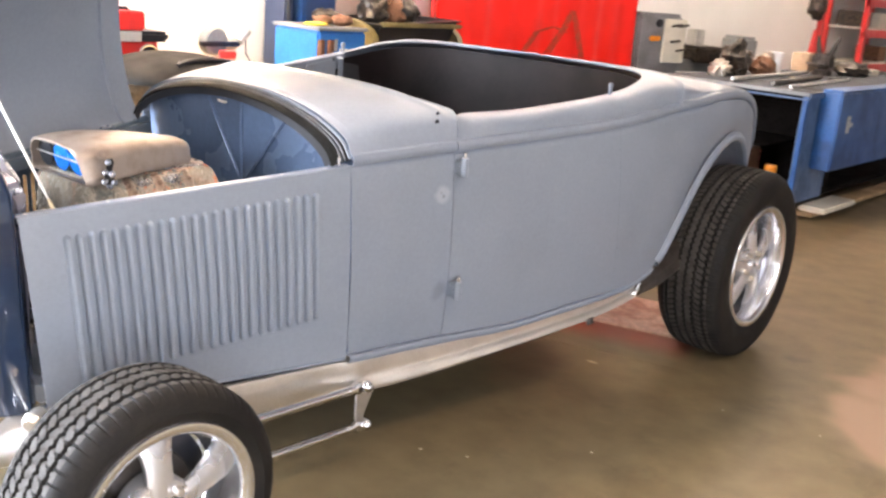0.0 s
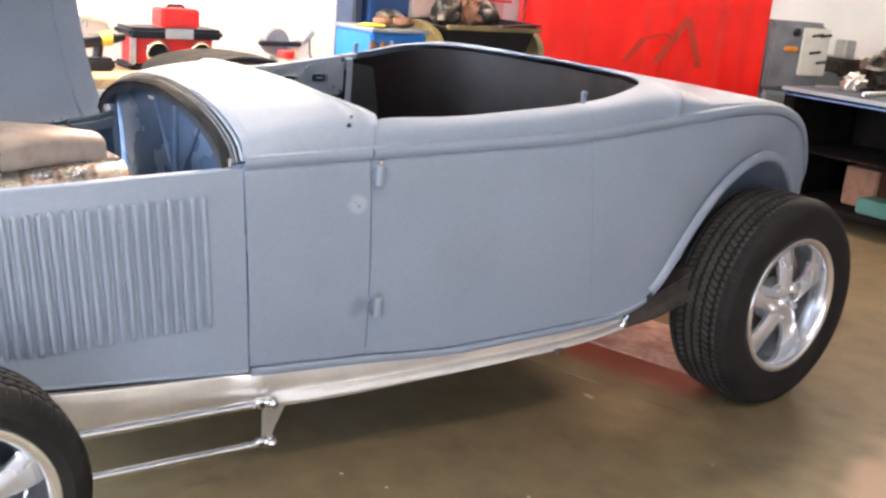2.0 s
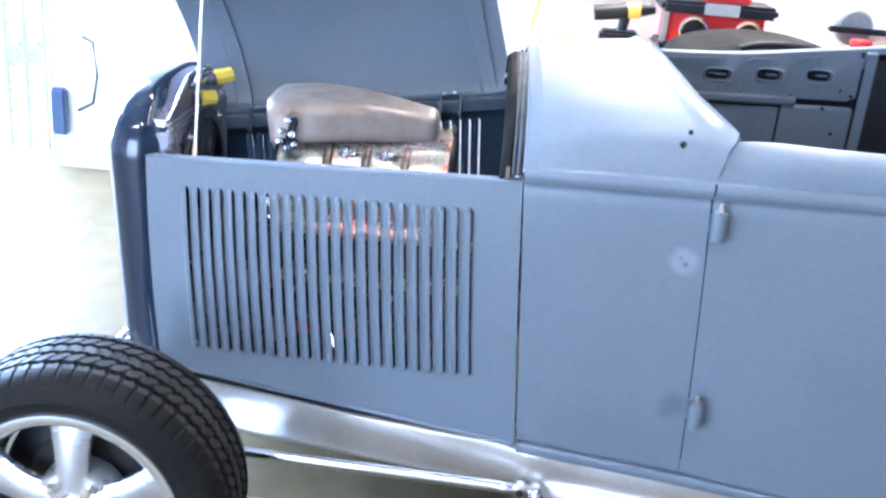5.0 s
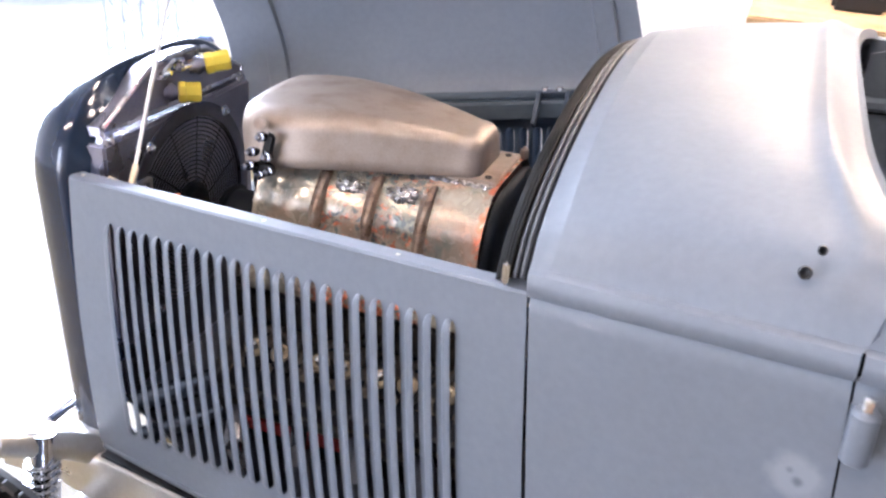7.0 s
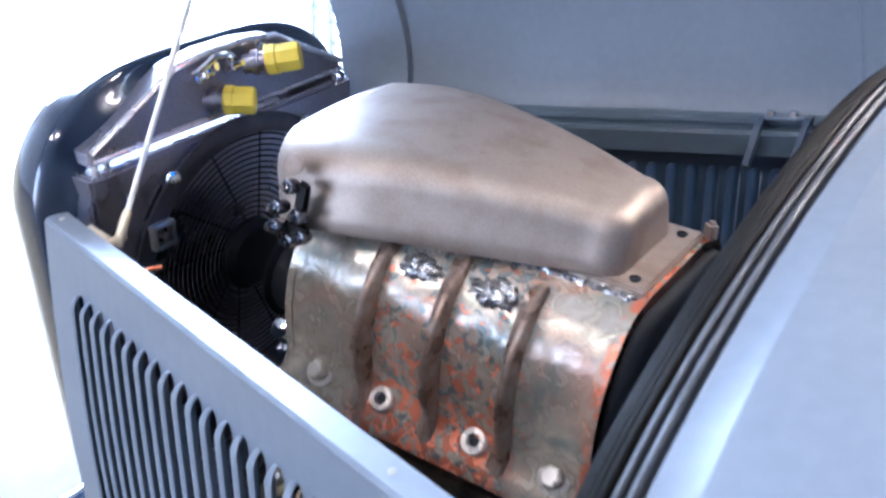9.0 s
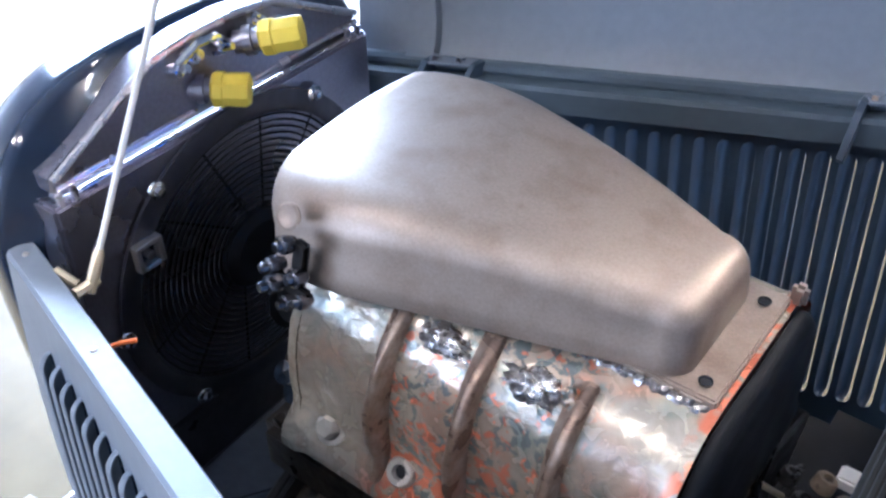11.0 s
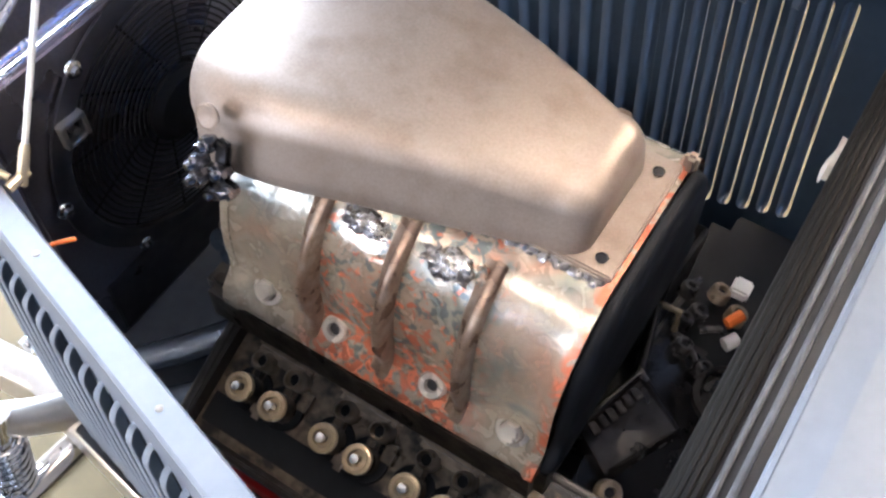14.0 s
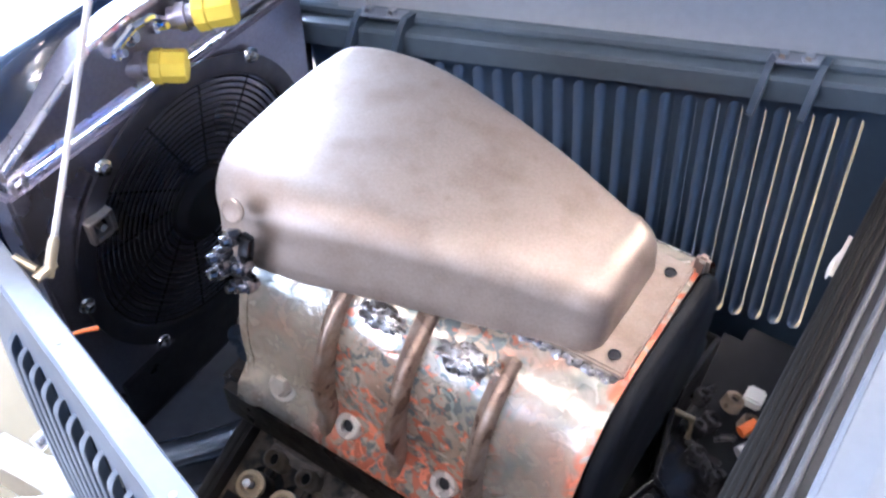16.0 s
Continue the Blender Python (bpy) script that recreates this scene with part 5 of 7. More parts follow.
blower = on_car("blower_case", bm, CASING, "worn cast supercharger case with orange primer patches", auto=40)
# ribs browner than the case: the shade of their flanks is in the colour
RIB = mat("shaded_brown_rib", (0.24, 0.165, 0.12), 0.32, 0.45, 0.3, 40, 200, 0.1, color2=(0.36, 0.29, 0.23))
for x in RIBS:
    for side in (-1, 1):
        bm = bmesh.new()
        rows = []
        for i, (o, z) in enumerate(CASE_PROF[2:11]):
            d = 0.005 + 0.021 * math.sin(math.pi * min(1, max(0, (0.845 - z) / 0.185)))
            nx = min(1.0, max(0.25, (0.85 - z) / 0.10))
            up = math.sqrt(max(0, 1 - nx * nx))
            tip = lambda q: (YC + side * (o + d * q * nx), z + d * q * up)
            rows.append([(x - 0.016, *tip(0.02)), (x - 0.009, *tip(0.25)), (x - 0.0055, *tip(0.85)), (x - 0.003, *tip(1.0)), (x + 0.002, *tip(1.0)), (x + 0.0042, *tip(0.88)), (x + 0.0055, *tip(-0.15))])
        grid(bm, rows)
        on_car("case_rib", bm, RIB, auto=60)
bm = bmesh.new()
lo = [(o + 0.006, z) for o, z in CASE_PROF]
rows = [[(x, YC - o * f, 0.705 + (z - 0.705) * f) for o, z in lo] + [(x, YC + o * f, 0.705 + (z - 0.705) * f) for o, z in reversed(lo)] for x, f in ((-0.158, 0.915), (-0.156, 0.92), (-0.151, 0.915), (-0.147, 0.90), (-0.144, 0.87), (-0.142, 0.79), (-0.1415, 0.60))]
v = grid(bm, rows, close_v=True)
bm.faces.new(v[-1])
on_car("rear_end_plate", bm, mat("black_plate", (0.010, 0.012, 0.016), 0.6, 0.1, 0.3, 9, 60, spec=0.25), "black supercharger end plate", auto=50)
bm = bmesh.new()
lo = [(o + 0.004, z) for o, z in CASE_PROF]
rows = [[(x, YC - o * f, 0.75 + (z - 0.75) * f) for o, z in lo] + [(x, YC + o * f, 0.75 + (z - 0.75) * f) for o, z in reversed(lo)] for x, f in ((-0.528, 1), (-0.538, 1), (-0.543, 0.96), (-0.550, 0.75))]
v = grid(bm, rows, close_v=True)
bm.faces.new(v[-1])
on_car("front_bearing_plate", bm, CASING)
bm = bmesh.new()
lathe(bm, [(0, 0.10), (0.02, 0.10), (0.025, 0.09), (0.055, 0.088), (0.058, 0.08), (0.05, 0.076), (0.05, 0.03), (0.058, 0.026), (0.058, 0.02), (0.04, 0.016), (0.04, 0)], Matrix.Translation((-0.570, YC - 0.02, 0.685)) @ Matrix.Rotation(radians(-90), 4, "Y"), 40)
on_car("drive_pulley", bm, FAN_BLACK)


def bolt(at, axis, r=0.013, washer=True, hole=False, material=None, name="case_bolt"):
    bm = bmesh.new()
    q = Vector(axis).normalized().to_track_quat("Z", "Y").to_matrix().to_4x4()
    m = Matrix.Translation(at) @ q
    if hole:
        core = bmesh.new()
        lathe(core, [(r * 0.47, 0.0035), (0, 0.0035)], m, 16)
        on_car("bolt_socket", core, FAN_BLACK)
        lathe(bm, [(r * 1.15, -0.008), (r * 1.1, 0.006), (r * 0.95, 0.009), (r * 0.55, 0.009), (r * 0.47, 0.006), (r * 0.46, 0.002)], m, 20)
    else:
        lathe(bm, [(r * 1.35, -0.008), (r * 1.3, 0.002), (r * 0.95, 0.004)], m, 20)
        lathe(bm, [(r * 0.85, 0.003), (r * 0.85, 0.011), (r * 0.7, 0.014), (0, 0.014)], m, 6)
    return on_car(name, bm, material or mat("zinc_bolt", (0.62, 0.53, 0.36), 0.3, 0.9), auto=30)


ZINC = mat("zinc_plate", (0.62, 0.50, 0.33), 0.28, 0.75, 0.2, 30, 90)
PALE_BOSS = mat("pale_boss", (0.72, 0.68, 0.62), 0.3, 0.45, 0.2, 30, 90)
for x, hole in ((-0.490, False), (-0.402, True), (-0.285, True), (-0.195, False)):
    bolt((x, 0.339, 0.678), (0, -0.75, 0.66), 0.0135, hole=hole, material=PALE_BOSS)
    bolt((x, 2 * YC - 0.339, 0.678), (0, 0.75, 0.66), 0.0135, hole=hole, material=PALE_BOSS)


# ragged weld build-up and a weld bead along the top edge
def lump(at, sx, sy, sz, seed, material, name):
    bm = bmesh.new()
    bmesh.ops.create_icosphere(bm, subdivisions=4, radius=1)
    for v in bm.verts:
        n = noise.noise(v.co * 2.6 + Vector((seed, 0, 0))) * 0.35 + noise.noise(v.co * 7 + Vector((0, seed, 0))) * 0.25
        v.co = Vector((v.co.x * sx, v.co.y * sy, v.co.z * sz)) * (1 + n) + Vector(at)
    return on_car(name, bm, material, auto=80)


WELD = mat("bright_weld", (0.50, 0.48, 0.47), 0.28, 0.8, 0.4, 90, 200, 0.2, color2=(0.16, 0.15, 0.15))
lump((-0.380, 0.385, 0.822), 0.030, 0.016, 0.014, 3, WELD, "weld_buildup")
lump((-0.294, 0.386, 0.824), 0.032, 0.017, 0.015, 8, WELD, "weld_buildup")
lump((-0.262, 0.385, 0.826), 0.010, 0.010, 0.016, 5, CASING, "weld_buildup")
bm = bmesh.new()
tube(bm, [(x, 0.4205 + 0.002 * math.sin(x * 400), 0.846 + 0.0015 * math.sin(x * 610)) for x in span(-0.30, -0.166, 60)], [0.0048 + 0.0012 * math.sin(i * 2.1) for i in range(60)], 8)
on_car("weld_bead", bm, WELD)

# scoop: wide flat-topped mouth in front, tapering to the rear
SCOOP_W = cur((-0.575, 0.137), (-0.555, 0.1435), (-0.52, 0.1450), (-0.485, 0.1420), (-0.45, 0.1360), (-0.407, 0.1245), (-0.36, 0.112), (-0.31, 0.0985), (-0.26, 0.084), (-0.215, 0.0705), (-0.19, 0.064))
SCOOP_T = cur((-0.563, 0.929), (-0.50, 0.935), (-0.43, 0.936), (-0.33, 0.930), (-0.24, 0.918), (-0.19, 0.909))
SCOOP_B = cur((-0.563, 0.836), (-0.52, 0.843), (-0.45, 0.848), (-0.30, 0.853), (-0.19, 0.856))
SCOOP_R = cur((-0.575, 0.052), (-0.46, 0.042), (-0.36, 0.031), (-0.19, 0.022))


def scoop_ring(x, shrink=0.0, tight=1.0):
    """Rounded box section: nearly flat crown, soft upper corners, sides leaning out to the base."""
    w, t, b, r = SCOOP_W(x) - shrink, SCOOP_T(x) - shrink, SCOOP_B(x) + shrink, SCOOP_R(x) * tight
    wt = w - 0.010
    half = [(wt - r, t)]
    half += [(wt - r + r * math.sin(math.pi / 2 * k / 8), t - r + r * math.cos(math.pi / 2 * k / 8)) for k in range(1, 9)]
    zs = t - r
    half += [(wt + (w - wt) * q, zs + (b + 0.005 - zs) * q) for q in (0.33, 0.66, 1.0)]
    half += [(w - 0.0015, b + 0.0015), (w - 0.005, b)]
    top = [(-(wt - r) * q, t + 0.0035 * (1 - q * q)) for q in (0.75, 0.5, 0.25, 0, -0.25, -0.5, -0.75)]
    pts = [(-o, z) for o, z in reversed(half)] + top + half
    slant = 0.018 * max(0.0, 1 - (x + 0.565) / 0.14)      # the mouth is cut back towards its lower lip
    return [Vector((x + slant * (t - z) / (t - b), YC + o, z)) for o, z in pts]


bm = bmesh.new()
rings = [scoop_ring(x) for x in span(-0.573, -0.226, 28)]
tail = scoop_ring(-0.226)
mid_t = sum(tail, Vector()) / len(tail)
low = min(p.z for p in tail)
for k in range(1, 10):
    a = math.pi / 2 * k / 9
    fy, fz = 1 - 0.36 * (1 - math.cos(a)), 1 - 0.42 * (1 - math.cos(a)) ** 1.2
    rings.append([Vector((mid_t.x + (p.x - tail[0].x) + 0.034 * math.sin(a), YC + (p.y - YC) * fy, low + (p.z - low) * fz)) for p in tail])
rings.insert(0, [p + Vector((-0.003, 0, 0)) for p in scoop_ring(-0.573, 0.002)])
rings.insert(0, [p + Vector((-0.003, 0, 0)) for p in scoop_ring(-0.573, 0.006)])
rings.insert(0, scoop_ring(-0.552, 0.008))
rings.insert(0, scoop_ring(-0.47, 0.010))
v = grid(bm, rings, close_v=True)
bm.faces.new(v[-1])
SCOOP = mat("sand_cast_scoop", (0.345, 0.282, 0.235), 0.47, 0.5, 0.16, 16, 400, 0.05, color2=(0.225, 0.165, 0.125), mix=(0.48, 0.78), rvar=0.07)
scoop = on_car("air_scoop", bm, SCOOP, "smooth sand-cast aluminium air scoop", auto=50)
# brown grime on the crown
GRIMY = SCOOP.copy()
GRIMY.name = "grimy_cast_scoop"
rnd = random.Random(5)
for k in range(9):
    x = rnd.uniform(-0.54, -0.25)
    y = YC + rnd.uniform(-0.7, 0.8) * (SCOOP_W(x) - 0.03)
    stain(GRIMY, (x, y, SCOOP_T(x)), rnd.uniform(0.006, 0.016), (0.16, 0.11, 0.08), rnd.uniform(0.12, 0.36), 0.1)
scoop.data.materials[0] = GRIMY
BUTTERFLY = mat("blue_film", (0.01, 0.25, 0.95), 0.25, 0.3, 0.1, 10, 60)
# three round bores in a dark face set back in the mouth, two of them masked in blue
bm = bmesh.new()
box(bm, (-0.536, YC - 0.112, 0.856), (-0.533, YC + 0.112, 0.922), 0.012)
on_car("throttle_face", bm, FAN_BLACK)
for k, y in enumerate((YC - 0.075, YC + 0.002, YC + 0.079)):
    bm = bmesh.new()
    lathe(bm, [(0, 0.003), (0.0345, 0.003), (0.0365, 0.0), (0.0345, -0.003), (0, -0.003)], Matrix.Translation((-0.546, y, 0.887)) @ Matrix.Rotation(radians(84), 4, "Y"), 28)
    on_car("throttle_plate", bm, BUTTERFLY if k < 2 else FAN_BLACK, "round throttle plate masked in blue" if k < 2 else "dark round throttle plate")
bm = bmesh.new()
tube(bm, [(-0.551, YC - 0.125, 0.887), (-0.551, YC + 0.125, 0.887)], 0.0022, 8)
on_car("throttle_shaft", bm, RAIL)
# throttle linkage on the near flank: a dark lever, rod ends and bolts
bm = bmesh.new()
box(bm, (-0.009, -0.004, -0.034), (0.009, 0.004, 0.034), 0.004, Matrix.Translation((-0.508, 0.340, 0.872)) @ Matrix.Rotation(radians(14), 4, "Y"))
box(bm, (-0.020, -0.003, -0.008), (0.020, 0.003, 0.008), 0.003, Matrix.Translation((-0.512, 0.334, 0.850)))
lever = on_car("throttle_lever", bm, BLACK_IRON, "dark throttle lever with rod ends")
LINK = mat("dark_chrome", (0.30, 0.30, 0.33), 0.22, 1.0, 0.3, 60, 120, color2=(0.10, 0.10, 0.11))
for (x, y, z), r, ln in (((-0.513, 0.336, 0.898), 0.0085, 0.014), ((-0.524, 0.331, 0.874), 0.0080, 0.018), ((-0.503, 0.334, 0.868), 0.0090, 0.014), ((-0.527, 0.329, 0.852), 0.0085, 0.018), ((-0.497, 0.332, 0.846), 0.0075, 0.014), ((-0.512, 0.331, 0.838), 0.0075, 0.016)):
    bm = bmesh.new()
    m = Matrix.Translation((x, y, z)) @ Vector((-0.25, -1, 0.2)).to_track_quat("Z", "Y").to_matrix().to_4x4()
    lathe(bm, [(0, ln), (r * 0.5, ln), (r * 0.62, ln * 0.85), (r * 0.62, ln * 0.6), (r, ln * 0.55), (r, 0.001), (r * 0.7, -0.006)], m, 8)
    on_car("link_bolt", bm, LINK, auto=30)
bm = bmesh.new()
lathe(bm, [(0.011, -0.002), (0.0125, 0.002), (0.010, 0.003), (0.004, 0.001), (0, 0.001)], Matrix.Translation((-0.522, 0.349, 0.915)) @ Vector((0, -0.9, 0.45)).to_track_quat("Z", "Y").to_matrix().to_4x4(), 22)
on_car("shaft_plug", bm, SCOOP)
# scoop base plate with two holes and a raised plain band of lettering
bm = bmesh.new()
box(bm, (-0.33, YC - 0.071, 0.838), (-0.163, YC + 0.077, 0.857), 0.002)
on_car("scoop_base_plate", bm, SCOOP, "flat cast scoop flange plate", auto=30)
for y in (0.438, 0.550):
    bm = bmesh.new()
    lathe(bm, [(0.0058, 0.0005), (0.005, -0.001), (0, -0.001)], Matrix.Translation((-0.179, y, 0.8588)), 18)
    on_car("plate_hole", bm, BLACK)
for k in range(3):
    for dz in (0.002, 0.007, 0.012):
        bm = bmesh.new()
        box(bm, (-0.240 + 0.024 * k, YC - 0.0725, 0.838 + dz), (-0.222 + 0.024 * k, YC - 0.0705, 0.8405 + dz))
        on_car("raised_mark", bm, CAST, smooth=False)
bm = bmesh.new()
box(bm, (-0.166, 0.572, 0.845), (-0.152, 0.584, 0.868), 0.004)
on_car("plate_tab", bm, SCOOP)
bm = bmesh.new()
box(bm, (-0.33, YC - 0.075, 0.826), (-0.160, YC + 0.080, 0.838), 0.002)
on_car("gasket", bm, mat("dark_red_gasket", (0.09, 0.03, 0.025), 0.5))

STUD = mat("brown_iron", (0.34, 0.27, 0.20), 0.36, 0.3, 0.3, 60, 120, color2=(0.17, 0.135, 0.10))
OILY = mat("greasy_fitting", (0.035, 0.034, 0.036), 0.3, 0.3, 0.3, 60, 120, color2=(0.075, 0.07, 0.066))
# intake manifold and block
bm = bmesh.new()
box(bm, (-0.58, YC - 0.175, 0.575), (-0.150, YC + 0.175, 0.645), 0.012)
on_car("intake_manifold", bm, DARK_IRON, "dark cast intake manifold")
bm = bmesh.new()
box(bm, (-0.56, YC - 0.17, 0.30), (-0.06, YC + 0.17, 0.475), 0.02)
on_car("engine_block", bm, BLACK_IRON, "greasy black engine block")
bm = bmesh.new()
rows = []
for t in span(0, 1, 12):
    w = 0.155 - 0.055 * t
    z = 0.500 - 0.045 * t
    x = -0.14 + 0.14 * t
    rows.append([(x, YC - w, z - 0.05), (x, YC - w, z), (x, YC - w * 0.55, z + 0.018), (x, YC - w * 0.12, z + 0.030 + 0.01 * math.sin(6 * t)), (x, YC + w * 0.12, z + 0.030 + 0.01 * math.sin(6 * t)), (x, YC + w * 0.55, z + 0.018), (x, YC + w, z), (x, YC + w, z - 0.05)])
grid(bm, rows)
BLACK_GLOSS_IRON = mat("oily_black_iron", (0.012, 0.012, 0.014), 0.22, 0.2, 0.3, 30, 90, 0.15)
POLISHED = mat("polished_intake", (0.05, 0.047, 0.047), 0.2, 0.5, 0.4, 40, 80, 0.1, color2=(0.016, 0.015, 0.015))
on_car("intake_rear", bm, BLACK_GLOSS_IRON, "black rear of the intake manifold", auto=25)
APEX = Vector((-0.128, 0.520, 0.572))
for end, r0, r1 in (((-0.160, 0.432, 0.556), 0.0035, 0.0045), ((-0.066, 0.498, 0.540), 0.0035, 0.003), ((-0.150, 0.612, 0.572), 0.0045, 0.004)):
    end = Vector(end)
    bm = bmesh.new()
    rows = []
    for t in span(0, 1, 7):
        p = APEX.lerp(end, t)
        d = (end - APEX).normalized()
        a = d.cross(Vector((0, 0, 1))).normalized()
        r = r0 + (r1 - r0) * t
        rows.append([p + a * r * 1.5 - Vector((0, 0, 0.07)), p + a * r * 0.9, p + a * r * 0.4 + Vector((0, 0, r * 0.5)), p - a * r * 0.4 + Vector((0, 0, r * 0.5)), p - a * r * 0.9, p - a * r * 1.5 - Vector((0, 0, 0.07))])
    v = grid(bm, rows)
    bm.faces.new(v[0]); bm.faces.new(v[-1])
    on_car("intake_web", bm, BLACK_GLOSS_IRON, auto=30)
# three-cornered plate between the webs, dished, with worn bright edges
bm = bmesh.new()
cor = [Vector((-0.128, 0.522, 0.566)), Vector((-0.160, 0.434, 0.552)), Vector((-0.110, 0.405, 0.540)), Vector((-0.066, 0.496, 0.536))]
mid = sum(cor, Vector()) / 4 - Vector((0, 0, 0.012))
edge = [cor[i].lerp(cor[(i + 1) % 4], q) for i in range(4) for q in (0, 0.25, 0.5, 0.75)]
grid(bm, [[p - Vector((0, 0, 0.05)) for p in edge], edge, [p.lerp(mid, 0.12) - Vector((0, 0, 0.002)) for p in edge], [p.lerp(mid, 0.55) for p in edge], [p.lerp(mid, 0.97) for p in edge]], close_v=True)
on_car("intake_plate", bm, POLISHED, "dished dark plate of the intake manifold", auto=30)
for k in range(6):
    bm = bmesh.new()
    p = cor[1].lerp(cor[0], 0.18 + 0.13 * k) + Vector((0.012, -0.010, -0.001))
    box(bm, (-0.0045, -0.0075, -0.004), (0.0045, 0.0075, 0.004), 0.001, Matrix.Translation(p) @ Matrix.Rotation(radians(62), 4, "Z"))
    on_car("raised_mark", bm, BLACK_GLOSS_IRON)
# near-black box added to fill the dark space behind the far bank
bm = bmesh.new()
box(bm, (-0.16, 0.575, 0.32), (0.0, 0.89, 0.470), 0.03, None, 4)
on_car("rear_dark_filler", bm, PRIMER_DARK, "near-black filler box behind the far cylinder bank")
bolt((-0.098, 0.392, 0.532), (0.3, -0.3, 1), 0.013, hole=True, material=STUD, name="coolant_port")
bolt((-0.055, 0.405, 0.50), (0.3, -0.3, 1), 0.010, material=ZINC, name="manifold_bolt")
bm = bmesh.new()
lathe(bm, [(0.040, 0.0), (0.040, 0.012), (0.033, 0.016), (0.028, 0.004), (0.0, 0.002)], Matrix.Translation((-0.035, 0.57, 0.515)), 30)
on_car("distributor_bore", bm, POLISHED)


# cylinder heads, covers off, with springs and studs
RETAINER = mat("tan_retainer", (0.56, 0.44, 0.28), 0.35, 0.5, 0.15, 40, 200)
STEM = mat("ground_steel", (0.9, 0.88, 0.84), 0.25, 0.7)
HEAD_IRON = mat("brown_cast_iron", (0.15, 0.115, 0.080), 0.36, 0.3, 0.4, 45, 120, 0.3, color2=(0.018, 0.016, 0.014), mix=(0.44, 0.60))
HEAD_RAIL = mat("black_head_rail", (0.034, 0.031, 0.029), 0.38, 0.3, 0.3, 30, 90)


def head(side):
    iron = HEAD_IRON if side < 0 else BLACK_IRON
    m = Matrix.Translation((-0.348, YC + side * 0.210, 0.548)) @ Matrix.Rotation(radians(-side * 24), 4, "X")
    bm = bmesh.new()
    box(bm, (-0.197, -0.085, -0.10), (0.26 if side < 0 else 0.20, 0.075, -0.012), 0.008, m)
    h = on_car("cylinder_head", bm, iron, "greasy open cylinder head without its rocker cover")
    bm = bmesh.new()
    t, xe = 0.007, (0.26 if side < 0 else 0.20)
    for lo, hi in (((-0.197, -0.085, -0.02), (xe, -0.085 + t, 0.012)), ((-0.197, 0.075 - t, -0.02), (xe, 0.075, 0.012)), ((-0.197, -0.085, -0.02), (-0.197 + t, 0.075, 0.012)), ((xe - t, -0.085, -0.02), (xe, 0.075, 0.012))):
        box(bm, lo, hi, 0.002, m)
    on_car("head_rail", bm, HEAD_RAIL)
    # taller inner wall beside the supercharger, rounded at its front end
    bm = bmesh.new()
    pts = [(-0.150, -side * 0.081), (-0.185, -side * 0.079), (-0.197, -side * 0.068), (-0.199, -side * 0.03), (-0.199, side * 0.07)]
    pts = [(xe, -side * 0.081)] + pts
    tube(bm, [m @ Vector((x, y, 0.018 if i < 3 else 0.016 - 0.003 * (i - 3))) for i, (x, y) in enumerate(pts)], 0.0052, 10)
    on_car("head_lip", bm, HEAD_RAIL)
    springs = [-0.151, -0.106, -0.037, 0.008, 0.068, 0.113, 0.178, 0.223]
    for dx in (springs if side < 0 else springs[:5]):
        bm = bmesh.new()
        c = m @ Matrix.Translation((dx + 0.003, side * 0.008, 0))
        pts = [c @ Vector((0.0145 * math.cos(a), 0.0145 * math.sin(a), -0.016 + 0.036 * a / 28)) for a in span(0, 28, 60)]
        tube(bm, pts, 0.0024, 6)
        on_car("valve_spring", bm, DARK_IRON)
        # near-black disc, the shade of the well round each spring
        bm = bmesh.new()
        lathe(bm, [(0.026, -0.0118), (0.025, -0.0100), (0.022, -0.0112), (0, -0.0112)], c, 24)
        on_car("spring_well_shade", bm, PRIMER_DARK)
        bm = bmesh.new()
        lathe(bm, [(0.0052, 0.021), (0.0085, 0.021), (0.0095, 0.0285), (0.0122, 0.0285), (0.0132, 0.0262), (0.0162, 0.0250), (0.0166, 0.019), (0.012, 0.017)], c, 26)
        on_car("spring_retainer", bm, RETAINER)
        bm = bmesh.new()
        lathe(bm, [(0, 0.036), (0.0052, 0.035), (0.0056, 0.024)], c, 14)
        on_car("valve_stem", bm, STEM)
        bm = bmesh.new()
        c2 = m @ Matrix.Translation((dx + 0.006, -side * 0.028, 0))
        lathe(bm, [(0.0068, 0.004), (0.0070, 0.016), (0.0088, 0.019), (0.0110, 0.016), (0.0120, -0.006), (0.015, -0.018)], c2, 20)
        on_car("rocker_stud", bm, STUD)
        bm = bmesh.new()
        lathe(bm, [(0.0070, 0.006), (0, 0.006)], c2, 14)
        on_car("stud_bore", bm, PRIMER_DARK)
        bm = bmesh.new()
        box(bm, (dx - 0.018, -side * 0.05 - 0.012, -0.02), (dx + 0.02, -side * 0.05 + 0.012, -0.006), 0.005, m)
        on_car("head_boss", bm, STUD)
        bm = bmesh.new()
        box(bm, (dx - 0.010, -side * 0.072 - 0.006, -0.02), (dx + 0.006, -side * 0.072 + 0.006, 0.010), 0.002, m)
        on_car("rail_lug", bm, HEAD_RAIL)
        bm = bmesh.new()
        box(bm, (dx - 0.006, -side * 0.03, -0.02), (dx + 0.010, side * 0.01, -0.004), 0.004, m)
        on_car("casting_web", bm, iron)
    for k in range(0, len(springs) if side < 0 else 4, 2):
        bm = bmesh.new()
        box(bm, (springs[k] - 0.012, -side * 0.040 - 0.010, -0.016), (springs[k + 1] + 0.014, -side * 0.040 + 0.008, 0.001), 0.006, m)
        on_car("stud_pedestal", bm, STUD)
        bm = bmesh.new()
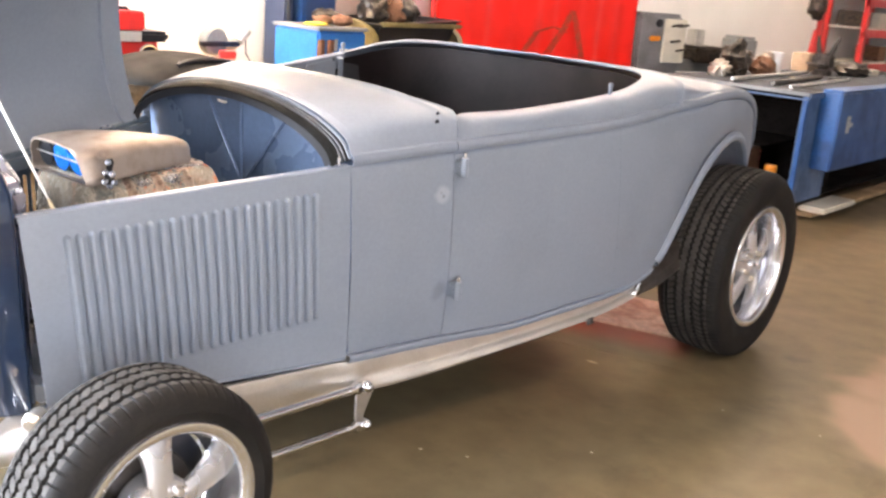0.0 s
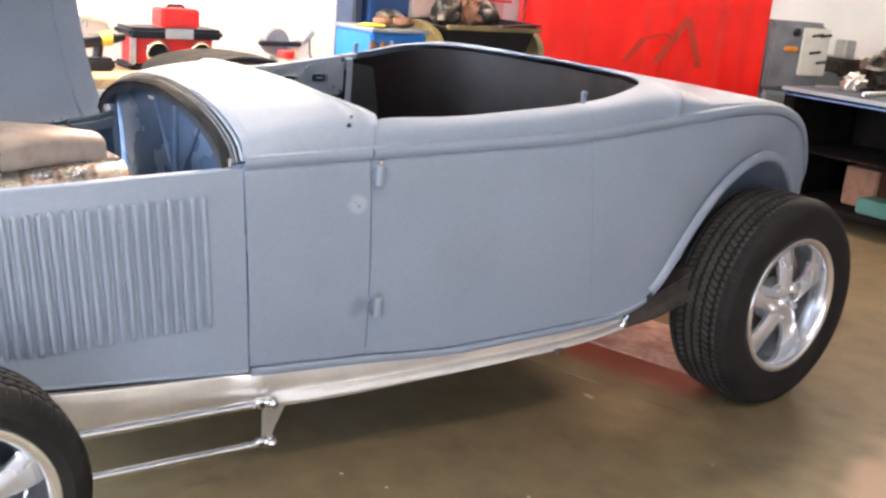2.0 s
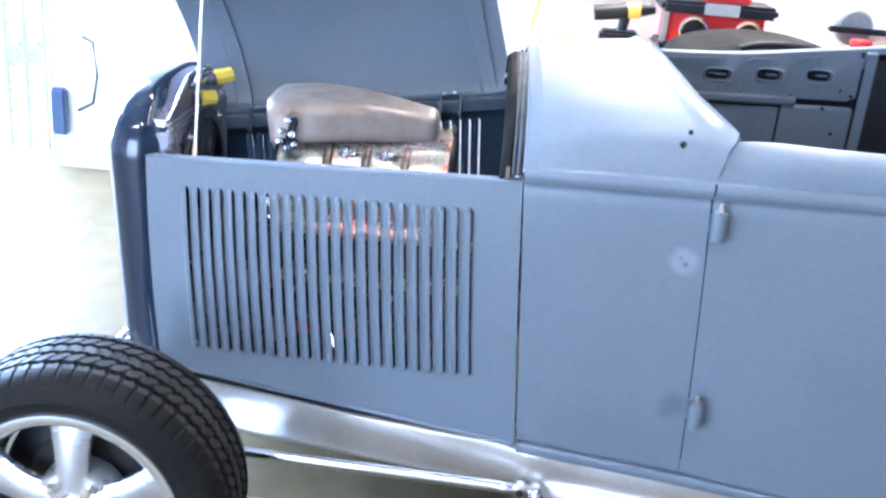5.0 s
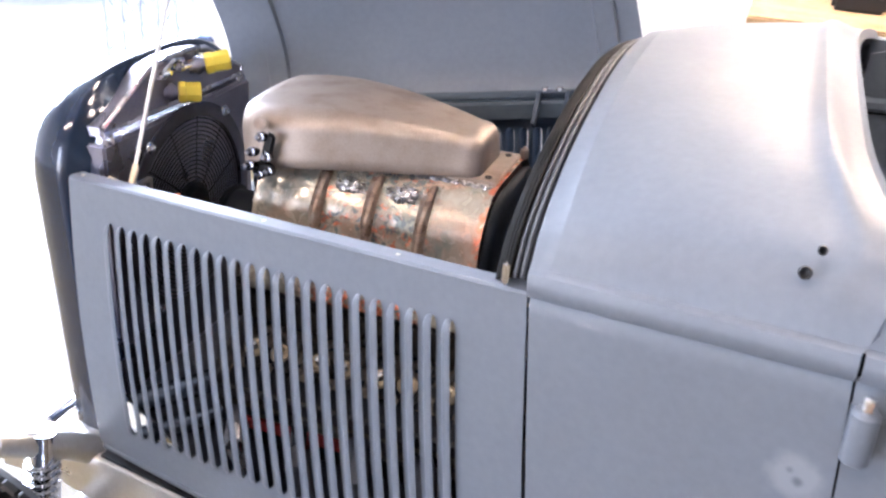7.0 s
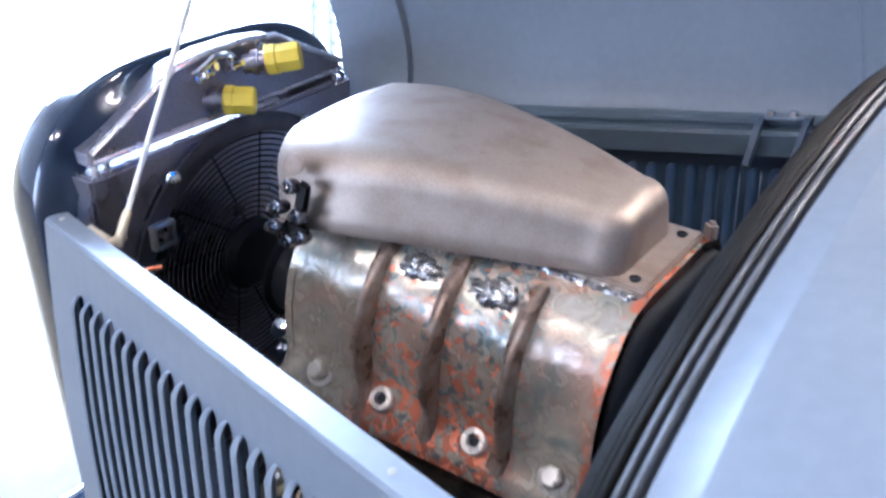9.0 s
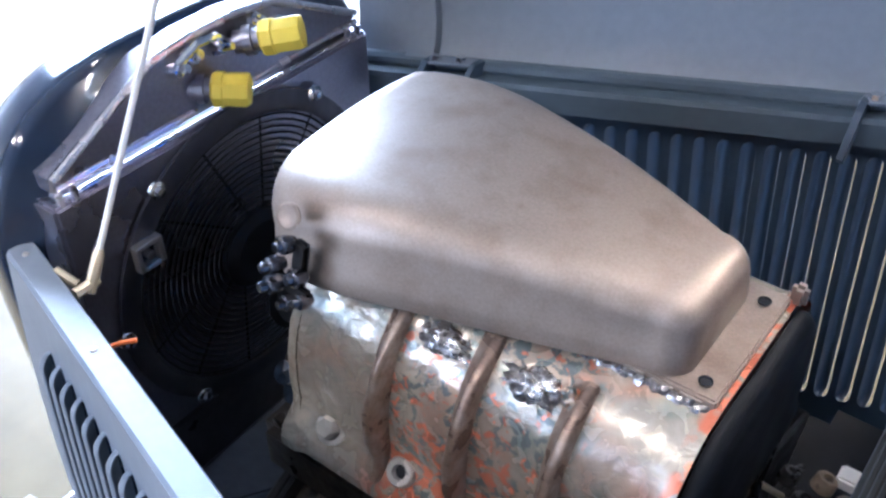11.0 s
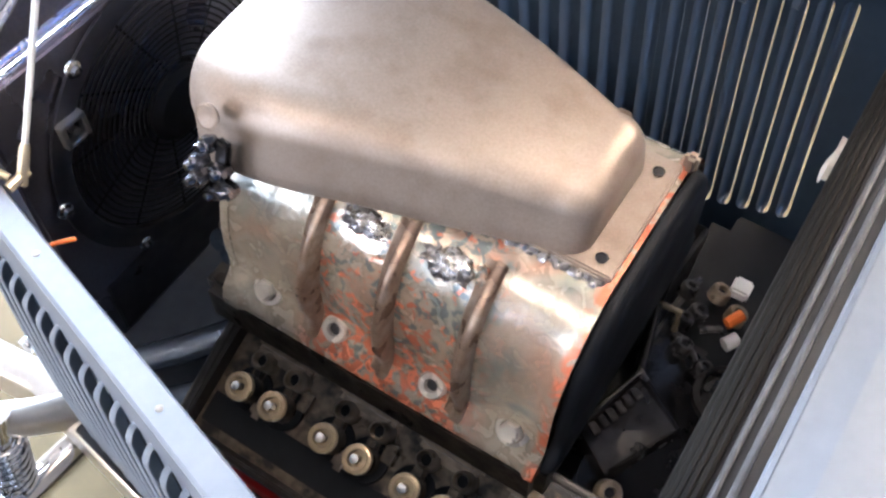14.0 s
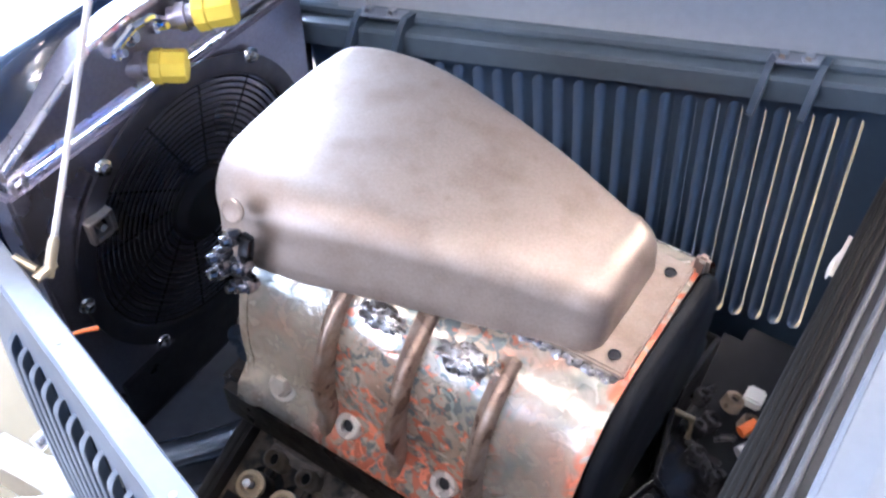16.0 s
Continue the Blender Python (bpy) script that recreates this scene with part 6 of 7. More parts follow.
        box(bm, (springs[k] + 0.014, side * 0.012, -0.016), (springs[k + 1] - 0.012, side * 0.034, -0.004), 0.005, m)
        on_car("spring_seat_web", bm, STUD)
        bm = bmesh.new()
        box(bm, (springs[k + 1] + 0.012, -side * 0.012 - 0.016, -0.016), (springs[k + 1] + 0.034, -side * 0.012 + 0.014, -0.008), 0.004, m)
        on_car("oil_drain_boss", bm, iron)
    # thin near-black strip along the outer side of the head
    bm = bmesh.new()
    box(bm, (-0.185, side * 0.047 - 0.018, -0.0125), (0.25 if side < 0 else 0.19, side * 0.047 + 0.018, -0.0105), 0.0008, m)
    on_car("dark_head_strip", bm, PRIMER_DARK)
    return h


head(-1)
head(1)
bm = bmesh.new()
box(bm, (-0.50, 0.205, 0.455), (-0.30, 0.212, 0.475), 0.001)
on_car("red_plug_strip", bm, mat("red_rubber", (0.4, 0.02, 0.02), 0.5))
PALE_BIT = mat("pale_grey_plastic", (0.55, 0.55, 0.57), 0.4)
# clutter at the back of the far bank
bm = bmesh.new()
box(bm, (-0.092, 0.715, 0.50), (-0.068, 0.74, 0.518), 0.003)
on_car("white_connector", bm, WALL)
bm = bmesh.new()
tube(bm, [(-0.075, 0.665, 0.518), (-0.064, 0.685, 0.521)], 0.0075, 10)
on_car("orange_plug", bm, mat("orange_cap", (0.85, 0.18, 0.03), 0.4))
for x, y, z, r in ((-0.112, 0.668, 0.505, 0.011), (-0.100, 0.710, 0.505, 0.012), (-0.122, 0.648, 0.508, 0.010), (-0.070, 0.690, 0.505, 0.012), (-0.108, 0.615, 0.505, 0.011), (-0.135, 0.690, 0.512, 0.010), (-0.075, 0.600, 0.505, 0.010)):
    bolt((x, y, z), (0.2, 0.3, 1), r, hole=True, material=OILY if r < 0.0115 else STUD, name="rear_fitting")
for x0, y0, x1, y1, z in ((-0.125, 0.63, -0.08, 0.60, 0.50), (-0.10, 0.655, -0.06, 0.66, 0.495), (-0.14, 0.66, -0.13, 0.72, 0.50)):
    bm = bmesh.new()
    tube(bm, [(x0, y0, z), ((x0 + x1) / 2, (y0 + y1) / 2 + 0.008, z + 0.006), (x1, y1, z)], 0.005, 8)
    on_car("casting_rib", bm, OILY)
bm = bmesh.new()
tube(bm, [(-0.066, 0.640, 0.512), (-0.056, 0.655, 0.514)], 0.009, 12)
on_car("sensor_body", bm, PALE_BIT)
bm = bmesh.new()
tube(bm, [(-0.15, 0.62, 0.56), (-0.128, 0.632, 0.545), (-0.125, 0.625, 0.515)], 0.004, 8)
on_car("brass_pipe", bm, ZINC)
# front accessories between blower and fan
bm = bmesh.new()
lathe(bm, [(0, 0.05), (0.05, 0.048), (0.055, 0.04), (0.05, 0.03), (0.05, 0.0)], Matrix.Translation((-0.60, YC, 0.55)) @ Matrix.Rotation(radians(-90), 4, "Y"), 30)
tube(bm, [(-0.566, 0.385, 0.52), (-0.574, 0.382, 0.60), (-0.564, 0.372, 0.70)], 0.013, 12)
on_car("water_pump", bm, DARK_IRON)
for at in ((-0.560, 0.362, 0.690), (-0.560, 0.369, 0.655), (-0.560, 0.372, 0.625), (-0.562, 0.369, 0.570), (-0.562, 0.364, 0.535)):
    bm = bmesh.new()
    lathe(bm, [(0, 0.02), (0.012, 0.018), (0.015, 0.0), (0.012, -0.02)], Matrix.Translation(at) @ Matrix.Rotation(radians(50), 4, "X"), 14)
    on_car("hose_union", bm, CHROME)
bm = bmesh.new()
tube(bm, [(-0.73, 0.25, 0.40), (-0.655, 0.33, 0.41), (-0.60, 0.40, 0.42)], 0.020, 14)
tube(bm, [(-0.70, 0.22, 0.36), (-0.62, 0.30, 0.37), (-0.57, 0.36, 0.38)], 0.016, 14)
on_car("coolant_pipe", bm, mat("blue_steel_pipe", (0.30, 0.36, 0.45), 0.2, 0.7, 0.2, 20, 90))
# exhaust headers below the near bank
bm = bmesh.new()
for k, x in enumerate((-0.50, -0.39, -0.29, -0.18)):
    tube(bm, [(x, YC - 0.27, 0.47), (x + 0.02, YC - 0.33, 0.44), (x + 0.05, YC - 0.34, 0.36), (x + 0.07, YC - 0.32, 0.25)], 0.019, 12)
on_car("exhaust_header", bm, mat("header_steel", (0.35, 0.35, 0.37), 0.3, 0.9, 0.3))

# ---- the workshop round the car ----
def thing(name, label, category, at=(0, 0, 0), group=""):
    ob = empty(name, at)
    return tagged(ob, label, category, group)


def put(name, bm, material, parent, label="", **kw):
    """A part whose mesh is given in the place's own coordinates."""
    bmesh.ops.translate(bm, verts=bm.verts[:], vec=-Vector(parent.location))
    return part(name, bm, material, parent, label, **kw)


def slab(name, lo, hi, material, parent, bevel=0.006, label=""):
    bm = bmesh.new()
    box(bm, lo, hi, bevel)
    return put(name, bm, material, parent, label)


PALE = mat("pale_steel", (0.62, 0.61, 0.58), 0.35, 0.6, 0.2, 9, 60)
CREAM = mat("cream_paint", (0.66, 0.62, 0.52), 0.45, 0, 0.1, 9, 60)
DKGREY = mat("dark_grey_plastic", (0.060, 0.057, 0.052), 0.45, 0, 0.2, 9, 60)
RED_PAINT = mat("red_paint", (0.62, 0.025, 0.02), 0.4, 0, 0.1, 9, 60)
ORANGE_P = mat("orange_paint", (0.75, 0.25, 0.02), 0.5)
BROWN = mat("rusty_brown", (0.16, 0.07, 0.035), 0.7, 0.2, 0.3, 12, 70)
PINKISH = mat("pink_wall", (0.78, 0.58, 0.50), 0.7, 0, 0.08, 3, 30)

# bench along the north wall
bench = thing("long_workbench", "long wooden workbench against the white wall", "workbench", (0.95, 2.35, 0))
slab("benchtop", (0.10, 2.08, 0.80), (1.80, 2.62, 0.845), WOOD, bench)
for x in (0.14, 0.95, 1.70):
    for y in (2.12, 2.54):
        slab("leg", (x, y, 0), (x + 0.07, y + 0.07, 0.80), WOOD, bench)
slab("shelf", (0.14, 2.12, 0.25), (1.76, 2.60, 0.28), WOOD, bench)

# cordless drill
drill = thing("cordless_drill", "black and yellow cordless drill on the bench", "drill", (0.40, 2.38, 0.845))
slab("battery", (0.33, 2.33, 0.845), (0.49, 2.43, 0.905), BLACK, drill, 0.012)
bm = bmesh.new()
tube(bm, [(0.42, 2.38, 0.90), (0.43, 2.38, 0.97)], 0.022, 12)
put("grip", bm, BLACK, drill)
bm = bmesh.new()
tube(bm, [(0.30, 2.38, 0.965), (0.44, 2.38, 0.985)], 0.032, 14)
put("motor_housing", bm, BLACK, drill)
bm = bmesh.new()
tube(bm, [(0.435, 2.38, 0.985), (0.485, 2.38, 0.992)], 0.034, 14)
put("gearbox", bm, YELLOW, drill)
bm = bmesh.new()
tube(bm, [(0.48, 2.38, 0.991), (0.545, 2.38, 1.0)], [0.028, 0.018], 14)
put("chuck", bm, BLACK, drill)

# red jobsite radio with two round speakers
radio = thing("jobsite_radio", "red and black jobsite radio with round chrome-ringed speakers", "radio", (0.80, 2.45, 0.845))
slab("body", (0.60, 2.40, 0.86), (1.00, 2.58, 1.02), RED_PAINT, radio, 0.02)
slab("carry_bar", (0.57, 2.37, 0.995), (1.04, 2.60, 1.045), BLACK, radio, 0.015)
slab("base_bar", (0.57, 2.38, 0.845), (1.03, 2.60, 0.875), BLACK, radio, 0.012)
slab("grip_band", (0.74, 2.365, 0.998), (0.88, 2.37, 1.045), PALE, radio, 0.002)
slab("side_post", (0.58, 2.38, 0.87), (0.605, 2.41, 1.0), PALE, radio)
for x in (0.71, 0.93):
    bm = bmesh.new()
    lathe(bm, [(0.058, 0), (0.058, 0.02), (0.052, 0.024), (0.044, 0.02)], Matrix.Translation((x, 2.40, 0.93)) @ Z2Y, 28)
    ring = put("speaker_ring", bm, CHROME, radio)
    bm = bmesh.new()
    lathe(bm, [(0.045, 0.018), (0.02, 0.010), (0, 0.014)], Matrix.Translation((x, 2.40, 0.93)) @ Z2Y, 28)
    put("speaker_cone", bm, BLACK, radio)
toolbox = thing("red_toolbox", "small red steel toolbox stacked on a radio", "toolbox", (0.84, 2.48, 1.045))
slab("box", (0.74, 2.41, 1.045), (0.93, 2.55, 1.135), RED_PAINT, toolbox, 0.008)
bm = bmesh.new()
tube(bm, [(0.79, 2.48, 1.132), (0.80, 2.48, 1.146), (0.87, 2.48, 1.146), (0.88, 2.48, 1.132)], 0.008, 8)
put("handle", bm, BLACK, toolbox)

# grey moulded cover on the bench edge
cover = thing("moulded_cover", "dark grey domed plastic cover lying on the bench", "cover", (0.90, 2.14, 0.845))
bm = bmesh.new()
rows = []
for a in span(0, math.pi, 26):
    rows.append([(0.92 - 0.34 * math.cos(a) * (0.55 + 0.45 * f), 1.93 + dy, 0.845 + 0.122 * (math.sin(a) ** 0.85) * f) for dy, f in ((0, 0.02), (0.008, 0.25), (0.025, 0.50), (0.05, 0.72), (0.09, 0.88), (0.15, 0.97), (0.22, 1.0), (0.34, 0.96))])
grid(bm, rows)
thick(put("dome", bm, mat("dark_moulded_plastic", (0.022, 0.020, 0.018), 0.65, 0, 0.2, 8, 60, spec=0.12), cover), 0.006)
bm = bmesh.new()
tube(bm, [(0.92 - 0.19 * math.cos(a) + 0.06, 1.955 + 0.035 * math.sin(a), 0.905 + 0.050 * math.sin(a)) for a in span(0.5, math.pi - 0.15, 14)], 0.012, 8)
put("rim_handle", bm, BLACK, cover)

# bench grinder with a pale guard, paper cup beside it
grinder = thing("bench_grinder", "grey bench grinder with half-round wheel guard", "grinder", (1.42, 2.47, 0.845))
bm = bmesh.new()
lathe(bm, [(0, 0.035), (0.064, 0.035), (0.074, 0.025), (0.074, -0.025), (0.064, -0.035), (0, -0.035)], Matrix.Translation((1.37, 2.47, 0.995)) @ Z2Y, 32)
put("wheel_guard", bm, GREY_PAINT, grinder)
slab("tool_rest", (1.26, 2.41, 0.972), (1.50, 2.45, 0.996), BLACK, grinder)
slab("pedestal", (1.34, 2.43, 0.845), (1.52, 2.52, 0.915), CREAM, grinder, 0.02)
bm = bmesh.new()
tube(bm, [(1.37, 2.5, 0.97), (1.50, 2.5, 0.99), (1.57, 2.5, 1.03)], [0.05, 0.05, 0.035], 14)
put("motor", bm, CREAM, grinder)
bm = bmesh.new()
tube(bm, [(1.52, 2.46, 1.0), (1.57, 2.45, 1.06)], 0.03, 12)
put("lamp_head", bm, PALE, grinder)
bm = bmesh.new()
tube(bm, [(1.57, 2.46, 1.03), (1.575, 2.46, 0.93), (1.62, 2.44, 0.85)], 0.004, 6)
put("cord", bm, BLACK, grinder)
cup = thing("paper_cup", "red and white paper cup on the bench", "cup", (1.38, 2.36, 0.845))
bm = bmesh.new()
lathe(bm, [(0.034, 0), (0.036, 0.01), (0.042, 0.085)], Matrix.Translation((1.38, 2.36, 0.845)), 22)
put("cup_wall", bm, mat("peach_paper", (0.75, 0.42, 0.28), 0.6), cup)
bm = bmesh.new()
lathe(bm, [(0.0425, 0.075), (0.044, 0.09), (0.044, 0.108), (0.040, 0.112), (0, 0.112)], Matrix.Translation((1.38, 2.36, 0.845)), 22)
put("cup_lid", bm, RED_PAINT, cup)
# hose coiled on the wall
coil = thing("wall_hose", "tan hose hung in an arch on the white wall", "hose", (0.40, 2.62, 0.98))
bm = bmesh.new()
tube(bm, [(0.23, 2.63, 1.0), (0.26, 2.63, 1.045), (0.33, 2.63, 1.065), (0.46, 2.63, 1.068), (0.55, 2.63, 1.05), (0.58, 2.63, 1.0)], 0.018, 10)
put("hose", bm, CREAM, coil)
for x in (0.36, 0.44):
    slab("hook", (x, 2.60, 1.02), (x + 0.012, 2.65, 1.05), PALE, coil, 0.002)
cord = thing("extension_cable", "yellow extension cable hanging on the wall", "cable", (0.10, 2.63, 1.0))
bm = bmesh.new()
tube(bm, [(0.06, 2.635, 0.85), (0.10, 2.635, 1.05), (0.15, 2.635, 1.35), (0.17, 2.635, 1.7)], 0.006, 8)
put("cable", bm, YELLOW, cord)

# blue lift column
post = thing("lift_column", "blue steel vehicle lift column beside the wall", "lift column", (2.0, 2.5, 0))
slab("column", (1.925, 2.40, 0), (2.16, 2.62, 3.6), mat("navy_paint", (0.02, 0.05, 0.15), 0.4, 0, 0.15, 5, 60), post)
slab("flange", (1.885, 2.385, 0), (1.93, 2.42, 3.6), BLUE, post)
slab("side_plate", (1.82, 2.44, 0), (1.88, 2.62, 3.2), mat("dull_navy", (0.03, 0.045, 0.09), 0.5), post)
slab("foot", (1.80, 2.25, 0), (2.25, 2.64, 0.02), BLUE, post)
bm = bmesh.new()
tube(bm, [(1.80, 2.41, 0.2), (1.795, 2.40, 0.9), (1.81, 2.40, 1.1), (1.80, 2.42, 1.6)], 0.012, 8)
put("hose", bm, BLACK, post)

# blue tool cart with rags and parts, brown bars leaning on it
cart = thing("tool_cart", "blue steel tool cart with parts piled on top", "tool cart", (1.80, 2.07, 0))
slab("cabinet", (1.63, 1.95, 0.08), (1.97, 2.30, 1.10), mat("cart_blue", (0.02, 0.17, 0.50), 0.4, 0, 0.15, 6, 60), cart, 0.012)
slab("top", (1.62, 1.94, 1.10), (1.98, 2.31, 1.118), GREY_PAINT, cart)
for x in (1.67, 1.93):
    for y in (1.99, 2.26):
        bm = bmesh.new()
        lathe(bm, [(0, 0.015), (0.035, 0.015), (0.04, 0.008), (0.04, -0.008), (0.035, -0.015), (0, -0.015)], Matrix.Translation((x, y, 0.04)) @ Z2Y, 16)
        put("castor", bm, BLACK, cart)
slab("label_strip", (1.74, 1.945, 1.0), (1.76, 1.949, 1.06), PALE, cart, 0.001)
for i, (x, y, s_, material, nm, lb, ct) in enumerate(((1.70, 2.05, (0.12, 0.10, 0.02), YELLOW, "yellow_sheet", "yellow paper lying on the tool cart", "paper"),
                                      (1.79, 2.10, (0.10, 0.09, 0.05), BROWN, "rusty_casting", "rusty brown casting on the tool cart", "metal part"),
                                      (1.88, 2.05, (0.11, 0.09, 0.06), BROWN, "parts_tin", "rusty tin of loose parts on the tool cart", "tin"),
                                      (1.90, 2.20, (0.15, 0.11, 0.08), DARK_IRON, "carburettor_part", "greasy dark cast part on the tool cart", "metal part"))):
    t = thing(nm, lb, ct, (x, y, 1.118))
    bm = bmesh.new()
    bmesh.ops.create_icosphere(bm, subdivisions=3, radius=1)
    for v in bm.verts:
        f = 1 + 0.3 * noise.noise(v.co * 2.2 + Vector((i * 3.1, 0, 0)))
        v.co = Vector((x + v.co.x * s_[0] * 0.55 * f, y + v.co.y * s_[1] * 0.55 * f, 1.118 + s_[2] * (0.5 + 0.5 * v.co.z) * f))
    put("casting", bm, material, t, auto=70)
bars = thing("brown_bar", "rust-brown steel bar leaning on the tool cart", "bar", (1.66, 1.92, 0), "leaning bars")
slab("bar_stock", (1.60, 1.90, 0), (1.635, 1.93, 1.06), BROWN, bars)
copy_thing(bars, pose(1.72, 1.915, 0))
knob = thing("plastic_bottle", "pale plastic bottle standing by the tool cart", "bottle", (1.72, 1.86, 0.0))
bm = bmesh.new()
lathe(bm, [(0.05, 0), (0.05, 0.92), (0.045, 0.96), (0.02, 0.99), (0.02, 1.02), (0, 1.02)], Matrix.Translation((1.72, 1.86, 0)), 16)
put("bottle", bm, CREAM, knob)

# black tub with olive end panels, on legs
tub = thing("parts_washer_tub", "open black tub with olive end panel on legs", "tub", (2.45, 2.25, 0))
bm = bmesh.new()
rows = []
for z, g in ((0.90, 0.0), (1.12, 0.06), (1.135, 0.085), (1.14, 0.06), (0.93, -0.01)):
    rows.append([(2.20 - g, 2.08 - g, z), (2.72 + g, 2.08 - g, z + 0.035 * (g > 0.01)), (2.72 + g, 2.46 + g, z + 0.035 * (g > 0.01)), (2.20 - g, 2.46 + g, z)])
v = grid(bm, rows, close_v=True)
bm.faces.new(v[0])
put("basin", bm, BLACK, tub, smooth=False)
OLIVE = mat("olive_paint", (0.20, 0.155, 0.06), 0.5, 0, 0.25, 6, 60, color2=(0.12, 0.09, 0.04))
for x in (2.085, 2.80):
    bm = bmesh.new()
    prof = [(2.00, 0.80)] + [(2.26 - 0.26 * math.cos(a), 0.98 + 0.175 * math.sin(a) ** 0.7) for a in span(0.02, math.pi - 0.02, 16)] + [(2.52, 0.80)]
    v = grid(bm, [[(x + d, y, z) for y, z in prof] for d in (0, 0.045)], close_v=True)
    bm.faces.new(v[0]); bm.faces.new(v[-1])
    put("end_panel", bm, OLIVE, tub, "olive painted end panel with a rounded top")
slab("front_rim", (2.13, 1.985, 1.125), (2.80, 2.02, 1.150), OLIVE, tub, 0.006)
for x, w in ((2.42, 0.03), (2.47, 0.045), (2.54, 0.025), (2.59, 0.05)):
    slab("lettering_bar", (x, 2.030, 0.985), (x + w, 2.045, 1.005), PALE, tub, 0.001)
for x in (2.22, 2.68):
    for y in (2.10, 2.42):
        slab("leg", (x, y, 0), (x + 0.04, y + 0.04, 0.95), BLACK, tub)
for i, x in enumerate((2.33, 2.45, 2.58)):
    t = thing("metal_scrap", "greasy metal part piled over a black tub", "metal part", (x, 2.25, 1.10), "scrap parts")
    bm = bmesh.new()
    bmesh.ops.create_icosphere(bm, subdivisions=3, radius=1)
    for v in bm.verts:
        f = 1 + 0.5 * noise.noise(v.co * 2.4 + Vector((i * 5.1, 2, 0)))
        v.co = Vector((x + v.co.x * 0.09 * f, 2.27 + v.co.y * 0.09 * f, 1.19 + v.co.z * 0.09 * f))
    put("casting", bm, (DARK_IRON, BROWN, DARK_IRON)[i], t, auto=60)

# pink panel and red rail on the wall, then the red curtain
bm = bmesh.new()
box(bm, (2.35, BACK - 0.012, 0), (3.05, BACK - 0.003, 2.4))
tagged(part("wall_panel", bm, PINKISH, smooth=False), "pale pink painted wall panel", "wall panel", kind="structure")
rail_ = thing("red_shelf_rail", "thin red steel shelf rail on the wall", "shelf rail", (2.7, 2.6, 1.26))
slab("rail", (2.25, 2.56, 1.262), (3.05, 2.60, 1.276), RED_PAINT, rail_, 0.003)
slab("bracket", (2.6, 2.56, 1.20), (2.62, 2.64, 1.262), RED_PAINT, rail_, 0.003)
curtain = thing("welding_curtain", "bright red welding curtain hanging in soft folds", "curtain", (4.2, 2.35, 0))
bm = bmesh.new()
rows = []
for x in span(3.0, 5.38, 90):
    k = 0.022 * math.sin(x * 9) + 0.012 * math.sin(x * 23 + 1) + 0.02 * noise.noise(Vector((x * 2, 0, 0)))
    rows.append([(x, 2.35 + k * (0.5 + 0.5 * (2.4 - z) / 2.4) + 0.01 * noise.noise(Vector((x * 3, z * 3, 1))), z) for z in span(0.05, 2.4, 16)])
grid(bm, rows)
thick(put("cloth", bm, RED, curtain), 0.003)
bm = bmesh.new()
tube(bm, [(2.95, 2.36, 2.41), (5.42, 2.36, 2.41)], 0.018, 10)
put("curtain_pole", bm, PALE, curtain)
for x in (2.97, 5.40):
    bm = bmesh.new()
    tube(bm, [(x, 2.38, 0.0), (x, 2.38, 2.41)], 0.016, 10)
    put("upright", bm, RED_PAINT, curtain)
# darker brownish mark on the curtain: two leaning strokes and an arch
MARK = mat("brown_curtain_mark", (0.42, 0.055, 0.022), 0.6, 0, 0.4, 20, 80, color2=(0.62, 0.03, 0.012))
for pts, r in (([(4.15, 2.30, 0.95), (4.32, 2.295, 1.12), (4.42, 2.29, 1.26)], 0.045), ([(4.42, 2.29, 1.26), (4.50, 2.29, 1.10), (4.60, 2.295, 0.92)], 0.035), ([(3.85, 2.30, 0.95), (4.0, 2.30, 1.10), (4.2, 2.295, 1.14), (4.35, 2.295, 1.10)], 0.035)):
    bm = bmesh.new()
    rows = []
    for i, p in enumerate(pts):
        rows.append([(p[0] - r, p[1], p[2]), (p[0] + r, p[1], p[2])])
    grid(bm, rows)
    put("mark_stroke", bm, MARK, curtain)

# lathe behind the curtain's end
LATHE = mat("grey_lathe_paint", (0.20, 0.20, 0.21), 0.45, 0, 0.15, 5, 60, color2=(0.15, 0.15, 0.155))
lathe_m = thing("metal_lathe", "grey engine lathe with cream control panel", "lathe", (5.7, 2.0, 0))
slab("headstock", (5.04, 1.80, 0.75), (5.58, 1.99, 1.28), LATHE, lathe_m, 0.03)
slab("cabinet", (5.04, 1.78, 0), (5.6, 2.0, 0.75), GREY_PAINT, lathe_m, 0.02)
slab("control_panel", (5.33, 1.785, 0.88), (5.60, 1.80, 1.24), CREAM, lathe_m)
slab("colour_flash", (5.17, 1.785, 1.055), (5.30, 1.80, 1.095), ORANGE_P, lathe_m, 0.01)
bm = bmesh.new()
lathe(bm, [(0, 0.02), (0.03, 0.018), (0.036, 0)], Matrix.Translation((5.27, 1.80, 1.20)) @ Z2Y, 16)
put("knob", bm, BLACK, lathe_m)
bm = bmesh.new()
lathe(bm, [(0, 0.14), (0.11, 0.14), (0.12, 0.12), (0.12, 0.02), (0.09, 0)], Matrix.Translation((5.55, 2.08, 1.08)) @ Matrix.Rotation(radians(90), 4, "Y"), 30)
put("chuck", bm, CHROME, lathe_m)
slab("bed", (5.55, 1.92, 0.80), (6.9, 2.20, 0.90), GREY_PAINT, lathe_m, 0.01)
slab("carriage", (5.85, 1.84, 0.88), (6.25, 2.30, 1.02), DARK_IRON, lathe_m, 0.02)
slab("tool_post", (5.98, 2.0, 1.02), (6.10, 2.12, 1.16), PALE, lathe_m, 0.01)
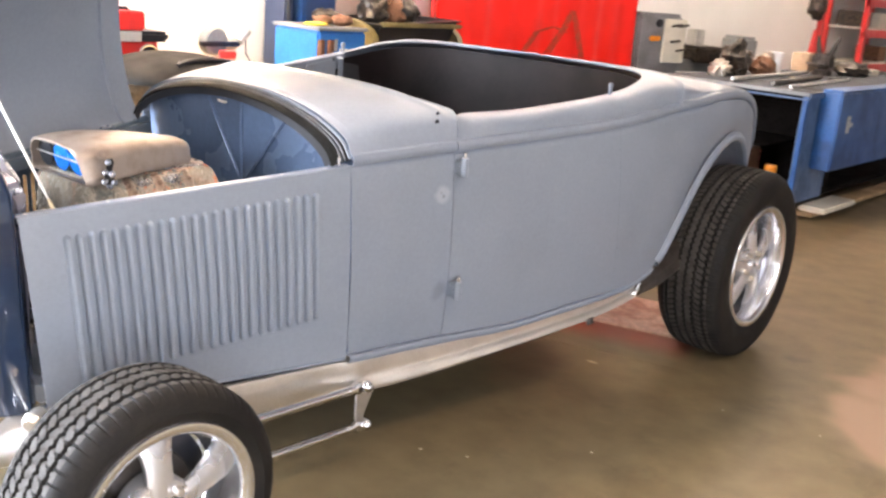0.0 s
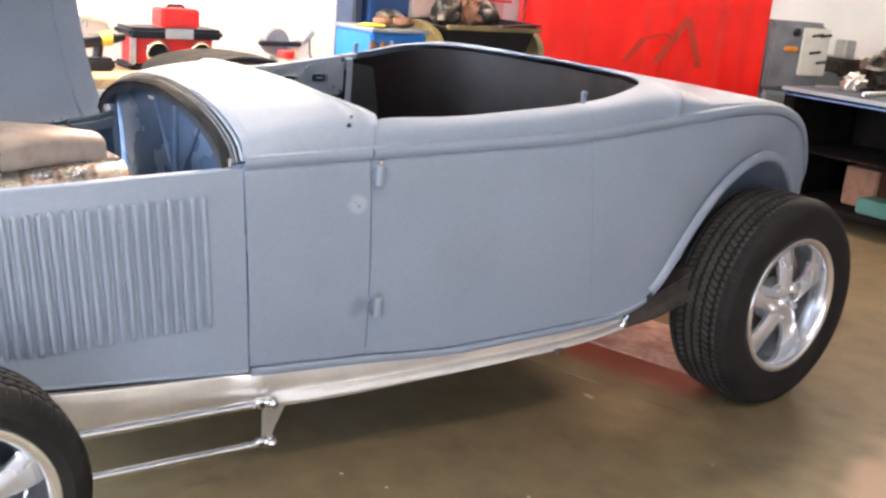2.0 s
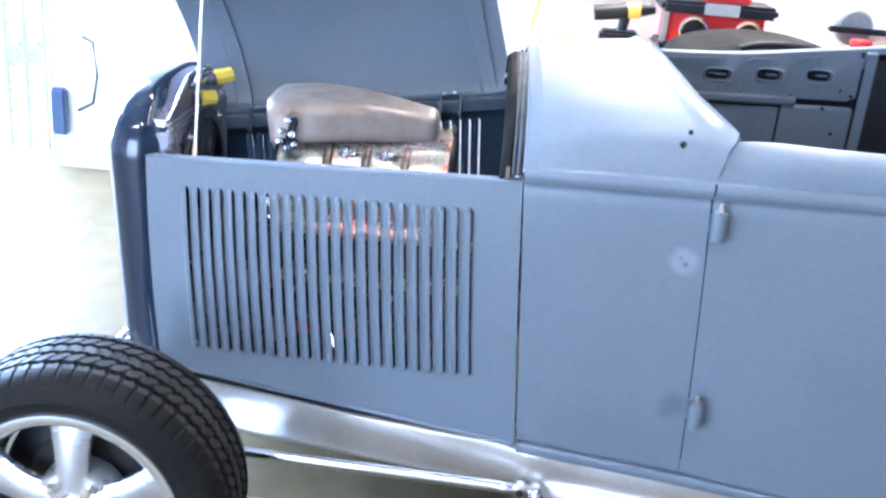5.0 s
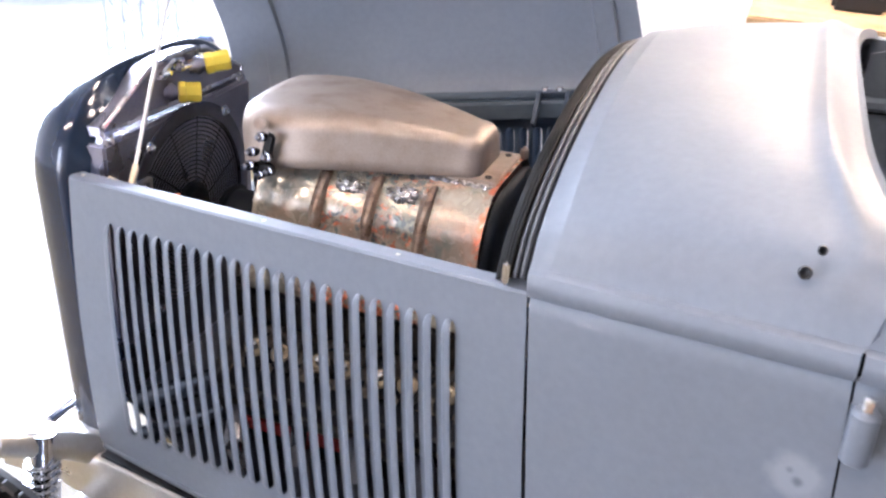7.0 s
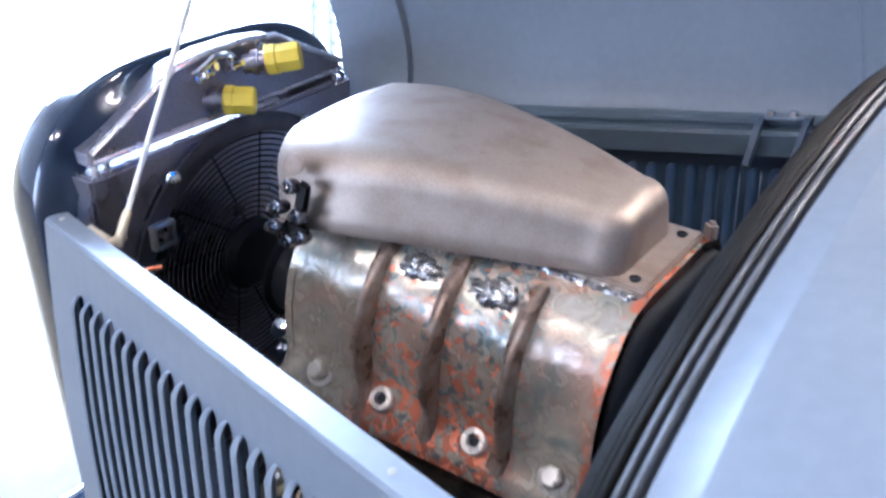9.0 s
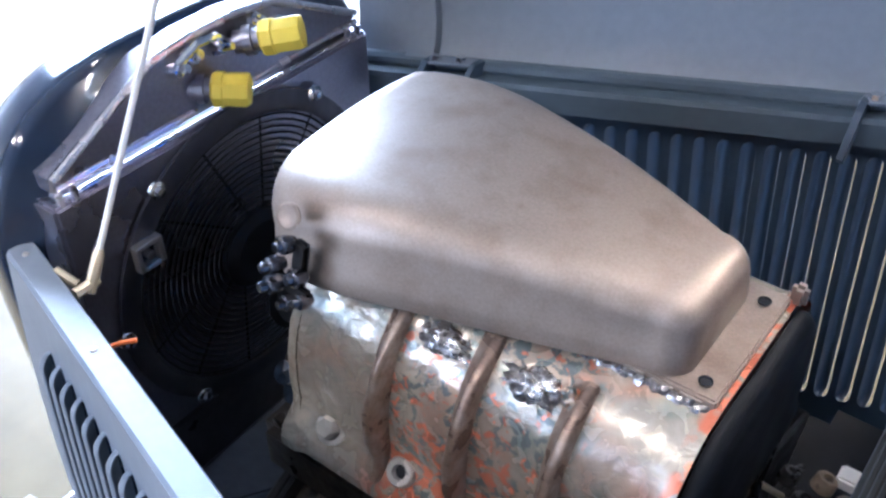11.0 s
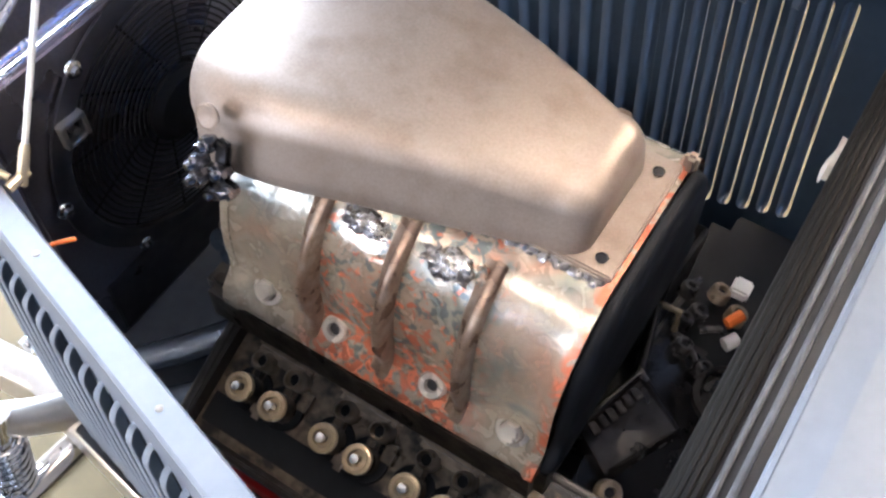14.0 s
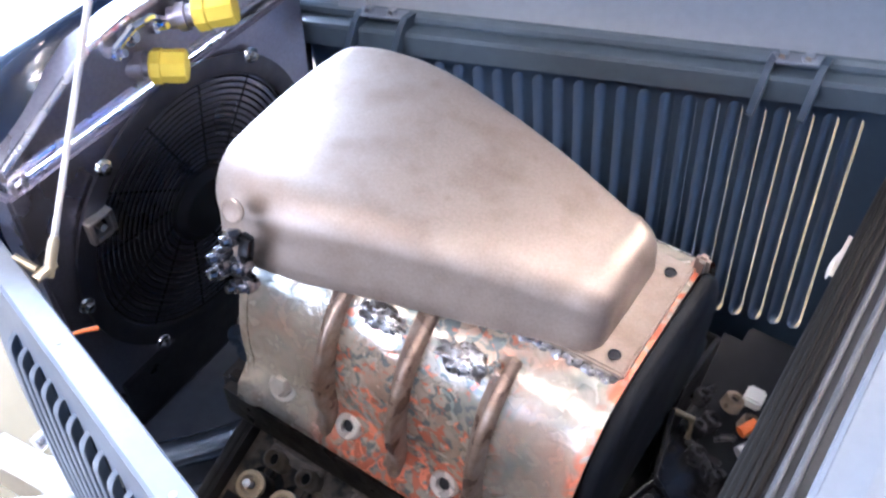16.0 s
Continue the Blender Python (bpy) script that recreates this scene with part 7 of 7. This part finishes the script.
slab("tailstock", (6.55, 1.95, 0.90), (6.8, 2.2, 1.12), GREY_PAINT, lathe_m, 0.03)
slab("bed_leg", (6.6, 1.92, 0), (6.9, 2.20, 0.80), GREY_PAINT, lathe_m, 0.02)
for x, z in ((5.42, 1.18), (5.50, 1.18), (5.42, 1.05), (5.50, 0.98)):
    bm = bmesh.new()
    tube(bm, [(x, 1.79, z), (x + 0.02, 1.70, z + 0.02)], 0.010, 8)
    put("lever", bm, DARK_IRON, lathe_m)

lathe_m.location += Vector((0.44, 0.36, 0))
lathe_m.rotation_euler.z = radians(-14)

# blue workbench with an open bay, clutter on top
bench2 = thing("blue_workbench", "heavy blue steel workbench with open bays", "workbench", (6.2, 1.2, 0))
BROWN_CARD = mat("pale_cardboard", (0.52, 0.38, 0.25), 0.75, 0, 0.2, 7, 70)
STEEL_TOP = mat("worn_benchtop", (0.06, 0.068, 0.08), 0.7, 0.0, 0.4, 5, 50, color2=(0.035, 0.035, 0.038), spec=0.12)
PALE_BLUE = mat("pale_blue_paint", (0.075, 0.13, 0.24), 0.45, 0, 0.3, 6, 60, color2=(0.04, 0.08, 0.16))
# near-black bay panels, the shade inside the bench put in the colour
BAY = mat("bay_shade", (0.008, 0.006, 0.005), 0.95, 0, 0.3, 8, 40, spec=0.05)
slab("benchtop", (4.80, 0.60, 0.845), (8.2, 1.72, 0.872), STEEL_TOP, bench2, 0.006)
slab("top_edge", (4.792, 0.60, 0.850), (4.80, 1.72, 0.874), GREY_PAINT, bench2, 0.002)
slab("under_edge", (4.794, 0.60, 0.822), (4.80, 1.72, 0.834), PALE_BLUE, bench2, 0.002)
slab("front_edge", (4.80, 0.592, 0.835), (8.2, 0.60, 0.868), PALE_BLUE, bench2, 0.002)
slab("corner_trim", (4.80, 0.61, 0.08), (4.835, 0.64, 0.845), mat("bright_blue_paint", (0.012, 0.08, 0.26), 0.4), bench2, 0.004)
slab("side_panel", (4.835, 0.62, 0.10), (5.40, 0.66, 0.845), PALE_BLUE, bench2, 0.006)
slab("drawer_unit", (5.05, 0.47, 0.34), (7.6, 0.62, 0.885), BLUE, bench2, 0.012)
slab("drawer_top", (5.03, 0.45, 0.885), (7.62, 0.60, 0.90), BLUE, bench2, 0.004)
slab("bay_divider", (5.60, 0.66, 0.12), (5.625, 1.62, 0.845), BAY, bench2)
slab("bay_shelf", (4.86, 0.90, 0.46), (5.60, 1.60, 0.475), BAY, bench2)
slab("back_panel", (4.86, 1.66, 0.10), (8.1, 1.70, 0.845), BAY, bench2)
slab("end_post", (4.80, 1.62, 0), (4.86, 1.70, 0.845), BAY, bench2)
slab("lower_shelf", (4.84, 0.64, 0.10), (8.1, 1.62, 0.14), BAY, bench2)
slab("kick_board", (4.95, 0.50, 0.02), (7.6, 0.64, 0.05), WOOD, bench2)
slab("white_mark", (5.22, 0.465, 0.60), (5.28, 0.469, 0.72), PALE, bench2, 0.001)
slab("white_mark", (5.24, 0.465, 0.64), (5.34, 0.469, 0.67), PALE, bench2, 0.001)
for i, (x, y, sx, sz, material, nm, lb, ct) in enumerate(((5.2, 1.2, 0.22, 0.26, BROWN, "cardboard_box", "brown box on a workbench's low shelf", "box"), (5.15, 0.92, 0.10, 0.16, ORANGE_P, "orange_can", "orange can on a workbench's low shelf", "can"),
                                          (5.0, 0.98, 0.20, 0.10, mat("green_plastic", (0.03, 0.10, 0.075), 0.5), "green_case", "green tool case on a workbench's low shelf", "case"), (5.5, 1.25, 0.2, 0.2, RED_PAINT, "red_tin", "red tin on a workbench's low shelf", "tin"))):
    t = thing(nm, lb, ct, (x, y, 0.14))
    if "can" in nm or "tin" in nm:
        bm = bmesh.new()
        lathe(bm, [(0, sz), (sx * 0.42, sz), (sx * 0.45, sz - 0.012), (sx * 0.42, sz - 0.02), (sx * 0.42, 0.01), (sx * 0.45, 0), (0, 0)], Matrix.Translation((x, y, 0.14)), 20)
        put("can_body", bm, material, t)
    else:
        slab("carton", (x - sx / 2, y - 0.12, 0.14), (x + sx / 2, y + 0.12, 0.14 + sz), material, t, 0.01)
tray = thing("white_drip_tray", "white plastic tray on the floor by a bench", "tray", (5.2, 0.6, 0.05))
slab("tray_body", (4.98, 0.42, 0.05), (5.62, 0.62, 0.09), CREAM, tray, 0.015)
# red board lying under the rear axle, its shaded red reflection painted alongside
AT = Matrix.Translation((1.98, 0.30, 0)) @ Matrix.Rotation(radians(16), 4, "Z")
board = thing("red_board", "worn pinkish red board lying on the floor under the car", "board", (1.98, 0.30, 0))
bm = bmesh.new()
box(bm, (-0.165, -0.46, 0), (0.30, 0.55, 0.008), 0.003, AT)
put("plank", bm, mat("faded_red_paint", (0.50, 0.27, 0.19), 0.6, 0, 0.35, 7, 40, 0.05, color2=(0.36, 0.15, 0.10)), board, smooth=False)
RED_FRINGE = CONCRETE.copy()
RED_FRINGE.name = "red_fringe_concrete"
nt = RED_FRINGE.node_tree
tc, mp = nt.nodes.new("ShaderNodeTexCoord"), nt.nodes.new("ShaderNodeMapping")
mp.vector_type = "TEXTURE"
mp.inputs["Location"].default_value, mp.inputs["Rotation"].default_value = (1.98, 0.30, 0), (0, 0, radians(16))
nt.links.new(tc.outputs["Object"], mp.inputs["Vector"])
sep = nt.nodes.new("ShaderNodeSeparateXYZ")
nt.links.new(mp.outputs["Vector"], sep.inputs[0])
fade = None
for axis, a, b_, in ((0, -0.46, -0.22), (1, -0.48, -0.36)):
    mr = nt.nodes.new("ShaderNodeMapRange")
    mr.interpolation_type = "SMOOTHSTEP"
    mr.inputs["From Min"].default_value, mr.inputs["From Max"].default_value, mr.inputs["To Max"].default_value = a, b_, 0.9
    nt.links.new(sep.outputs[axis], mr.inputs["Value"])
    if fade is None:
        fade = mr.outputs["Result"]
    else:
        mul = nt.nodes.new("ShaderNodeMath")
        mul.operation = "MULTIPLY"
        nt.links.new(fade, mul.inputs[0])
        nt.links.new(mr.outputs["Result"], mul.inputs[1])
        fade = mul.outputs[0]
mx = nt.nodes.new("ShaderNodeMix")
mx.data_type = "RGBA"
bsdf = nt.nodes["Principled BSDF"]
nt.links.new(fade, mx.inputs["Factor"])
nt.links.new(bsdf.inputs["Base Color"].links[0].from_socket, mx.inputs["A"])
mx.inputs["B"].default_value = (0.27, 0.045, 0.020, 1)
nt.links.new(mx.outputs["Result"], bsdf.inputs["Base Color"])
bm = bmesh.new()
box(bm, (-0.52, -0.49, 0.0), (-0.166, 0.55, 0.002), 0, AT)
tagged(part("floor_red_fringe", bm, RED_FRINGE, smooth=False), "dark red reflection fringe painted on the floor by a board", "stain", kind="structure")
# clutter on the blue bench
vise = thing("bench_vise", "dark cast bench vise on the blue workbench", "vise", (6.85, 1.28, 0.872))
slab("vise_base", (6.79, 1.22, 0.872), (6.95, 1.38, 0.92), DARK_IRON, vise, 0.02)
slab("fixed_jaw", (6.86, 1.23, 0.92), (6.94, 1.37, 1.06), DARK_IRON, vise, 0.02)
slab("moving_jaw", (6.74, 1.23, 0.95), (6.81, 1.37, 1.06), DARK_IRON, vise, 0.02)
slab("slide", (6.70, 1.27, 0.95), (6.90, 1.33, 0.99), DARK_IRON, vise, 0.008)
for y, tip in ((1.25, -0.05), (1.35, 0.03)):
    bm = bmesh.new()
    tube(bm, [(6.86, y, 1.05), (6.86, y + tip * 0.5, 1.12), (6.86, y + tip, 1.20)], [0.026, 0.022, 0.010], 8)
    put("upright_tool", bm, DARK_IRON, vise)
bm = bmesh.new()
tube(bm, [(6.68, 1.22, 0.97), (6.68, 1.38, 0.97)], 0.010, 8)
put("sliding_bar", bm, DARK_IRON, vise)
# packing on the bench behind the vise
for x, y, sx, sy, sz, m_, nm, lb, ct in ((7.25, 1.60, 0.30, 0.16, 0.16, BROWN_CARD, "packing_carton", "pale brown carton on the blue workbench", "box"),
                                         (7.75, 1.30, 0.34, 0.30, 0.05, CREAM, "paper_stack", "loose stack of pale paper on the blue workbench", "paper"),
                                         (6.30, 0.98, 0.16, 0.07, 0.035, DARK_IRON, "steel_block", "flat dark steel block on the blue workbench", "steel block"),
                                         (5.75, 1.12, 0.10, 0.06, 0.03, CHROME, "bright_bracket", "small bright steel bracket on the blue workbench", "bracket")):
    t = thing(nm, lb, ct, (x, y, 0.872))
    slab("body" if ct != "paper" else "sheets", (x - sx / 2, y - sy / 2, 0.872), (x + sx / 2, y + sy / 2, 0.872 + sz), m_, t, 0.006)
bucket = thing("white_bucket", "white plastic bucket on the blue workbench", "bucket", (6.5, 1.58, 0.872))
bm = bmesh.new()
lathe(bm, [(0.055, 0), (0.068, 0.16), (0.072, 0.165), (0.065, 0.165), (0.053, 0.01), (0, 0.01)], Matrix.Translation((6.5, 1.58, 0.872)), 24)
put("pail", bm, WALL, bucket)
for i, (y, l, r) in enumerate(((0.82, 1.6, 0.012), (0.95, 1.3, 0.02), (1.25, 1.8, 0.015))):
    t = thing("steel_bar", "steel bar lying on the blue workbench", "bar", (5.6, y, 0.872), "steel bars")
    bm = bmesh.new()
    tube(bm, [(5.0, y, 0.872 + r), (5.0 + l, y + 0.15, 0.872 + r)], r, 8)
    put("bar_stock", bm, (PALE, DARK_IRON, PALE)[i], t)

# parts heaped between vise and lathe
for i, (x, y, sx, sz, material, lb) in enumerate(((5.25, 1.48, 0.10, 0.07, CAST, "dull alloy part on the blue workbench"), (5.55, 1.50, 0.15, 0.14, DARK_IRON, "greasy dark casting on the blue workbench"), (5.9, 1.42, 0.13, 0.08, BROWN, "rusty casting on the blue workbench"),
                                                  (6.15, 1.50, 0.08, 0.10, CAST, "small dull alloy part on the blue workbench"), (7.3, 1.2, 0.2, 0.07, DARK_IRON, "flat dark casting on the blue workbench"))):
    t = thing("bench_casting", lb, "metal part", (x, y, 0.872), "bench castings")
    bm = bmesh.new()
    bmesh.ops.create_icosphere(bm, subdivisions=3, radius=1)
    for v in bm.verts:
        f = 1 + 0.55 * noise.noise(v.co * 2.6 + Vector((i * 4.3, 1, 2)))
        v.co = Vector((x + v.co.x * sx * f, y + v.co.y * sx * 0.7 * f, 0.872 + max(0, sz * (0.75 + v.co.z * f))))
    put("casting", bm, material, t, auto=50)

# red racks at the far end
rack = thing("red_storage_rack", "red steel storage rack at the far wall", "rack", (10.8, 2.3, 0))
for x in (10.2, 11.7):
    for y in (2.1, 2.55):
        slab("upright", (x, y, 0), (x + 0.09, y + 0.06, 2.6), RED_PAINT, rack)
for z in (0.75, 1.15, 1.5, 1.9):
    slab("beam", (10.2, 2.1, z), (11.8, 2.15, z + 0.09), RED_PAINT, rack)
    slab("deck", (10.25, 2.12, z + 0.09), (11.75, 2.6, z + 0.11), CREAM, rack)
for x, z, m_ in ((10.5, 1.26, DARK_IRON), (11.1, 1.26, CREAM), (10.7, 1.61, PALE), (11.3, 0.86, BROWN)):
    t = thing("stored_box", "box stored on a red steel rack", "box", (x, 2.3, z), "stored boxes")
    slab("carton", (x - 0.15, 2.2, z), (x + 0.15, 2.5, z + 0.18), m_, t, 0.01)
stand = thing("engine_stand", "red steel engine stand with a dark engine", "engine stand", (9.1, 2.25, 0))
slab("stand_post", (9.10, 2.2, 0), (9.16, 2.26, 1.6), RED_PAINT, stand)
slab("stand_foot", (8.7, 2.2, 0), (9.5, 2.3, 0.08), RED_PAINT, stand)
bm = bmesh.new()
tube(bm, [(8.75, 2.25, 0.08), (9.1, 2.25, 1.2)], 0.03, 8)
put("brace", bm, RED_PAINT, stand)
bm = bmesh.new()
bmesh.ops.create_icosphere(bm, subdivisions=3, radius=1)
for v in bm.verts:
    f = 1 + 0.4 * noise.noise(v.co * 2.4)
    v.co = Vector((9.0 + v.co.x * 0.09 * f, 2.24 + v.co.y * 0.09 * f, 1.45 + v.co.z * 0.15 * f))
put("engine_core", bm, DARK_IRON, stand, auto=60)

# ---- open doorway with a folded lattice gate ----
gate = thing("folding_gate", "folded steel lattice security gate at the doorway", "gate", (-2.38, 2.7, 0))
GATE = mat("galvanised", (0.42, 0.47, 0.56), 0.4, 0.6, 0.15, 9, 60)
for i, x in enumerate(span(-2.62, -2.16, 6)):
    slab("upright", (x - 0.010, 2.70, 0.05), (x + 0.010, 2.72, 3.0), GATE, gate, 0.002)
for i in range(5):
    x0, x1 = -2.62 + 0.092 * i, -2.62 + 0.092 * (i + 1)
    for k in range(22):
        z = 0.08 + 0.135 * k
        for a, b in ((0, 0.13), (0.13, 0)):
            bm = bmesh.new()
            tube(bm, [(x0, 2.712, z + a), (x1, 2.712, z + b)], 0.006, 4)
            put("lattice_bar", bm, GATE, gate)
slab("gate_post", (-2.135, 2.68, 0), (-2.104, 2.72, 3.2), GATE, gate)
chain = thing("gate_padlock", "blue gate latch with a hanging chain", "latch", (-2.06, 2.62, 0.35))
slab("latch_box", (-2.10, 2.60, 0.16), (-2.03, 2.648, 0.38), mat("slate_blue_paint", (0.06, 0.10, 0.20), 0.45), chain, 0.01)
bm = bmesh.new()
tube(bm, [(-1.95, 2.635, 0.62), (-1.90, 2.63, 0.60), (-1.885, 2.63, 0.45), (-1.91, 2.63, 0.32), (-1.98, 2.63, 0.28)], 0.006, 8)
put("cable", bm, DKGREY, chain)
# yard outside
bm = bmesh.new()
box(bm, (-60, BACK + 0.3, -0.1), (60, 60, 0.004))
tagged(part("pavement", bm, mat("pale_concrete", (0.52, 0.53, 0.54), 0.6, 0, 0.15, 0.6, 20), smooth=False), "pale sunlit concrete yard outside the doorway", "pavement", kind="structure")
# nothing is seen out here; a pale wall is added for the white glare
bm = bmesh.new()
box(bm, (-40, 13, 0), (30, 13.3, 7))
tagged(part("backdrop", bm, mat("pale_render", (0.8, 0.8, 0.79), 0.7, 0, 0.06, 0.6, 12), smooth=False), "pale wall added beyond the yard to whiten the view", "backdrop", kind="structure")
